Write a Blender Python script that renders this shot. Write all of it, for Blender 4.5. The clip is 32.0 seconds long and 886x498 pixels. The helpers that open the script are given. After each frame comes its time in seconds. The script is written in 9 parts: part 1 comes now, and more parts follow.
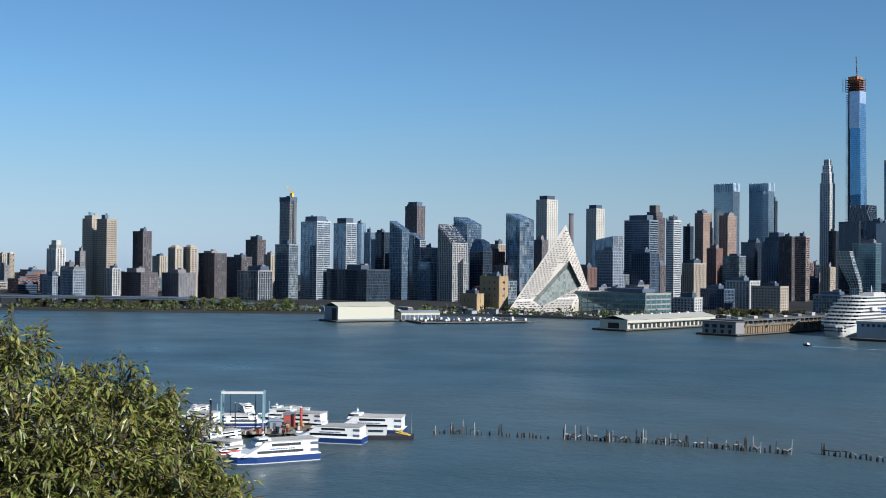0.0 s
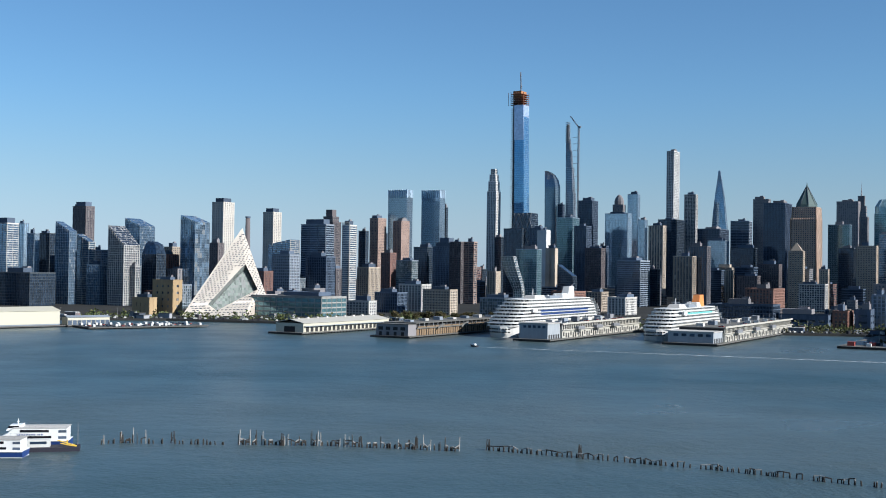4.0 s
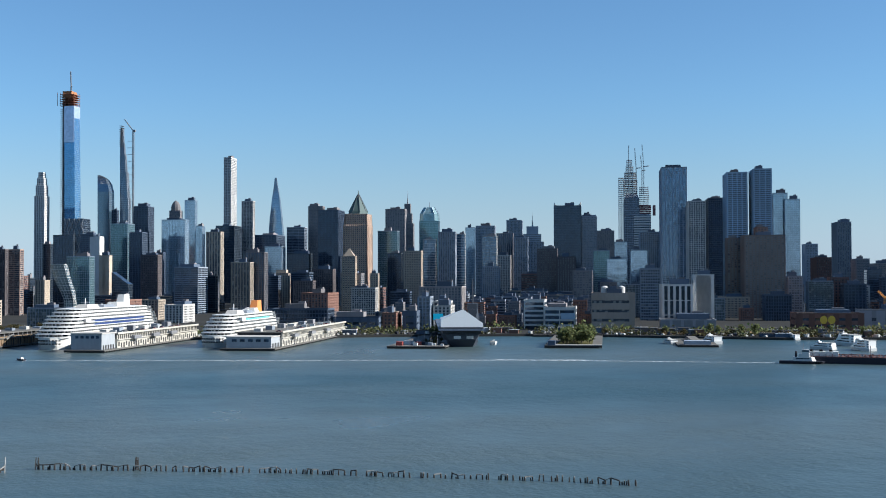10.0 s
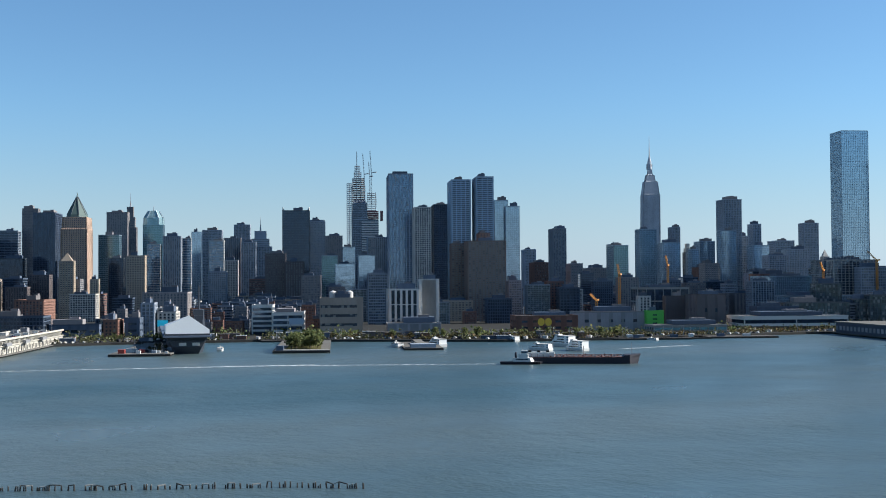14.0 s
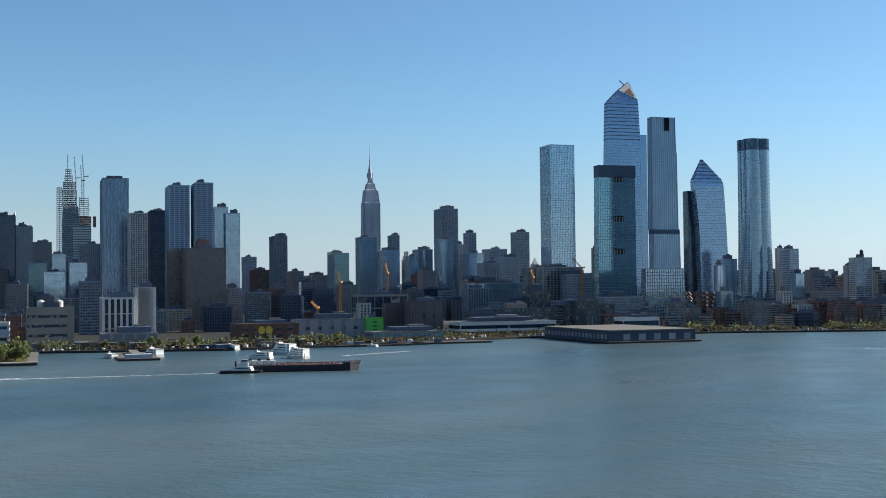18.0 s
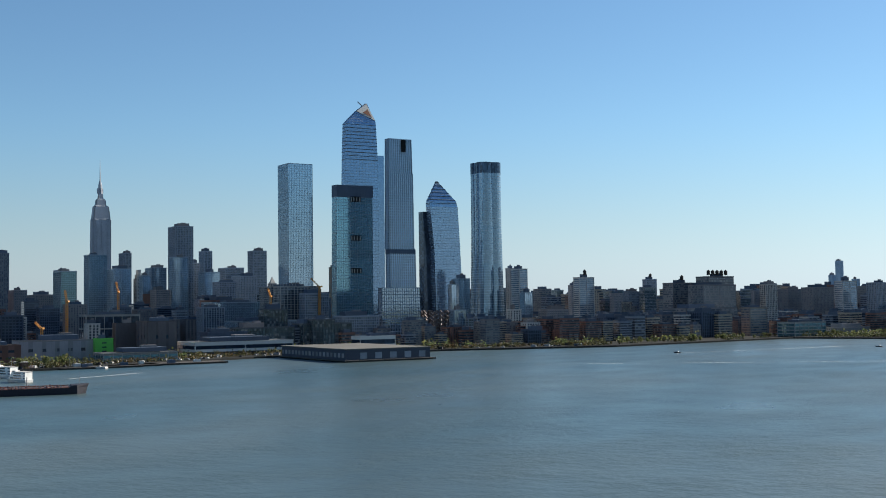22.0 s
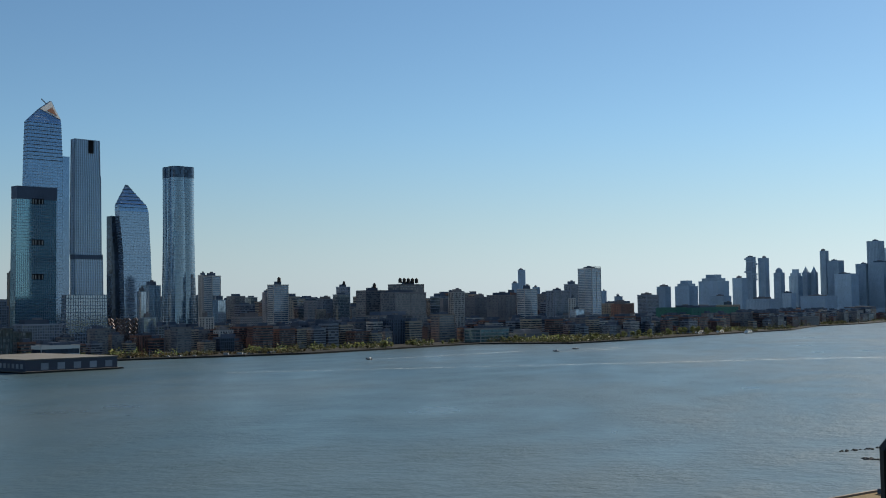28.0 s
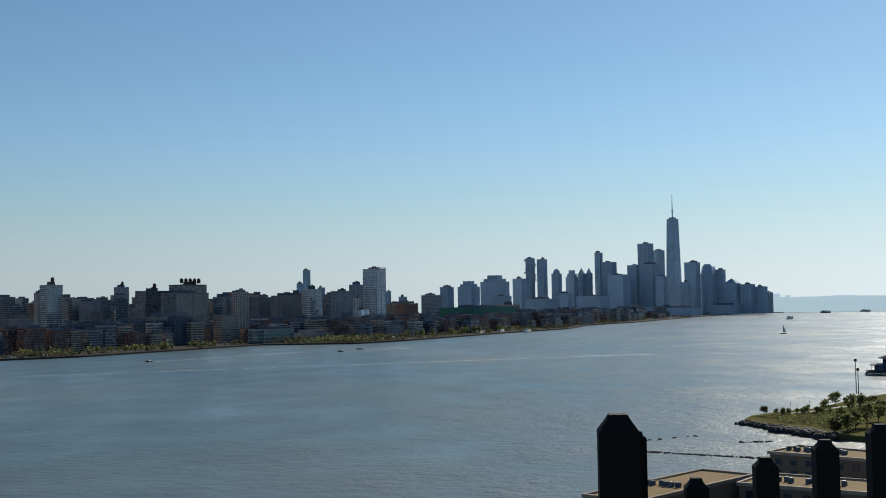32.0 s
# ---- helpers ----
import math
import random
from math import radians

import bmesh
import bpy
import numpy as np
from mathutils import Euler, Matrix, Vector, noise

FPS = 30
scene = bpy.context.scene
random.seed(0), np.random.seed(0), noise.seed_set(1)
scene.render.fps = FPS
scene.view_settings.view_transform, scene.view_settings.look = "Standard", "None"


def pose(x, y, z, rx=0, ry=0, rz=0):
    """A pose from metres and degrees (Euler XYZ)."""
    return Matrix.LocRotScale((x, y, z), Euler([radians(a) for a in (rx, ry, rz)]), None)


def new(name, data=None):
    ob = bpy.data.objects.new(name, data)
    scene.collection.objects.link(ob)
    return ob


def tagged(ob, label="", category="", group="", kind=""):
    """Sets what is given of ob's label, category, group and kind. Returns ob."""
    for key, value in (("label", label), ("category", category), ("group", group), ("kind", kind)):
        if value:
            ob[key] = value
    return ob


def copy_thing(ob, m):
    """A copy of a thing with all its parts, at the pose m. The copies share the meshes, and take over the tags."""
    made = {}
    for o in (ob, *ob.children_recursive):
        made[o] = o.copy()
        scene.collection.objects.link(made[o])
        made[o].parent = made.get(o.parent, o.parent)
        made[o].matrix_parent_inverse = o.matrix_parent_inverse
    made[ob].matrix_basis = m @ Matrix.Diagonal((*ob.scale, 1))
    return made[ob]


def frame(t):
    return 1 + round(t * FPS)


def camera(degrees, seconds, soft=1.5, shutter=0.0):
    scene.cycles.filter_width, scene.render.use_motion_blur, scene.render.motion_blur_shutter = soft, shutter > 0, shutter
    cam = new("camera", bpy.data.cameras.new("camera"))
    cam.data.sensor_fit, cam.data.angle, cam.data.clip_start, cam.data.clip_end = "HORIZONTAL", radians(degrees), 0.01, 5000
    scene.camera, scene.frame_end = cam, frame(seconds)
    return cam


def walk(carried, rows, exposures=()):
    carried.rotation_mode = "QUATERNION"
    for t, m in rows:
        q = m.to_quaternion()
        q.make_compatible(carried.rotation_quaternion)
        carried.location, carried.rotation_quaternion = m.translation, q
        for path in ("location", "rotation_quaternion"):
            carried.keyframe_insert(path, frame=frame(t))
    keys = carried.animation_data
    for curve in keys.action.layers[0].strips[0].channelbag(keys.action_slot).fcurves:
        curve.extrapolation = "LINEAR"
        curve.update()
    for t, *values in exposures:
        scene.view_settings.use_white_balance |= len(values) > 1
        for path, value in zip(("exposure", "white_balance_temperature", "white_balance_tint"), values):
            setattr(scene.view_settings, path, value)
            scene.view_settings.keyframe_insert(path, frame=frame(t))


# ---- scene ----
# camera, and how its picture brightens on the way
EXPOSURES = [(0.0, 0.54, 5450, 8), (2.0, 0.66, 5475, 8), (6.0, 0.82, 5520, 8), (13.0, 1.13, 5740, 8), (19.0, 1.07, 6080, 8), (26.0, 0.75, 6230, 8), (32.0, 0.53, 6340, 8)]
cam = camera(41.03, 32.0, soft=1.0)
PATH = [
    (0, pose(-0.002, 0.008, 58.311, 90.682, -0.547, -74.336)),
    (0.5, pose(-0.002, 0.008, 58.311, 90.333, -0.551, -75.635)),
    (1, pose(-0.002, 0.008, 58.311, 90.086, -0.548, -77.374)),
    (1.5, pose(-0.001, 0.008, 58.311, 90.020, -0.571, -79.415)),
    (2, pose(-0.001, 0.008, 58.311, 90.161, -0.628, -81.559)),
    (2.5, pose(-0.001, 0.008, 58.311, 90.434, -0.712, -83.734)),
    (3, pose(-0.001, 0.008, 58.311, 90.723, -0.740, -85.875)),
    (3.5, pose(-0.000, 0.008, 58.311, 90.922, -0.795, -87.951)),
    (5.5, pose(0.001, 0.008, 58.311, 91.141, -0.379, -95.438)),
    (6, pose(0.001, 0.008, 58.311, 91.218, -0.307, -97.406)),
    (6.5, pose(0.001, 0.008, 58.311, 91.323, -0.230, -99.373)),
    (7, pose(0.002, 0.008, 58.311, 91.404, -0.121, -101.266)),
    (7.5, pose(0.002, 0.008, 58.311, 91.434, 0.025, -103.017)),
    (8, pose(0.002, 0.008, 58.311, 91.387, 0.139, -104.668)),
    (8.5, pose(0.002, 0.008, 58.311, 91.316, 0.275, -106.244)),
    (9, pose(0.002, 0.008, 58.311, 91.305, 0.264, -107.794)),
    (9.5, pose(0.003, 0.008, 58.311, 91.366, 0.230, -109.381)),
    (10, pose(0.003, 0.007, 58.311, 91.458, 0.105, -111.037)),
    (10.5, pose(0.003, 0.007, 58.311, 91.552, 0.016, -112.777)),
    (11, pose(0.003, 0.007, 58.311, 91.638, -0.123, -114.589)),
    (11.5, pose(0.004, 0.007, 58.311, 91.726, -0.187, -116.388)),
    (12, pose(0.004, 0.007, 58.311, 91.782, -0.133, -118.110)),
    (12.5, pose(0.004, 0.007, 58.311, 91.776, -0.003, -119.703)),
    (13, pose(0.004, 0.007, 58.311, 91.700, 0.158, -121.204)),
    (13.5, pose(0.004, 0.007, 58.311, 91.655, 0.264, -122.660)),
    (14, pose(0.004, 0.007, 58.311, 91.644, 0.362, -124.117)),
    (14.5, pose(0.005, 0.007, 58.311, 91.685, 0.424, -125.627)),
    (16.5, pose(0.005, 0.006, 58.311, 91.701, 0.535, -132.194)),
    (17, pose(0.006, 0.006, 58.311, 91.717, 0.550, -133.987)),
    (17.5, pose(0.006, 0.006, 58.311, 91.771, 0.559, -135.795)),
    (18, pose(0.006, 0.005, 58.311, 91.898, 0.622, -137.551)),
    (18.5, pose(0.006, 0.005, 58.311, 92.037, 0.581, -139.261)),
    (19, pose(0.006, 0.005, 58.311, 92.222, 0.568, -140.934)),
    (19.5, pose(0.006, 0.005, 58.311, 92.385, 0.559, -142.579)),
    (20, pose(0.006, 0.005, 58.311, 92.489, 0.612, -144.182)),
    (20.5, pose(0.007, 0.005, 58.311, 92.549, 0.651, -145.743)),
    (21, pose(0.007, 0.004, 58.311, 92.585, 0.698, -147.265)),
    (21.5, pose(0.007, 0.004, 58.311, 92.639, 0.756, -148.736)),
    (22, pose(0.007, 0.004, 58.311, 92.665, 0.782, -150.195)),
    (22.5, pose(0.007, 0.004, 58.311, 92.659, 0.926, -151.580)),
    (23, pose(0.007, 0.004, 58.311, 92.623, 0.955, -152.823)),
    (23.5, pose(0.007, 0.004, 58.311, 92.538, 1.039, -153.925)),
    (24, pose(0.007, 0.003, 58.311, 92.500, 1.075, -154.950)),
    (24.5, pose(0.007, 0.003, 58.311, 92.488, 1.091, -156.066)),
    (25, pose(0.007, 0.003, 58.311, 92.542, 0.949, -157.320)),
    (25.5, pose(0.007, 0.003, 58.311, 92.612, 0.885, -158.684)),
    (27.5, pose(0.008, 0.002, 58.311, 92.791, 0.897, -163.781)),
    (28, pose(0.008, 0.002, 58.311, 92.812, 0.862, -164.905)),
    (28.5, pose(0.008, 0.002, 58.311, 92.860, 0.787, -166.280)),
    (29, pose(0.004, 0.001, 58.311, 92.883, 0.720, -167.560)),
    (29.5, pose(-0.001, -0.000, 58.309, 92.887, 0.753, -168.856)),
    (30, pose(-0.014, -0.002, 58.309, 92.857, 0.933, -170.152)),
    (30.5, pose(-0.035, -0.005, 58.308, 92.859, 0.900, -171.495)),
    (31, pose(-0.050, -0.006, 58.306, 92.802, 0.982, -172.825)),
    (31.5, pose(-0.051, -0.005, 58.304, 92.732, 1.044, -174.086)),
    (32, pose(-0.048, -0.004, 58.299, 92.662, 1.026, -175.272)),
]
walk(cam, PATH, EXPOSURES)

# sky and sun
SUN_AZ, SUN_EL = 208.0, 31.0
world = bpy.data.worlds.new("sky")
scene.world = world
world.use_nodes = True
wn = world.node_tree
sky = wn.nodes.new("ShaderNodeTexSky")
sky.sky_type = "NISHITA"
sky.sun_disc = False
sky.sun_elevation = radians(SUN_EL)
sky.sun_rotation = radians(SUN_AZ)
sky.altitude = 0
sky.air_density = 0.95
sky.dust_density = 0.15
sky.ozone_density = 4.2
cool = wn.nodes.new("ShaderNodeVectorMath")
cool.operation = "MULTIPLY"
cool.inputs[1].default_value = (0.95, 1.02, 0.985)
wn.links.new(sky.outputs[0], cool.inputs[0])
grey = wn.nodes.new("ShaderNodeRGBToBW")
wn.links.new(sky.outputs[0], grey.inputs[0])
pale = wn.nodes.new("ShaderNodeVectorMath")
pale.operation = "MULTIPLY"
pale.inputs[1].default_value = (0.68, 0.78, 0.885)
wn.links.new(grey.outputs[0], pale.inputs[0])
where = wn.nodes.new("ShaderNodeTexCoord")
split = wn.nodes.new("ShaderNodeSeparateXYZ")
wn.links.new(where.outputs["Generated"], split.inputs[0])
low = wn.nodes.new("ShaderNodeMapRange")
low.interpolation_type = "SMOOTHSTEP"
low.inputs["From Min"].default_value = -0.02
low.inputs["From Max"].default_value = 0.16
low.inputs["To Min"].default_value = 0.85
low.inputs["To Max"].default_value = 0.0
wn.links.new(split.outputs["Z"], low.inputs["Value"])
hazy = wn.nodes.new("ShaderNodeMix")
hazy.data_type = "RGBA"
wn.links.new(low.outputs[0], hazy.inputs["Factor"])
wn.links.new(cool.outputs[0], hazy.inputs["A"])
wn.links.new(pale.outputs[0], hazy.inputs["B"])
wn.links.new(hazy.outputs["Result"], wn.nodes["Background"].inputs[0])
wn.nodes["Background"].inputs[1].default_value = 0.06
sun_data = bpy.data.lights.new("sun", "SUN")
sun_data.energy = 5.0
sun_data.angle = radians(0.53)
sun_data.color = (1.0, 0.90, 0.76)
sun = new("sun", sun_data)
sun_dir = Vector((math.sin(radians(SUN_AZ)) * math.cos(radians(SUN_EL)), math.cos(radians(SUN_AZ)) * math.cos(radians(SUN_EL)), math.sin(radians(SUN_EL))))
sun.rotation_mode = "QUATERNION"
sun.rotation_quaternion = (-sun_dir).to_track_quat("-Z", "Y")
sun.location = sun_dir * 900

# ------------------------------------------------------------------ materials


def nodes_of(name):
    m = bpy.data.materials.new(name)
    m.use_nodes = True
    nt = m.node_tree
    return m, nt, nt.nodes["Principled BSDF"]


def math_node(nt, op, a, b=None):
    n = nt.nodes.new("ShaderNodeMath")
    n.operation = op
    for i, v in enumerate((a, b)):
        if v is None:
            continue
        if isinstance(v, (int, float)):
            n.inputs[i].default_value = v
        else:
            nt.links.new(v, n.inputs[i])
    return n.outputs[0]


def noise_fac(nt, scale, detail=4.0, coords="Object", stretch=(1, 1, 1)):
    tc = nt.nodes.new("ShaderNodeTexCoord")
    mp = nt.nodes.new("ShaderNodeMapping")
    mp.inputs["Scale"].default_value = stretch
    tx = nt.nodes.new("ShaderNodeTexNoise")
    tx.inputs["Scale"].default_value = scale
    tx.inputs["Detail"].default_value = detail
    nt.links.new(tc.outputs[coords], mp.inputs["Vector"])
    nt.links.new(mp.outputs[0], tx.inputs["Vector"])
    return tx.outputs[0]


def tinted(nt, color, value, low, high):
    """color times a factor that runs from low to high with value."""
    mr = nt.nodes.new("ShaderNodeMapRange")
    mr.inputs["To Min"].default_value = low
    mr.inputs["To Max"].default_value = high
    nt.links.new(value, mr.inputs["Value"])
    mx = nt.nodes.new("ShaderNodeVectorMath")
    mx.operation = "SCALE"
    if isinstance(color, tuple):
        mx.inputs[0].default_value = color[:3]
    else:
        nt.links.new(color, mx.inputs[0])
    nt.links.new(mr.outputs[0], mx.inputs["Scale"])
    return mx.outputs[0]


def bump(nt, bsdf, value, strength, distance):
    b = nt.nodes.new("ShaderNodeBump")
    b.inputs["Strength"].default_value = strength
    b.inputs["Distance"].default_value = distance
    nt.links.new(value, b.inputs["Height"])
    nt.links.new(b.outputs[0], bsdf.inputs["Normal"])


def masonry(name, color, rough=0.85, vary=0.25, grain=0.4, stain=0.03):
    m, nt, p = nodes_of(name)
    info = nt.nodes.new("ShaderNodeObjectInfo")
    c = tinted(nt, color, info.outputs["Random"], 1 - vary, 1 + vary)
    c = tinted(nt, c, noise_fac(nt, stain, 5.0), 0.7, 1.3)
    c = tinted(nt, c, noise_fac(nt, grain, 3.0, stretch=(1, 1, 0.3)), 0.85, 1.15)
    nt.links.new(c, p.inputs["Base Color"])
    p.inputs["Roughness"].default_value = rough
    p.inputs["Specular IOR Level"].default_value = 0.03
    bump(nt, p, noise_fac(nt, grain * 2, 4.0), 0.3, 0.1)
    return m


def facade_glass(name, color, rough=0.08, metal=0.6, storey=3.6, bay=3.0, vary=0.22, wave=0.05, blinds=0.0):
    """Coated glass: each pane has its own tint and tilt, as blinds and frames give it."""
    m, nt, p = nodes_of(name)
    tc = nt.nodes.new("ShaderNodeTexCoord")
    mp = nt.nodes.new("ShaderNodeVectorMath")
    mp.operation = "DIVIDE"
    mp.inputs[1].default_value = (bay, bay, storey)
    fl = nt.nodes.new("ShaderNodeVectorMath")
    fl.operation = "FLOOR"
    wh = nt.nodes.new("ShaderNodeTexWhiteNoise")
    nt.links.new(tc.outputs["Object"], mp.inputs[0])
    nt.links.new(mp.outputs[0], fl.inputs[0])
    nt.links.new(fl.outputs[0], wh.inputs["Vector"])
    info = nt.nodes.new("ShaderNodeObjectInfo")
    c = tinted(nt, color, wh.outputs["Value"], 1 - vary, 1 + vary)
    c = tinted(nt, c, info.outputs["Random"], 0.85, 1.15)
    c = tinted(nt, c, noise_fac(nt, 0.02, 2.0), 0.85, 1.15)
    p.inputs["Metallic"].default_value = metal
    p.inputs["Roughness"].default_value = rough
    if blinds:
        # a share of the panes has pale blinds drawn down behind it
        drawn = math_node(nt, "LESS_THAN", wh.outputs["Value"], blinds)
        mx = nt.nodes.new("ShaderNodeMix")
        mx.data_type = "RGBA"
        nt.links.new(math_node(nt, "MULTIPLY", drawn, 0.75), mx.inputs["Factor"])
        nt.links.new(c, mx.inputs["A"])
        mx.inputs["B"].default_value = (0.24, 0.24, 0.235, 1)
        c = mx.outputs["Result"]
        nt.links.new(math_node(nt, "MULTIPLY", math_node(nt, "SUBTRACT", 1.0, drawn), metal), p.inputs["Metallic"])
    nt.links.new(c, p.inputs["Base Color"])
    bump(nt, p, noise_fac(nt, 0.06, 2.0), wave, 2.0)
    return m


def plain(name, color, rough=0.6, metal=0.0, vary=0.12, scale=0.8):
    m, nt, p = nodes_of(name)
    c = tinted(nt, color, noise_fac(nt, scale, 4.0), 1 - vary, 1 + vary)
    nt.links.new(c, p.inputs["Base Color"])
    p.inputs["Roughness"].default_value = rough
    p.inputs["Metallic"].default_value = metal
    return m


TAN = masonry("tan_brick", (0.36, 0.30, 0.235))
BROWN = masonry("brown_brick", (0.115, 0.10, 0.10))
GREYB = masonry("grey_brown_brick", (0.19, 0.178, 0.18))
BRICK = masonry("red_brick", (0.20, 0.115, 0.09))
WHITE = masonry("white_masonry", (0.44, 0.42, 0.39), vary=0.2)
LIME = masonry("bright_limestone", (0.52, 0.505, 0.48), vary=0.05)
DECK = masonry("stained_pier_deck", (0.13, 0.125, 0.115))
DUN = masonry("dun_concrete", (0.30, 0.255, 0.215))
BLOCK = masonry("grey_block_wall", (0.25, 0.25, 0.26))
STONE = masonry("limestone", (0.42, 0.40, 0.38), vary=0.1)
GREY = masonry("grey_concrete", (0.215, 0.24, 0.275))
GREYD = masonry("dark_cladding", (0.085, 0.107, 0.145), rough=0.5)
CONCRETE = masonry("raw_concrete", (0.30, 0.29, 0.27))
# aerial haze over the downtown towers is mixed into these two base colours
HAZE = masonry("haze_and_pale_cladding", (0.32, 0.40, 0.48), vary=0.2)
HAZEG = facade_glass("haze_tinted_tower_glass", (0.30, 0.385, 0.48), rough=0.35, metal=0.2)
ROOF = masonry("roof_gravel", (0.13, 0.125, 0.12))
WIN = facade_glass("window_glass", (0.035, 0.045, 0.065), metal=0.28, rough=0.12, blinds=0.22)
WINL = facade_glass("light_window_glass", (0.10, 0.12, 0.145), metal=0.3, rough=0.15, blinds=0.4)
WINB = facade_glass("bright_window_glass", (0.10, 0.115, 0.13), metal=0.35, rough=0.15, blinds=0.75)
GB = facade_glass("blue_curtain_glass", (0.14, 0.21, 0.30), metal=0.65, vary=0.35, blinds=0.08)
GPATCH = facade_glass("patterned_curtain_glass", (0.17, 0.24, 0.32), metal=0.6, vary=0.75, storey=7.0, bay=5.0, blinds=0.1)
GL = facade_glass("pale_blue_curtain_glass", (0.36, 0.46, 0.56), metal=0.7)
GD = facade_glass("dark_curtain_glass", (0.045, 0.068, 0.105), metal=0.55, vary=0.45)
GT = facade_glass("teal_curtain_glass", (0.14, 0.25, 0.28), metal=0.55)
GG = facade_glass("grey_green_curtain_glass", (0.10, 0.135, 0.15), metal=0.5, vary=0.4, blinds=0.15)
GG2 = facade_glass("pale_green_crown_glass", (0.30, 0.42, 0.42), metal=0.4, rough=0.25)
GSLATE = facade_glass("slate_blue_glass", (0.34, 0.44, 0.53), metal=0.78, vary=0.08, wave=0.02)
MULL = plain("grey_mullion", (0.28, 0.33, 0.38), rough=0.35, metal=0.5)
MULLD = plain("dark_mullion", (0.06, 0.07, 0.08), rough=0.5)
STEEL = plain("painted_steel", (0.25, 0.25, 0.26), rough=0.55, metal=0.4)
RUST = plain("rusty_steel", (0.22, 0.09, 0.05), rough=0.8)
ORANGE = plain("orange_safety_netting", (0.34, 0.15, 0.06), rough=0.9)
YELLOW = plain("yellow_paint", (0.65, 0.42, 0.04), rough=0.6)
WPAINT = plain("white_marine_paint", (0.54, 0.53, 0.50), rough=0.45, vary=0.06)
BLUEP = plain("blue_marine_paint", (0.018, 0.045, 0.17), rough=0.4)
CABIN = plain("tinted_cabin_glass", (0.012, 0.012, 0.016), rough=0.15)
NAVY = plain("dark_hull_paint", (0.013, 0.012, 0.022), rough=0.7)
NETTING = plain("faded_red_netting", (0.17, 0.085, 0.085), rough=0.9)
GALV = plain("galvanised_steel", (0.40, 0.40, 0.41), rough=0.5, metal=0.3)
REDP = plain("red_oxide_paint", (0.30, 0.05, 0.035), rough=0.7)
COPPER = plain("green_copper", (0.05, 0.082, 0.076), rough=0.7)
TIMBER = plain("weathered_timber", (0.035, 0.03, 0.026), rough=0.95, vary=0.4, scale=2.0)
BLACK = plain("black_paint", (0.004, 0.004, 0.0045), rough=1.0)
ASPHALT = plain("asphalt", (0.06, 0.06, 0.06), rough=0.95, vary=0.3)
ROSEB = masonry("rose_brown_brick", (0.27, 0.195, 0.16))
ROSED = masonry("dark_rose_brick", (0.16, 0.095, 0.08))
RIVERB = masonry("chestnut_brick", (0.19, 0.145, 0.125), vary=0.05)
CREAMB = masonry("cream_brick", (0.44, 0.405, 0.355), vary=0.05)
AMBER = masonry("amber_brick", (0.34, 0.245, 0.14), vary=0.03)
# grey and brown stone lightened in base colour for haze towards the south
HAZYGREY = masonry("haze_lightened_grey_stone", (0.27, 0.30, 0.345))
HAZYBROWN = masonry("haze_lightened_brown_stone", (0.29, 0.265, 0.26))
GREEN = plain("bright_green_sheet", (0.11, 0.42, 0.06), rough=0.7)
GREENT = plain("dark_green_netting", (0.05, 0.16, 0.12), rough=0.9)
# shade inside openings, put on solid panels and blocks as near-black colour
OPENSHADE = plain("opening_shade_colour", (0.022, 0.021, 0.022), rough=0.9)
ROCK = plain("dark_rock", (0.034, 0.033, 0.033), rough=0.95, vary=0.5)

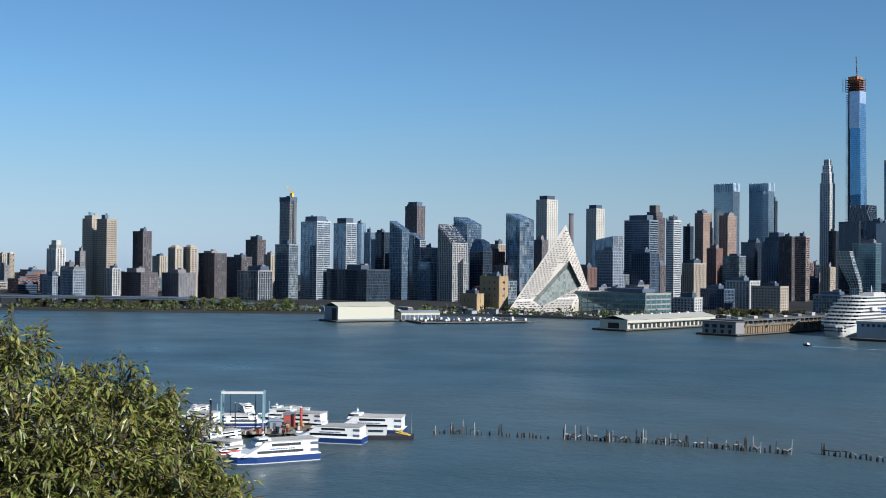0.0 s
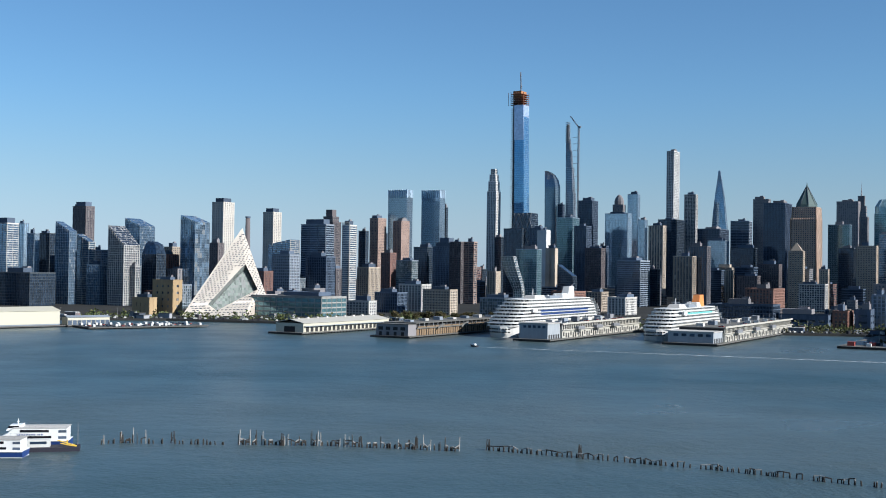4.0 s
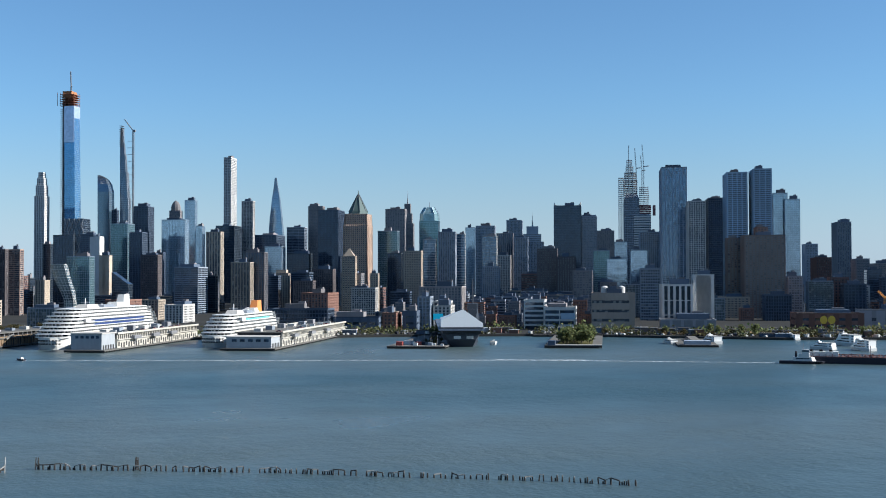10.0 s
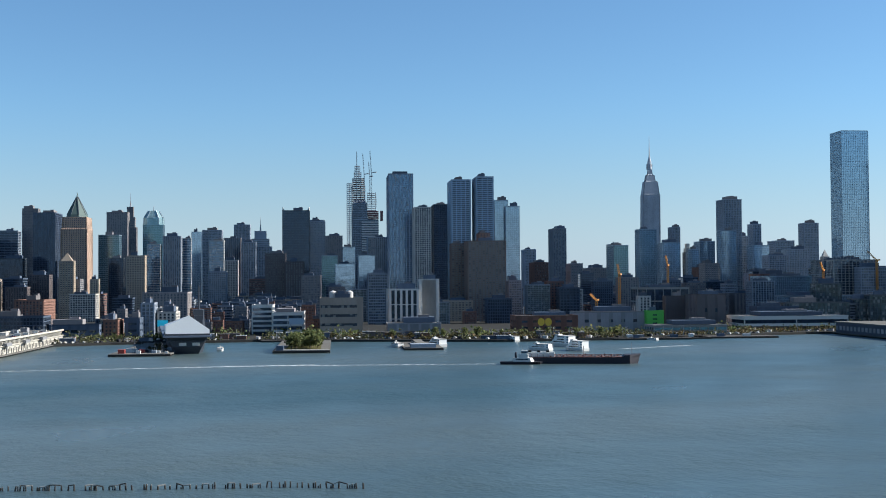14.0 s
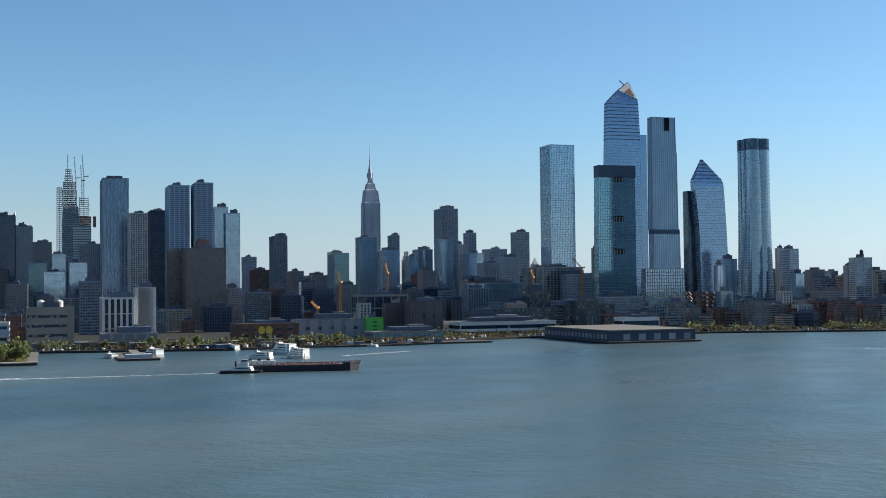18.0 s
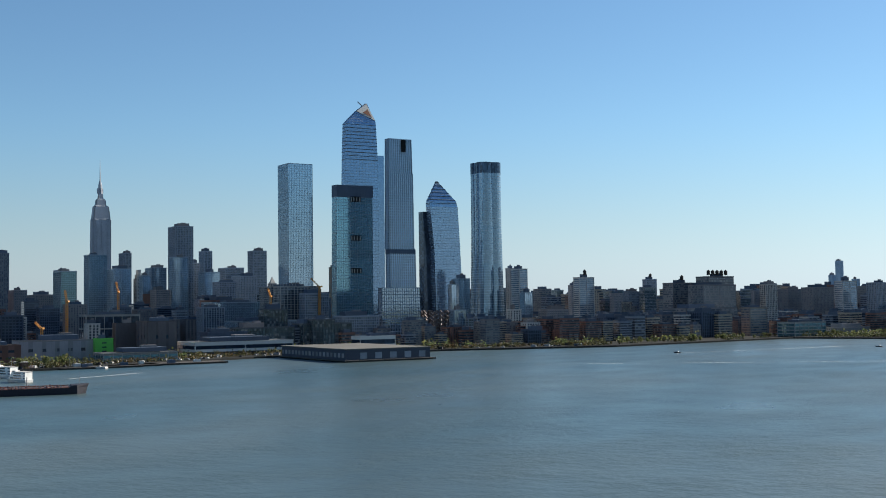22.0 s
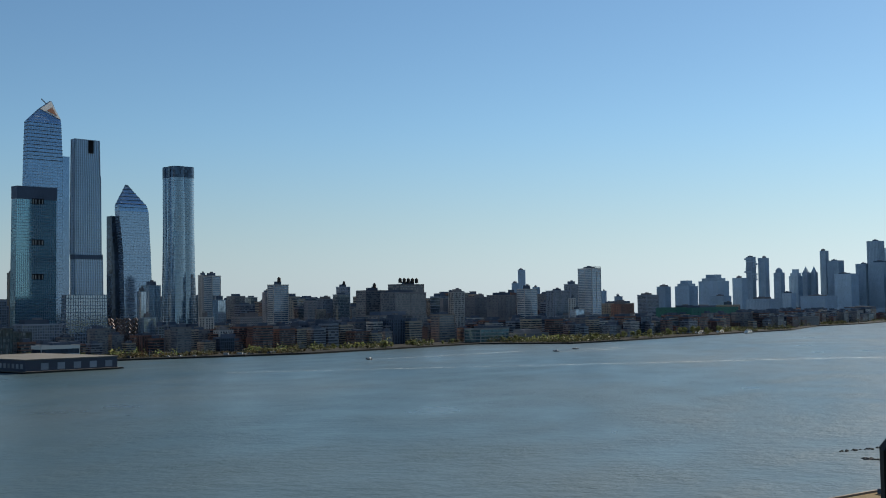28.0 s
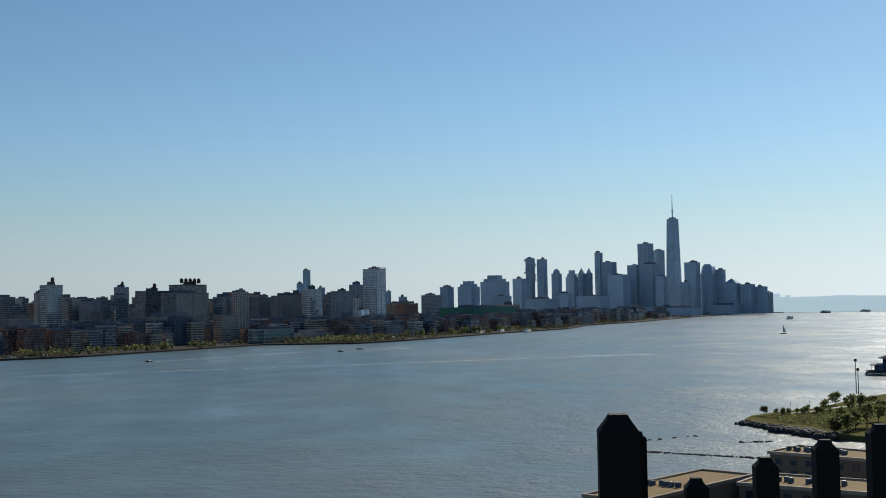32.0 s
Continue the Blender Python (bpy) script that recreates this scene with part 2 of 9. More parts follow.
# ------------------------------------------------------------------ mesh helpers


class Geo:
    def __init__(self):
        self.v, self.f = [], []

    def add(self, verts, faces):
        k = len(self.v)
        self.v.extend(verts)
        self.f.extend(tuple(i + k for i in f) for f in faces)
        return self

    def box(self, x0, x1, y0, y1, z0, z1):
        return self.add([(x0, y0, z0), (x1, y0, z0), (x1, y1, z0), (x0, y1, z0), (x0, y0, z1), (x1, y0, z1), (x1, y1, z1), (x0, y1, z1)],
                        [(0, 3, 2, 1), (4, 5, 6, 7), (0, 1, 5, 4), (1, 2, 6, 5), (2, 3, 7, 6), (3, 0, 4, 7)])

    def cbox(self, x, y, z, sx, sy, sz):
        return self.box(x - sx / 2, x + sx / 2, y - sy / 2, y + sy / 2, z, z + sz)

    def loft(self, rings, cap=True):
        """Rings of as many points each, joined one above the other."""
        n = len(rings[0])
        verts = [p for r in rings for p in r]
        faces = []
        for k in range(len(rings) - 1):
            for i in range(n):
                j = (i + 1) % n
                faces.append((k * n + i, k * n + j, (k + 1) * n + j, (k + 1) * n + i))
        if cap:
            faces.append(tuple(range(n - 1, -1, -1)))
            faces.append(tuple((len(rings) - 1) * n + i for i in range(n)))
        return self.add(verts, faces)

    def prism(self, poly, z0, z1):
        return self.loft([[(x, y, z0) for x, y in poly], [(x, y, z1) for x, y in poly]])

    def cyl(self, x, y, z0, z1, r0, r1=None, n=12):
        r1 = r0 if r1 is None else r1
        return self.loft([[(x + r * math.cos(2 * math.pi * i / n), y + r * math.sin(2 * math.pi * i / n), z) for i in range(n)] for r, z in ((r0, z0), (max(r1, 0.01), z1))])

    def beam(self, p, q, w):
        p, q = Vector(p), Vector(q)
        d = (q - p).normalized()
        s = d.cross(Vector((0, 0, 1)) if abs(d.z) < 0.95 else Vector((1, 0, 0))).normalized() * w / 2
        u = s.cross(d)
        ring = lambda c: [tuple(c + s + u), tuple(c - s + u), tuple(c - s - u), tuple(c + s - u)]
        return self.loft([ring(p), ring(q)])

    def mesh(self, name, mat, smooth=False):
        me = bpy.data.meshes.new(name)
        me.from_pydata(self.v, [], self.f)
        me.materials.append(mat)
        if smooth:
            me.polygons.foreach_set("use_smooth", [True] * len(me.polygons))
        me.update()
        return me


def part(name, geo, mat, parent, label="", kind="", smooth=False):
    ob = new(name, geo.mesh(name, mat, smooth) if isinstance(geo, Geo) else geo)
    ob.parent = parent
    tagged(ob, label=label, kind=kind)
    return ob


def thing(name, x, y, z, turn=0.0, label="", category="", group="", kind=""):
    ob = new(name)
    ob.matrix_basis = pose(x, y, z, 0, 0, turn)
    return tagged(ob, label, category, group, kind)


LAND = 2.2
GRID = -29.0  # the city's avenues run 29 degrees east of north

# ------------------------------------------------------------------ towers
# wall, glass, storey, spandrel height, bay, pier width, name, label
STYLES = {
    "tan": (TAN, WIN, 3.1, 1.5, 4.2, 2.0, "apartment_tower", "tan brick apartment tower with punched windows"),
    "brown": (BROWN, WIN, 3.1, 1.4, 4.0, 1.8, "apartment_tower", "dark brown brick apartment tower with small windows"),
    "greyb": (GREYB, WINL, 3.3, 1.5, 4.0, 1.8, "apartment_tower", "grey-brown brick building with rows of windows"),
    "brownw": (BROWN, WINL, 3.1, 1.5, 4.0, 2.2, "apartment_tower", "dark brown slab apartment tower with rows of pale windows"),
    "river": (RIVERB, WINB, 3.0, 1.3, 5.0, 1.8, "apartment_tower", "brown brick riverside apartment tower with balcony bays"),
    "brick": (BRICK, WIN, 3.2, 1.5, 4.0, 2.0, "apartment_tower", "red brick apartment building with punched windows"),
    "white": (WHITE, WIN, 3.2, 1.3, 4.5, 1.8, "apartment_tower", "white masonry tower with gridded windows"),
    "whitegrid": (WHITE, WIN, 3.3, 0.9, 3.6, 0.9, "apartment_tower", "pale tower with a fine white window grid"),
    "grid432": (LIME, WIN, 4.7, 1.5, 4.7, 1.5, "supertall_tower", "slender square white concrete grid tower"),
    "grey": (GREY, WIN, 3.5, 1.5, 3.6, 1.2, "office_tower", "grey stone and concrete office tower"),
    "greyl": (GREY, WINL, 3.5, 0.4, 3.6, 1.6, "office_tower", "pale grey tower with vertical piers"),
    "greyd": (GREYD, GD, 3.7, 0.9, 3.2, 0.9, "office_tower", "dark grey office tower with vertical mullions"),
    "cps": (LIME, WIN, 3.6, 1.0, 4.0, 2.0, "supertall_tower", "slender limestone apartment tower"),
    "glass": (MULL, GB, 3.7, 0.5, 3.2, 0.18, "glass_tower", "blue curtain-wall glass office tower"),
    "glassl": (MULL, GL, 3.8, 0.35, 3.2, 0.15, "glass_tower", "pale sky-blue mirrored glass tower"),
    "glassd": (MULLD, GD, 3.8, 0.6, 3.2, 0.2, "glass_tower", "dark glass curtain-wall office tower"),
    "glassdt": (MULLD, GT, 3.8, 1.0, 2.6, 0.5, "office_tower", "dark teal glass office tower with mullions"),
    "glasst": (MULL, GT, 3.8, 0.6, 3.2, 0.2, "glass_tower", "teal glass curtain-wall office tower"),
    "glassg": (GREY, GG, 3.4, 0.7, 3.4, 0.5, "apartment_tower", "grey-green glass and concrete apartment tower"),
    "stripe": (WHITE, GB, 3.2, 0.8, 9.0, 0.4, "apartment_tower", "blue glass apartment tower with white slab edges"),
    "stripew": (WHITE, GB, 3.3, 1.4, 12.0, 0.6, "apartment_tower", "tower of white horizontal bands and ribbon windows"),
    "navygrid": (WHITE, GD, 3.4, 0.35, 3.6, 0.4, "apartment_tower", "dark glass apartment block with a pale thin grid"),
    "patch": (MULL, GPATCH, 3.6, 0.4, 3.4, 0.2, "glass_tower", "blue glass tower with a patchwork of pale panes"),
    "stripedk": (GREY, GD, 3.4, 1.1, 12.0, 0.5, "office_tower", "dark blue office block with pale ribbon bands"),
    "bands": (WPAINT, GD, 5.0, 2.3, 16.0, 0.8, "riverside_building", "white riverside block with dark ribbon windows"),
    "rose": (ROSEB, WIN, 3.1, 1.5, 3.8, 1.9, "apartment_tower", "rose-brown brick apartment tower with punched windows"),
    "rosed": (ROSED, WIN, 3.1, 1.5, 3.8, 2.0, "apartment_tower", "dark red-brown brick apartment tower"),
    "balcony": (ROSEB, WIN, 3.0, 1.3, 9.0, 0.8, "apartment_tower", "brown brick apartment tower with stacked balconies"),
    "piers": (TAN, WIN, 3.3, 0.5, 5.2, 2.3, "apartment_tower", "tan tower with tall vertical piers"),
    "piersd": (GREYB, GD, 3.4, 0.4, 4.6, 1.5, "office_tower", "dark tower with pale vertical piers"),
    "blankw": (LIME, WIN, 9.0, 8.2, 22.0, 19.0, "office_tower", "white tower with nearly windowless walls"),
    "blankt": (TAN, WIN, 9.0, 8.0, 14.0, 12.0, "apartment_tower", "pale tan tower with nearly windowless walls"),
    "blackgrid": (GREYD, GD, 3.9, 0.8, 3.0, 0.4, "office_tower", "near-black office tower with a fine window grid"),
    "spots": (BROWN, WINB, 3.1, 1.5, 4.4, 2.4, "apartment_tower", "near-black slab apartment tower with rows of bright windows"),
    "whitepier": (LIME, GD, 14.0, 0.8, 6.0, 2.6, "riverside_building", "white block with tall fluted concrete piers"),
    "darkbrown": (ROSED, GD, 6.0, 4.2, 12.0, 6.0, "riverside_shed", "low dark brown riverside warehouse"),
    "hazygrey": (HAZYGREY, WINL, 3.6, 1.1, 3.4, 1.0, "office_tower", "haze-lightened blue-grey stone and glass office tower"),
    "hazybrown": (HAZYBROWN, WINL, 3.3, 1.5, 4.0, 1.8, "apartment_tower", "haze-lightened grey-brown stone building with rows of windows"),
    "cream": (CREAMB, WINL, 3.2, 1.7, 6.0, 3.6, "apartment_tower", "cream masonry apartment tower"),
    "loft": (GREYB, WINL, 3.9, 1.5, 30.0, 0.7, "loft_building", "dark banded brick loft building with ribbon windows"),
    "beigeband": (DUN, WINL, 3.8, 1.7, 24.0, 1.0, "loft_building", "beige loft building with ribbon windows"),
    "mima": (HAZYGREY, GB, 3.2, 0.8, 5.6, 1.3, "glass_tower", "tall blue-grey glass apartment tower with fine ribs"),
    "silver": (HAZE, GD, 3.2, 1.5, 7.0, 1.6, "apartment_tower", "silvery glass twin tower with white balcony bands"),
    "omw": (MULL, GSLATE, 4.2, 0.3, 3.0, 0.12, "glass_tower", "tall smooth blue mirrored office tower"),
    "hy55": (MULLD, GT, 4.2, 0.7, 3.0, 0.35, "glass_tower", "teal gridded glass office tower with notched terraces"),
    "constr": (CONCRETE, GD, 3.6, 0.8, 5.0, 1.0, "unfinished_tower", "concrete tower under construction with open floors"),
    "twc": (MULL, GSLATE, 3.9, 0.3, 2.4, 0.3, "glass_tower", "mirrored blue-grey twin glass tower"),
    "lowglass": (CONCRETE, GT, 5.0, 1.6, 9.0, 0.5, "riverside_building", "long low building with green glass bands"),
    "blanktan": (AMBER, WIN, 7.0, 5.2, 8.0, 5.8, "power_station", "tan brick power station block with few windows"),
    "blank": (BLOCK, WIN, 9.0, 7.6, 14.0, 9.0, "riverside_building", "pale grey windowless block"),
    "beige": (DUN, WIN, 9.0, 7.0, 60.0, 6.0, "riverside_building", "beige concrete block with dark window bands"),
    "blankbrown": (BROWN, GD, 18.0, 15.5, 12.0, 9.5, "ventilation_building", "brown windowless block with recessed strips"),
    "green": (GREEN, GD, 4.5, 3.2, 12.0, 7.0, "wrapped_building", "building wrapped in bright green sheeting"),
    "darkshed": (GREYD, GD, 6.0, 4.6, 9.0, 3.0, "riverside_shed", "low dark riverside shed with a flat roof"),
    "tealglass": (MULLD, GG, 4.5, 0.5, 4.0, 0.3, "convention_hall", "stepped dark green glass hall"),
    "green2": (GREENT, GD, 5.0, 3.8, 14.0, 11.0, "driving_range_net", "long building behind dark green netting"),
    "slabtop": (CONCRETE, GD, 12.0, 1.6, 10.0, 0.8, "unfinished_building", "open concrete floors with an orange edge rail"),
    "javits": (WPAINT, GD, 7.0, 3.2, 60.0, 0.6, "convention_hall", "long low hall with pale roof bands"),
    "far": (HAZE, HAZEG, 4.0, 1.6, 5.0, 2.4, "distant_tower", "haze-tinted blue-grey downtown tower far across the river"),
}


def outline(a, b, grow=0.0):
    x, y = b / 2 + grow, a / 2 + grow
    return [(-x, -y), (x, -y), (x, y), (-x, y)]


def slabs_and_piers(t, style, a, b, z0, z1, slant=0.0):
    """The window grid of one block: proud floor bands and piers in front of the glass core."""
    wall, glass, storey, band, bay, pier, _, _ = STYLES[style]
    top = lambda y: z1 + min(0.0, slant) * (0.5 - y / a) if slant < 0 else z1 - slant * (0.5 + y / a)
    core = Geo()
    x, y = b / 2, a / 2
    core.loft([[(-x, -y, z0), (x, -y, z0), (x, y, z0), (-x, y, z0)], [(-x, -y, top(-y)), (x, -y, top(-y)), (x, y, top(y)), (-x, y, top(y))]])
    part("window_wall", core, glass, t)
    low = min(top(-y), top(y))
    bands = Geo()
    n = max(2, int((low - z0) / storey))
    step = (low - z0) / n
    g = 0.28
    for k in range(n):
        z = z0 + k * step
        bands.box(-x - g, x + g, -y - g, y + g, z + step - band, z + step - 0.02)
    if slant:
        z = low + step
        while z < max(top(-y), top(y)):
            # a band only as long as the slanted roof leaves it
            f = (z - low) / max(1e-6, abs(top(y) - top(-y)))
            ya, yb = (-y + f * a, y) if top(y) > top(-y) else (-y, y - f * a)
            bands.box(-x - g, x + g, ya - g, yb + g, z - band, z)
            z += step
    part("floor_band_grid", bands, wall, t, kind="stuff")
    pg = Geo()
    g2 = 0.45
    for k in range(int(a / bay) + 1):
        c = -y + pier / 2 + (a - pier) * k / max(1, int(a / bay))
        for sx in (-1, 1):
            pg.box(sx * x - g2, sx * x + g2, c - pier / 2, c + pier / 2, z0, top(c))
    for k in range(int(b / bay) + 1):
        c = -x + pier / 2 + (b - pier) * k / max(1, int(b / bay))
        for sy in (-1, 1):
            pg.box(c - pier / 2, c + pier / 2, sy * y - g2, sy * y + g2, z0, top(sy * y))
    part("pier_grid", pg, wall, t, kind="stuff")
    return low


def water_tank(t, x, y, z, r=2.6):
    g = Geo()
    for sx in (-1, 1):
        for sy in (-1, 1):
            g.beam((x + sx * r * 0.6, y + sy * r * 0.6, z), (x + sx * r * 0.6, y + sy * r * 0.6, z + 2.5), 0.3)
    g.cyl(x, y, z + 2.5, z + 2.5 + 2 * r, r, n=10)
    g.cyl(x, y, z + 2.5 + 2 * r, z + 2.5 + 2.9 * r, r * 1.05, 0.1, n=10)
    part("water_tank", g, TIMBER, t, "round wooden rooftop water tank")


def lattice(g, p, q, w, bar):
    """A square lattice mast from p straight to q."""
    p, q = Vector(p), Vector(q)
    d = q - p
    n = max(2, int(d.length / (w * 1.3)))
    s = d.normalized().cross(Vector((0, 0, 1)) if abs(d.normalized().z) < 0.9 else Vector((1, 0, 0))).normalized() * w / 2
    u = s.cross(d.normalized())
    cs = [s + u, s - u, -s - u, u - s]
    for c in cs:
        g.beam(p + c, q + c, bar)
    for k in range(n):
        for i in range(4):
            g.beam(p + d * k / n + cs[i], p + d * (k + 1) / n + cs[(i + 1) % 4], bar * 0.7)


def tower_crane(t, x, y, z, mast, jib, lean, turn, mat):
    g = Geo()
    lattice(g, (x, y, z), (x, y, z + mast), 2.2, 0.5)
    part("crane_mast", g, mat, t)
    g = Geo()
    c, s = math.cos(turn), math.sin(turn)
    lattice(g, (x, y, z + mast), (x + c * jib * math.cos(lean), y + s * jib * math.cos(lean), z + mast + jib * math.sin(lean)), 1.6, 0.45)
    g.beam((x, y, z + mast), (x - c * jib * 0.25, y - s * jib * 0.25, z + mast + 1), 2.0)
    part("crane_jib", g, mat, t)


def roof_things(t, a, b, z, wall, seed):
    r = random.Random(seed)
    g = Geo()
    x, y = b / 2 + 0.5, a / 2 + 0.5
    for x0, x1, y0, y1 in ((-x, x, -y, 0.5 - y), (-x, x, y - 0.5, y), (-x, 0.5 - x, 0.5 - y, y - 0.5), (x - 0.5, x, 0.5 - y, y - 0.5)):
        g.box(x0, x1, y0, y1, z - 0.05, z + 1.1)
    part("parapet", g, wall, t)
    part("roof", Geo().box(0.5 - x, x - 0.5, 0.5 - y, y - 0.5, z - 0.05, z + 0.25), ROOF, t)
    g = Geo()
    k = r.choice((0.35, 0.5, 0.6))
    ox, oy = b * r.uniform(-0.12, 0.12), a * r.uniform(-0.15, 0.15)
    hh = r.uniform(3.0, 6.5)
    g.cbox(ox, oy, z + 1.0, b * k, a * k, hh)
    part("roof_plant", g, r.choice((GREYB, GREYD, GREYD)), t)
    part("stair_head", Geo().cbox(ox + b * 0.08, oy - a * 0.1, z + 1.0 + hh, b * k * 0.4, a * k * 0.35, 2.2), GREYB, t)


def tower(style, x, y, a, b, h, extra=""):
    wall, glass, storey, band, bay, pier, name, label = STYLES[style]
    note = {"": "", "pyr": ", pyramid roof", "cone": ", pointed roof", "dome": ", rounded crown", "steps": ", stepped top", "spire": ", spire on top", "horns": ", two raised roof fins", "tanks": ", row of roof tanks", "tank": ", roof tank",
            "crane": ", crane on top", "constr": ", unfinished upper floors", "jenga": ", jagged stacked top", "crown": ", ornate crown", "taper": ", faceted top", "lantern": ", glass lantern crown", "setbacks": ", narrow stepped top", "cap": ", dark roof cap", "glasscrown": ", striped glass crown", "drum": ", round glass crown", "tanks2": ", round tanks"}
    tail = note.get(extra, ", slanted roof" if extra.startswith("slant") else "")
    size = "tall " if h > 190 else "low " if h < 60 else ""
    t = thing(name, x, y, LAND, GRID, size + label + tail, "building", "towers of the skyline")
    h -= LAND
    seed = int(x * 7 + y * 13)
    slant = float(extra.split(":")[1]) * 1.0 if extra.startswith("slant") else 0.0
    if extra in ("steps", "spire", "dome", "pyr", "cone", "crown"):
        h1 = h * {"steps": 0.86, "spire": 0.80, "dome": 0.90, "pyr": 0.86, "cone": 0.88, "crown": 0.94}[extra]
        slabs_and_piers(t, style, a, b, 0, h1)
        g = Geo()
        if extra in ("steps", "spire"):
            hm = h1 + (h - h1) * (0.5 if extra == "spire" else 0.45)
            g.prism(outline(a * 0.78, b * 0.78), h1, hm)
            g.prism(outline(a * 0.52, b * 0.52), hm, h)
            part("setback", g, wall, t)
            slabs = Geo()
            for k in range(4):
                slabs.prism(outline(a * 0.8, b * 0.8), h1 + (hm - h1) * (k + 0.5) / 4, h1 + (hm - h1) * (k + 0.8) / 4)
            part("setback_band_grid", slabs, glass, t, kind="stuff")
            if extra == "spire":
                s = Geo()
                s.cyl(0, 0, h, h + 14, 2.2, 1.0, 8)
                s.cyl(0, 0, h + 14, h + 34, 0.7, 0.1, 6)
                part("spire", s, STEEL, t)
        elif extra == "dome":
            n = 10
            ring = lambda k, z: [(k * b / 2 * 0.9 * math.cos(2 * math.pi * i / n), k * a / 2 * 0.9 * math.sin(2 * math.pi * i / n), z) for i in range(n)]
            g.loft([ring(1, h1), ring(1, h1 + (h - h1) * 0.35), ring(0.85, h1 + (h - h1) * 0.6), ring(0.5, h1 + (h - h1) * 0.85), ring(0.1, h)])
            part("crown", g, wall, t)
        elif extra in ("pyr", "cone"):
            k = 1.0 if extra == "pyr" else 0.8
            g.loft([[(px, py, h1) for px, py in outline(a * k, b * k)], [(px, py, h) for px, py in outline(0.6, 0.6)]])
            part("pointed_roof", g, COPPER if extra == "pyr" and style != "far" else wall, t)
        else:
            g.prism(outline(a * 1.04, b * 1.04), h1, h1 + 1.4)
            g.loft([[(px, py, h1 + 1.4) for px, py in outline(a * 0.8, b * 0.8)], [(px, py, h) for px, py in outline(a * 0.45, b * 0.45)]])
            part("crown", g, wall, t)
        return t
    if extra == "lantern":
        h1 = h * 0.86
        slabs_and_piers(t, style, a, b, 0, h1)
        oct_ring = lambda k, c, z: [(b / 2 * k * px, a / 2 * k * py, z) for px, py in ((-1, -c), (-c, -1), (c, -1), (1, -c), (1, c), (c, 1), (-c, 1), (-1, c))]
        part("glass_crown", Geo().loft([oct_ring(1.0, 0.6, h1), oct_ring(0.95, 0.6, h1 + (h - h1) * 0.5), oct_ring(0.55, 0.5, h)]), GG2, t, "green glass lantern crown")
        ribs = Geo()
        for k in range(8):
            ribs.beam(oct_ring(1.0, 0.6, h1)[k], oct_ring(0.97, 0.6, h1 + (h - h1) * 0.5)[k], 0.9)
            ribs.beam(oct_ring(0.97, 0.6, h1 + (h - h1) * 0.5)[k], oct_ring(0.57, 0.5, h)[k], 0.9)
        part("crown_ribs", ribs, MULL, t, kind="stuff")
        part("mast", Geo().cyl(0, 0, h, h + 12, 1.2, 0.3, 8), STEEL, t)
        return t
    if extra == "setbacks":
        slabs_and_piers(t, style, a, b, 0, h * 0.82)
        for k, f0, f1 in ((0.84, 0.82, 0.90), (0.68, 0.90, 0.955), (0.5, 0.955, 1.0)):
            s = part("setback", Geo().prism(outline(a * k, b * k), h * f0, h * f1), wall, t)
            g = Geo()
            for i in range(int(h * (f1 - f0) / storey)):
                z = h * f0 + (i + 0.35) * storey
                for j in range(4):
                    c = (j - 1.5) * a * k / 4
                    g.box(-b * k / 2 - 0.1, b * k / 2 + 0.1, c - 1.0, c + 1.0, z, z + 2.2)
                    c = (j - 1.5) * b * k / 4
                    g.box(c - 1.0, c + 1.0, -a * k / 2 - 0.1, a * k / 2 + 0.1, z, z + 2.2)
            part("window_grid", g, glass, s, kind="stuff")
        return t
    if extra == "drum":
        slabs_and_piers(t, style, a, b, 0, h * 0.93)
        part("setback", Geo().prism(outline(a * 0.8, b * 0.8), h * 0.93, h * 0.965), wall, t)
        part("glass_drum", Geo().cyl(0, 0, h * 0.965, h, min(a, b) * 0.36, n=20), GSLATE, t, "round blue glass crown")
        part("drum_rim", Geo().cyl(0, 0, h, h + 0.8, min(a, b) * 0.38, n=20), STONE, t)
        return t
    if extra == "taper":
        slabs_and_piers(t, style, a, b, 0, h * 0.8)
        g = Geo()
        g.loft([[(px, py, h * 0.8) for px, py in outline(a, b)], [(px, py, h * 0.95) for px, py in outline(a * 0.7, b * 0.8)], [(px, py + a * 0.1, h) for px, py in outline(a * 0.3, b * 0.5)]])
        part("faceted_top", g, glass, t)
        return t
    slabs_and_piers(t, style, a, b, 0, h, slant)
    if slant:
        return t
    if extra == "flat":
        part("roof", Geo().box(-b / 2 - 0.3, b / 2 + 0.3, -a / 2 - 0.3, a / 2 + 0.3, h, h + 0.8), wall, t)
        return t
    if extra == "glasscrown":
        g = Geo()
        for k in range(9):
            c = -a / 2 + 1.2 + (a - 2.4) * k / 8
            for sx in (-1, 1):
                g.box(sx * b / 2 - 0.9, sx * b / 2 + 0.9, c - 1.1, c + 1.1, h * 0.93, h + 1.5)
        for k in range(5):
            c = -b / 2 + 1.2 + (b - 2.4) * k / 4
            for sy in (-1, 1):
                g.box(c - 1.1, c + 1.1, sy * a / 2 - 0.9, sy * a / 2 + 0.9, h * 0.93, h + 1.5)
        part("crown_fin_grid", g, HAZE, t, "pale fins round the crown", kind="stuff")
        part("roof", Geo().box(-b / 2, b / 2, -a / 2, a / 2, h, h + 0.5), ROOF, t)
        return t
    roof_things(t, a, b, h, wall, seed)
    if extra == "cap":
        part("roof_cap", Geo().cbox(0, 0, h + 0.3, b * 0.7, a * 0.72, 8.5), GREYD, t, "dark louvred roof cap")
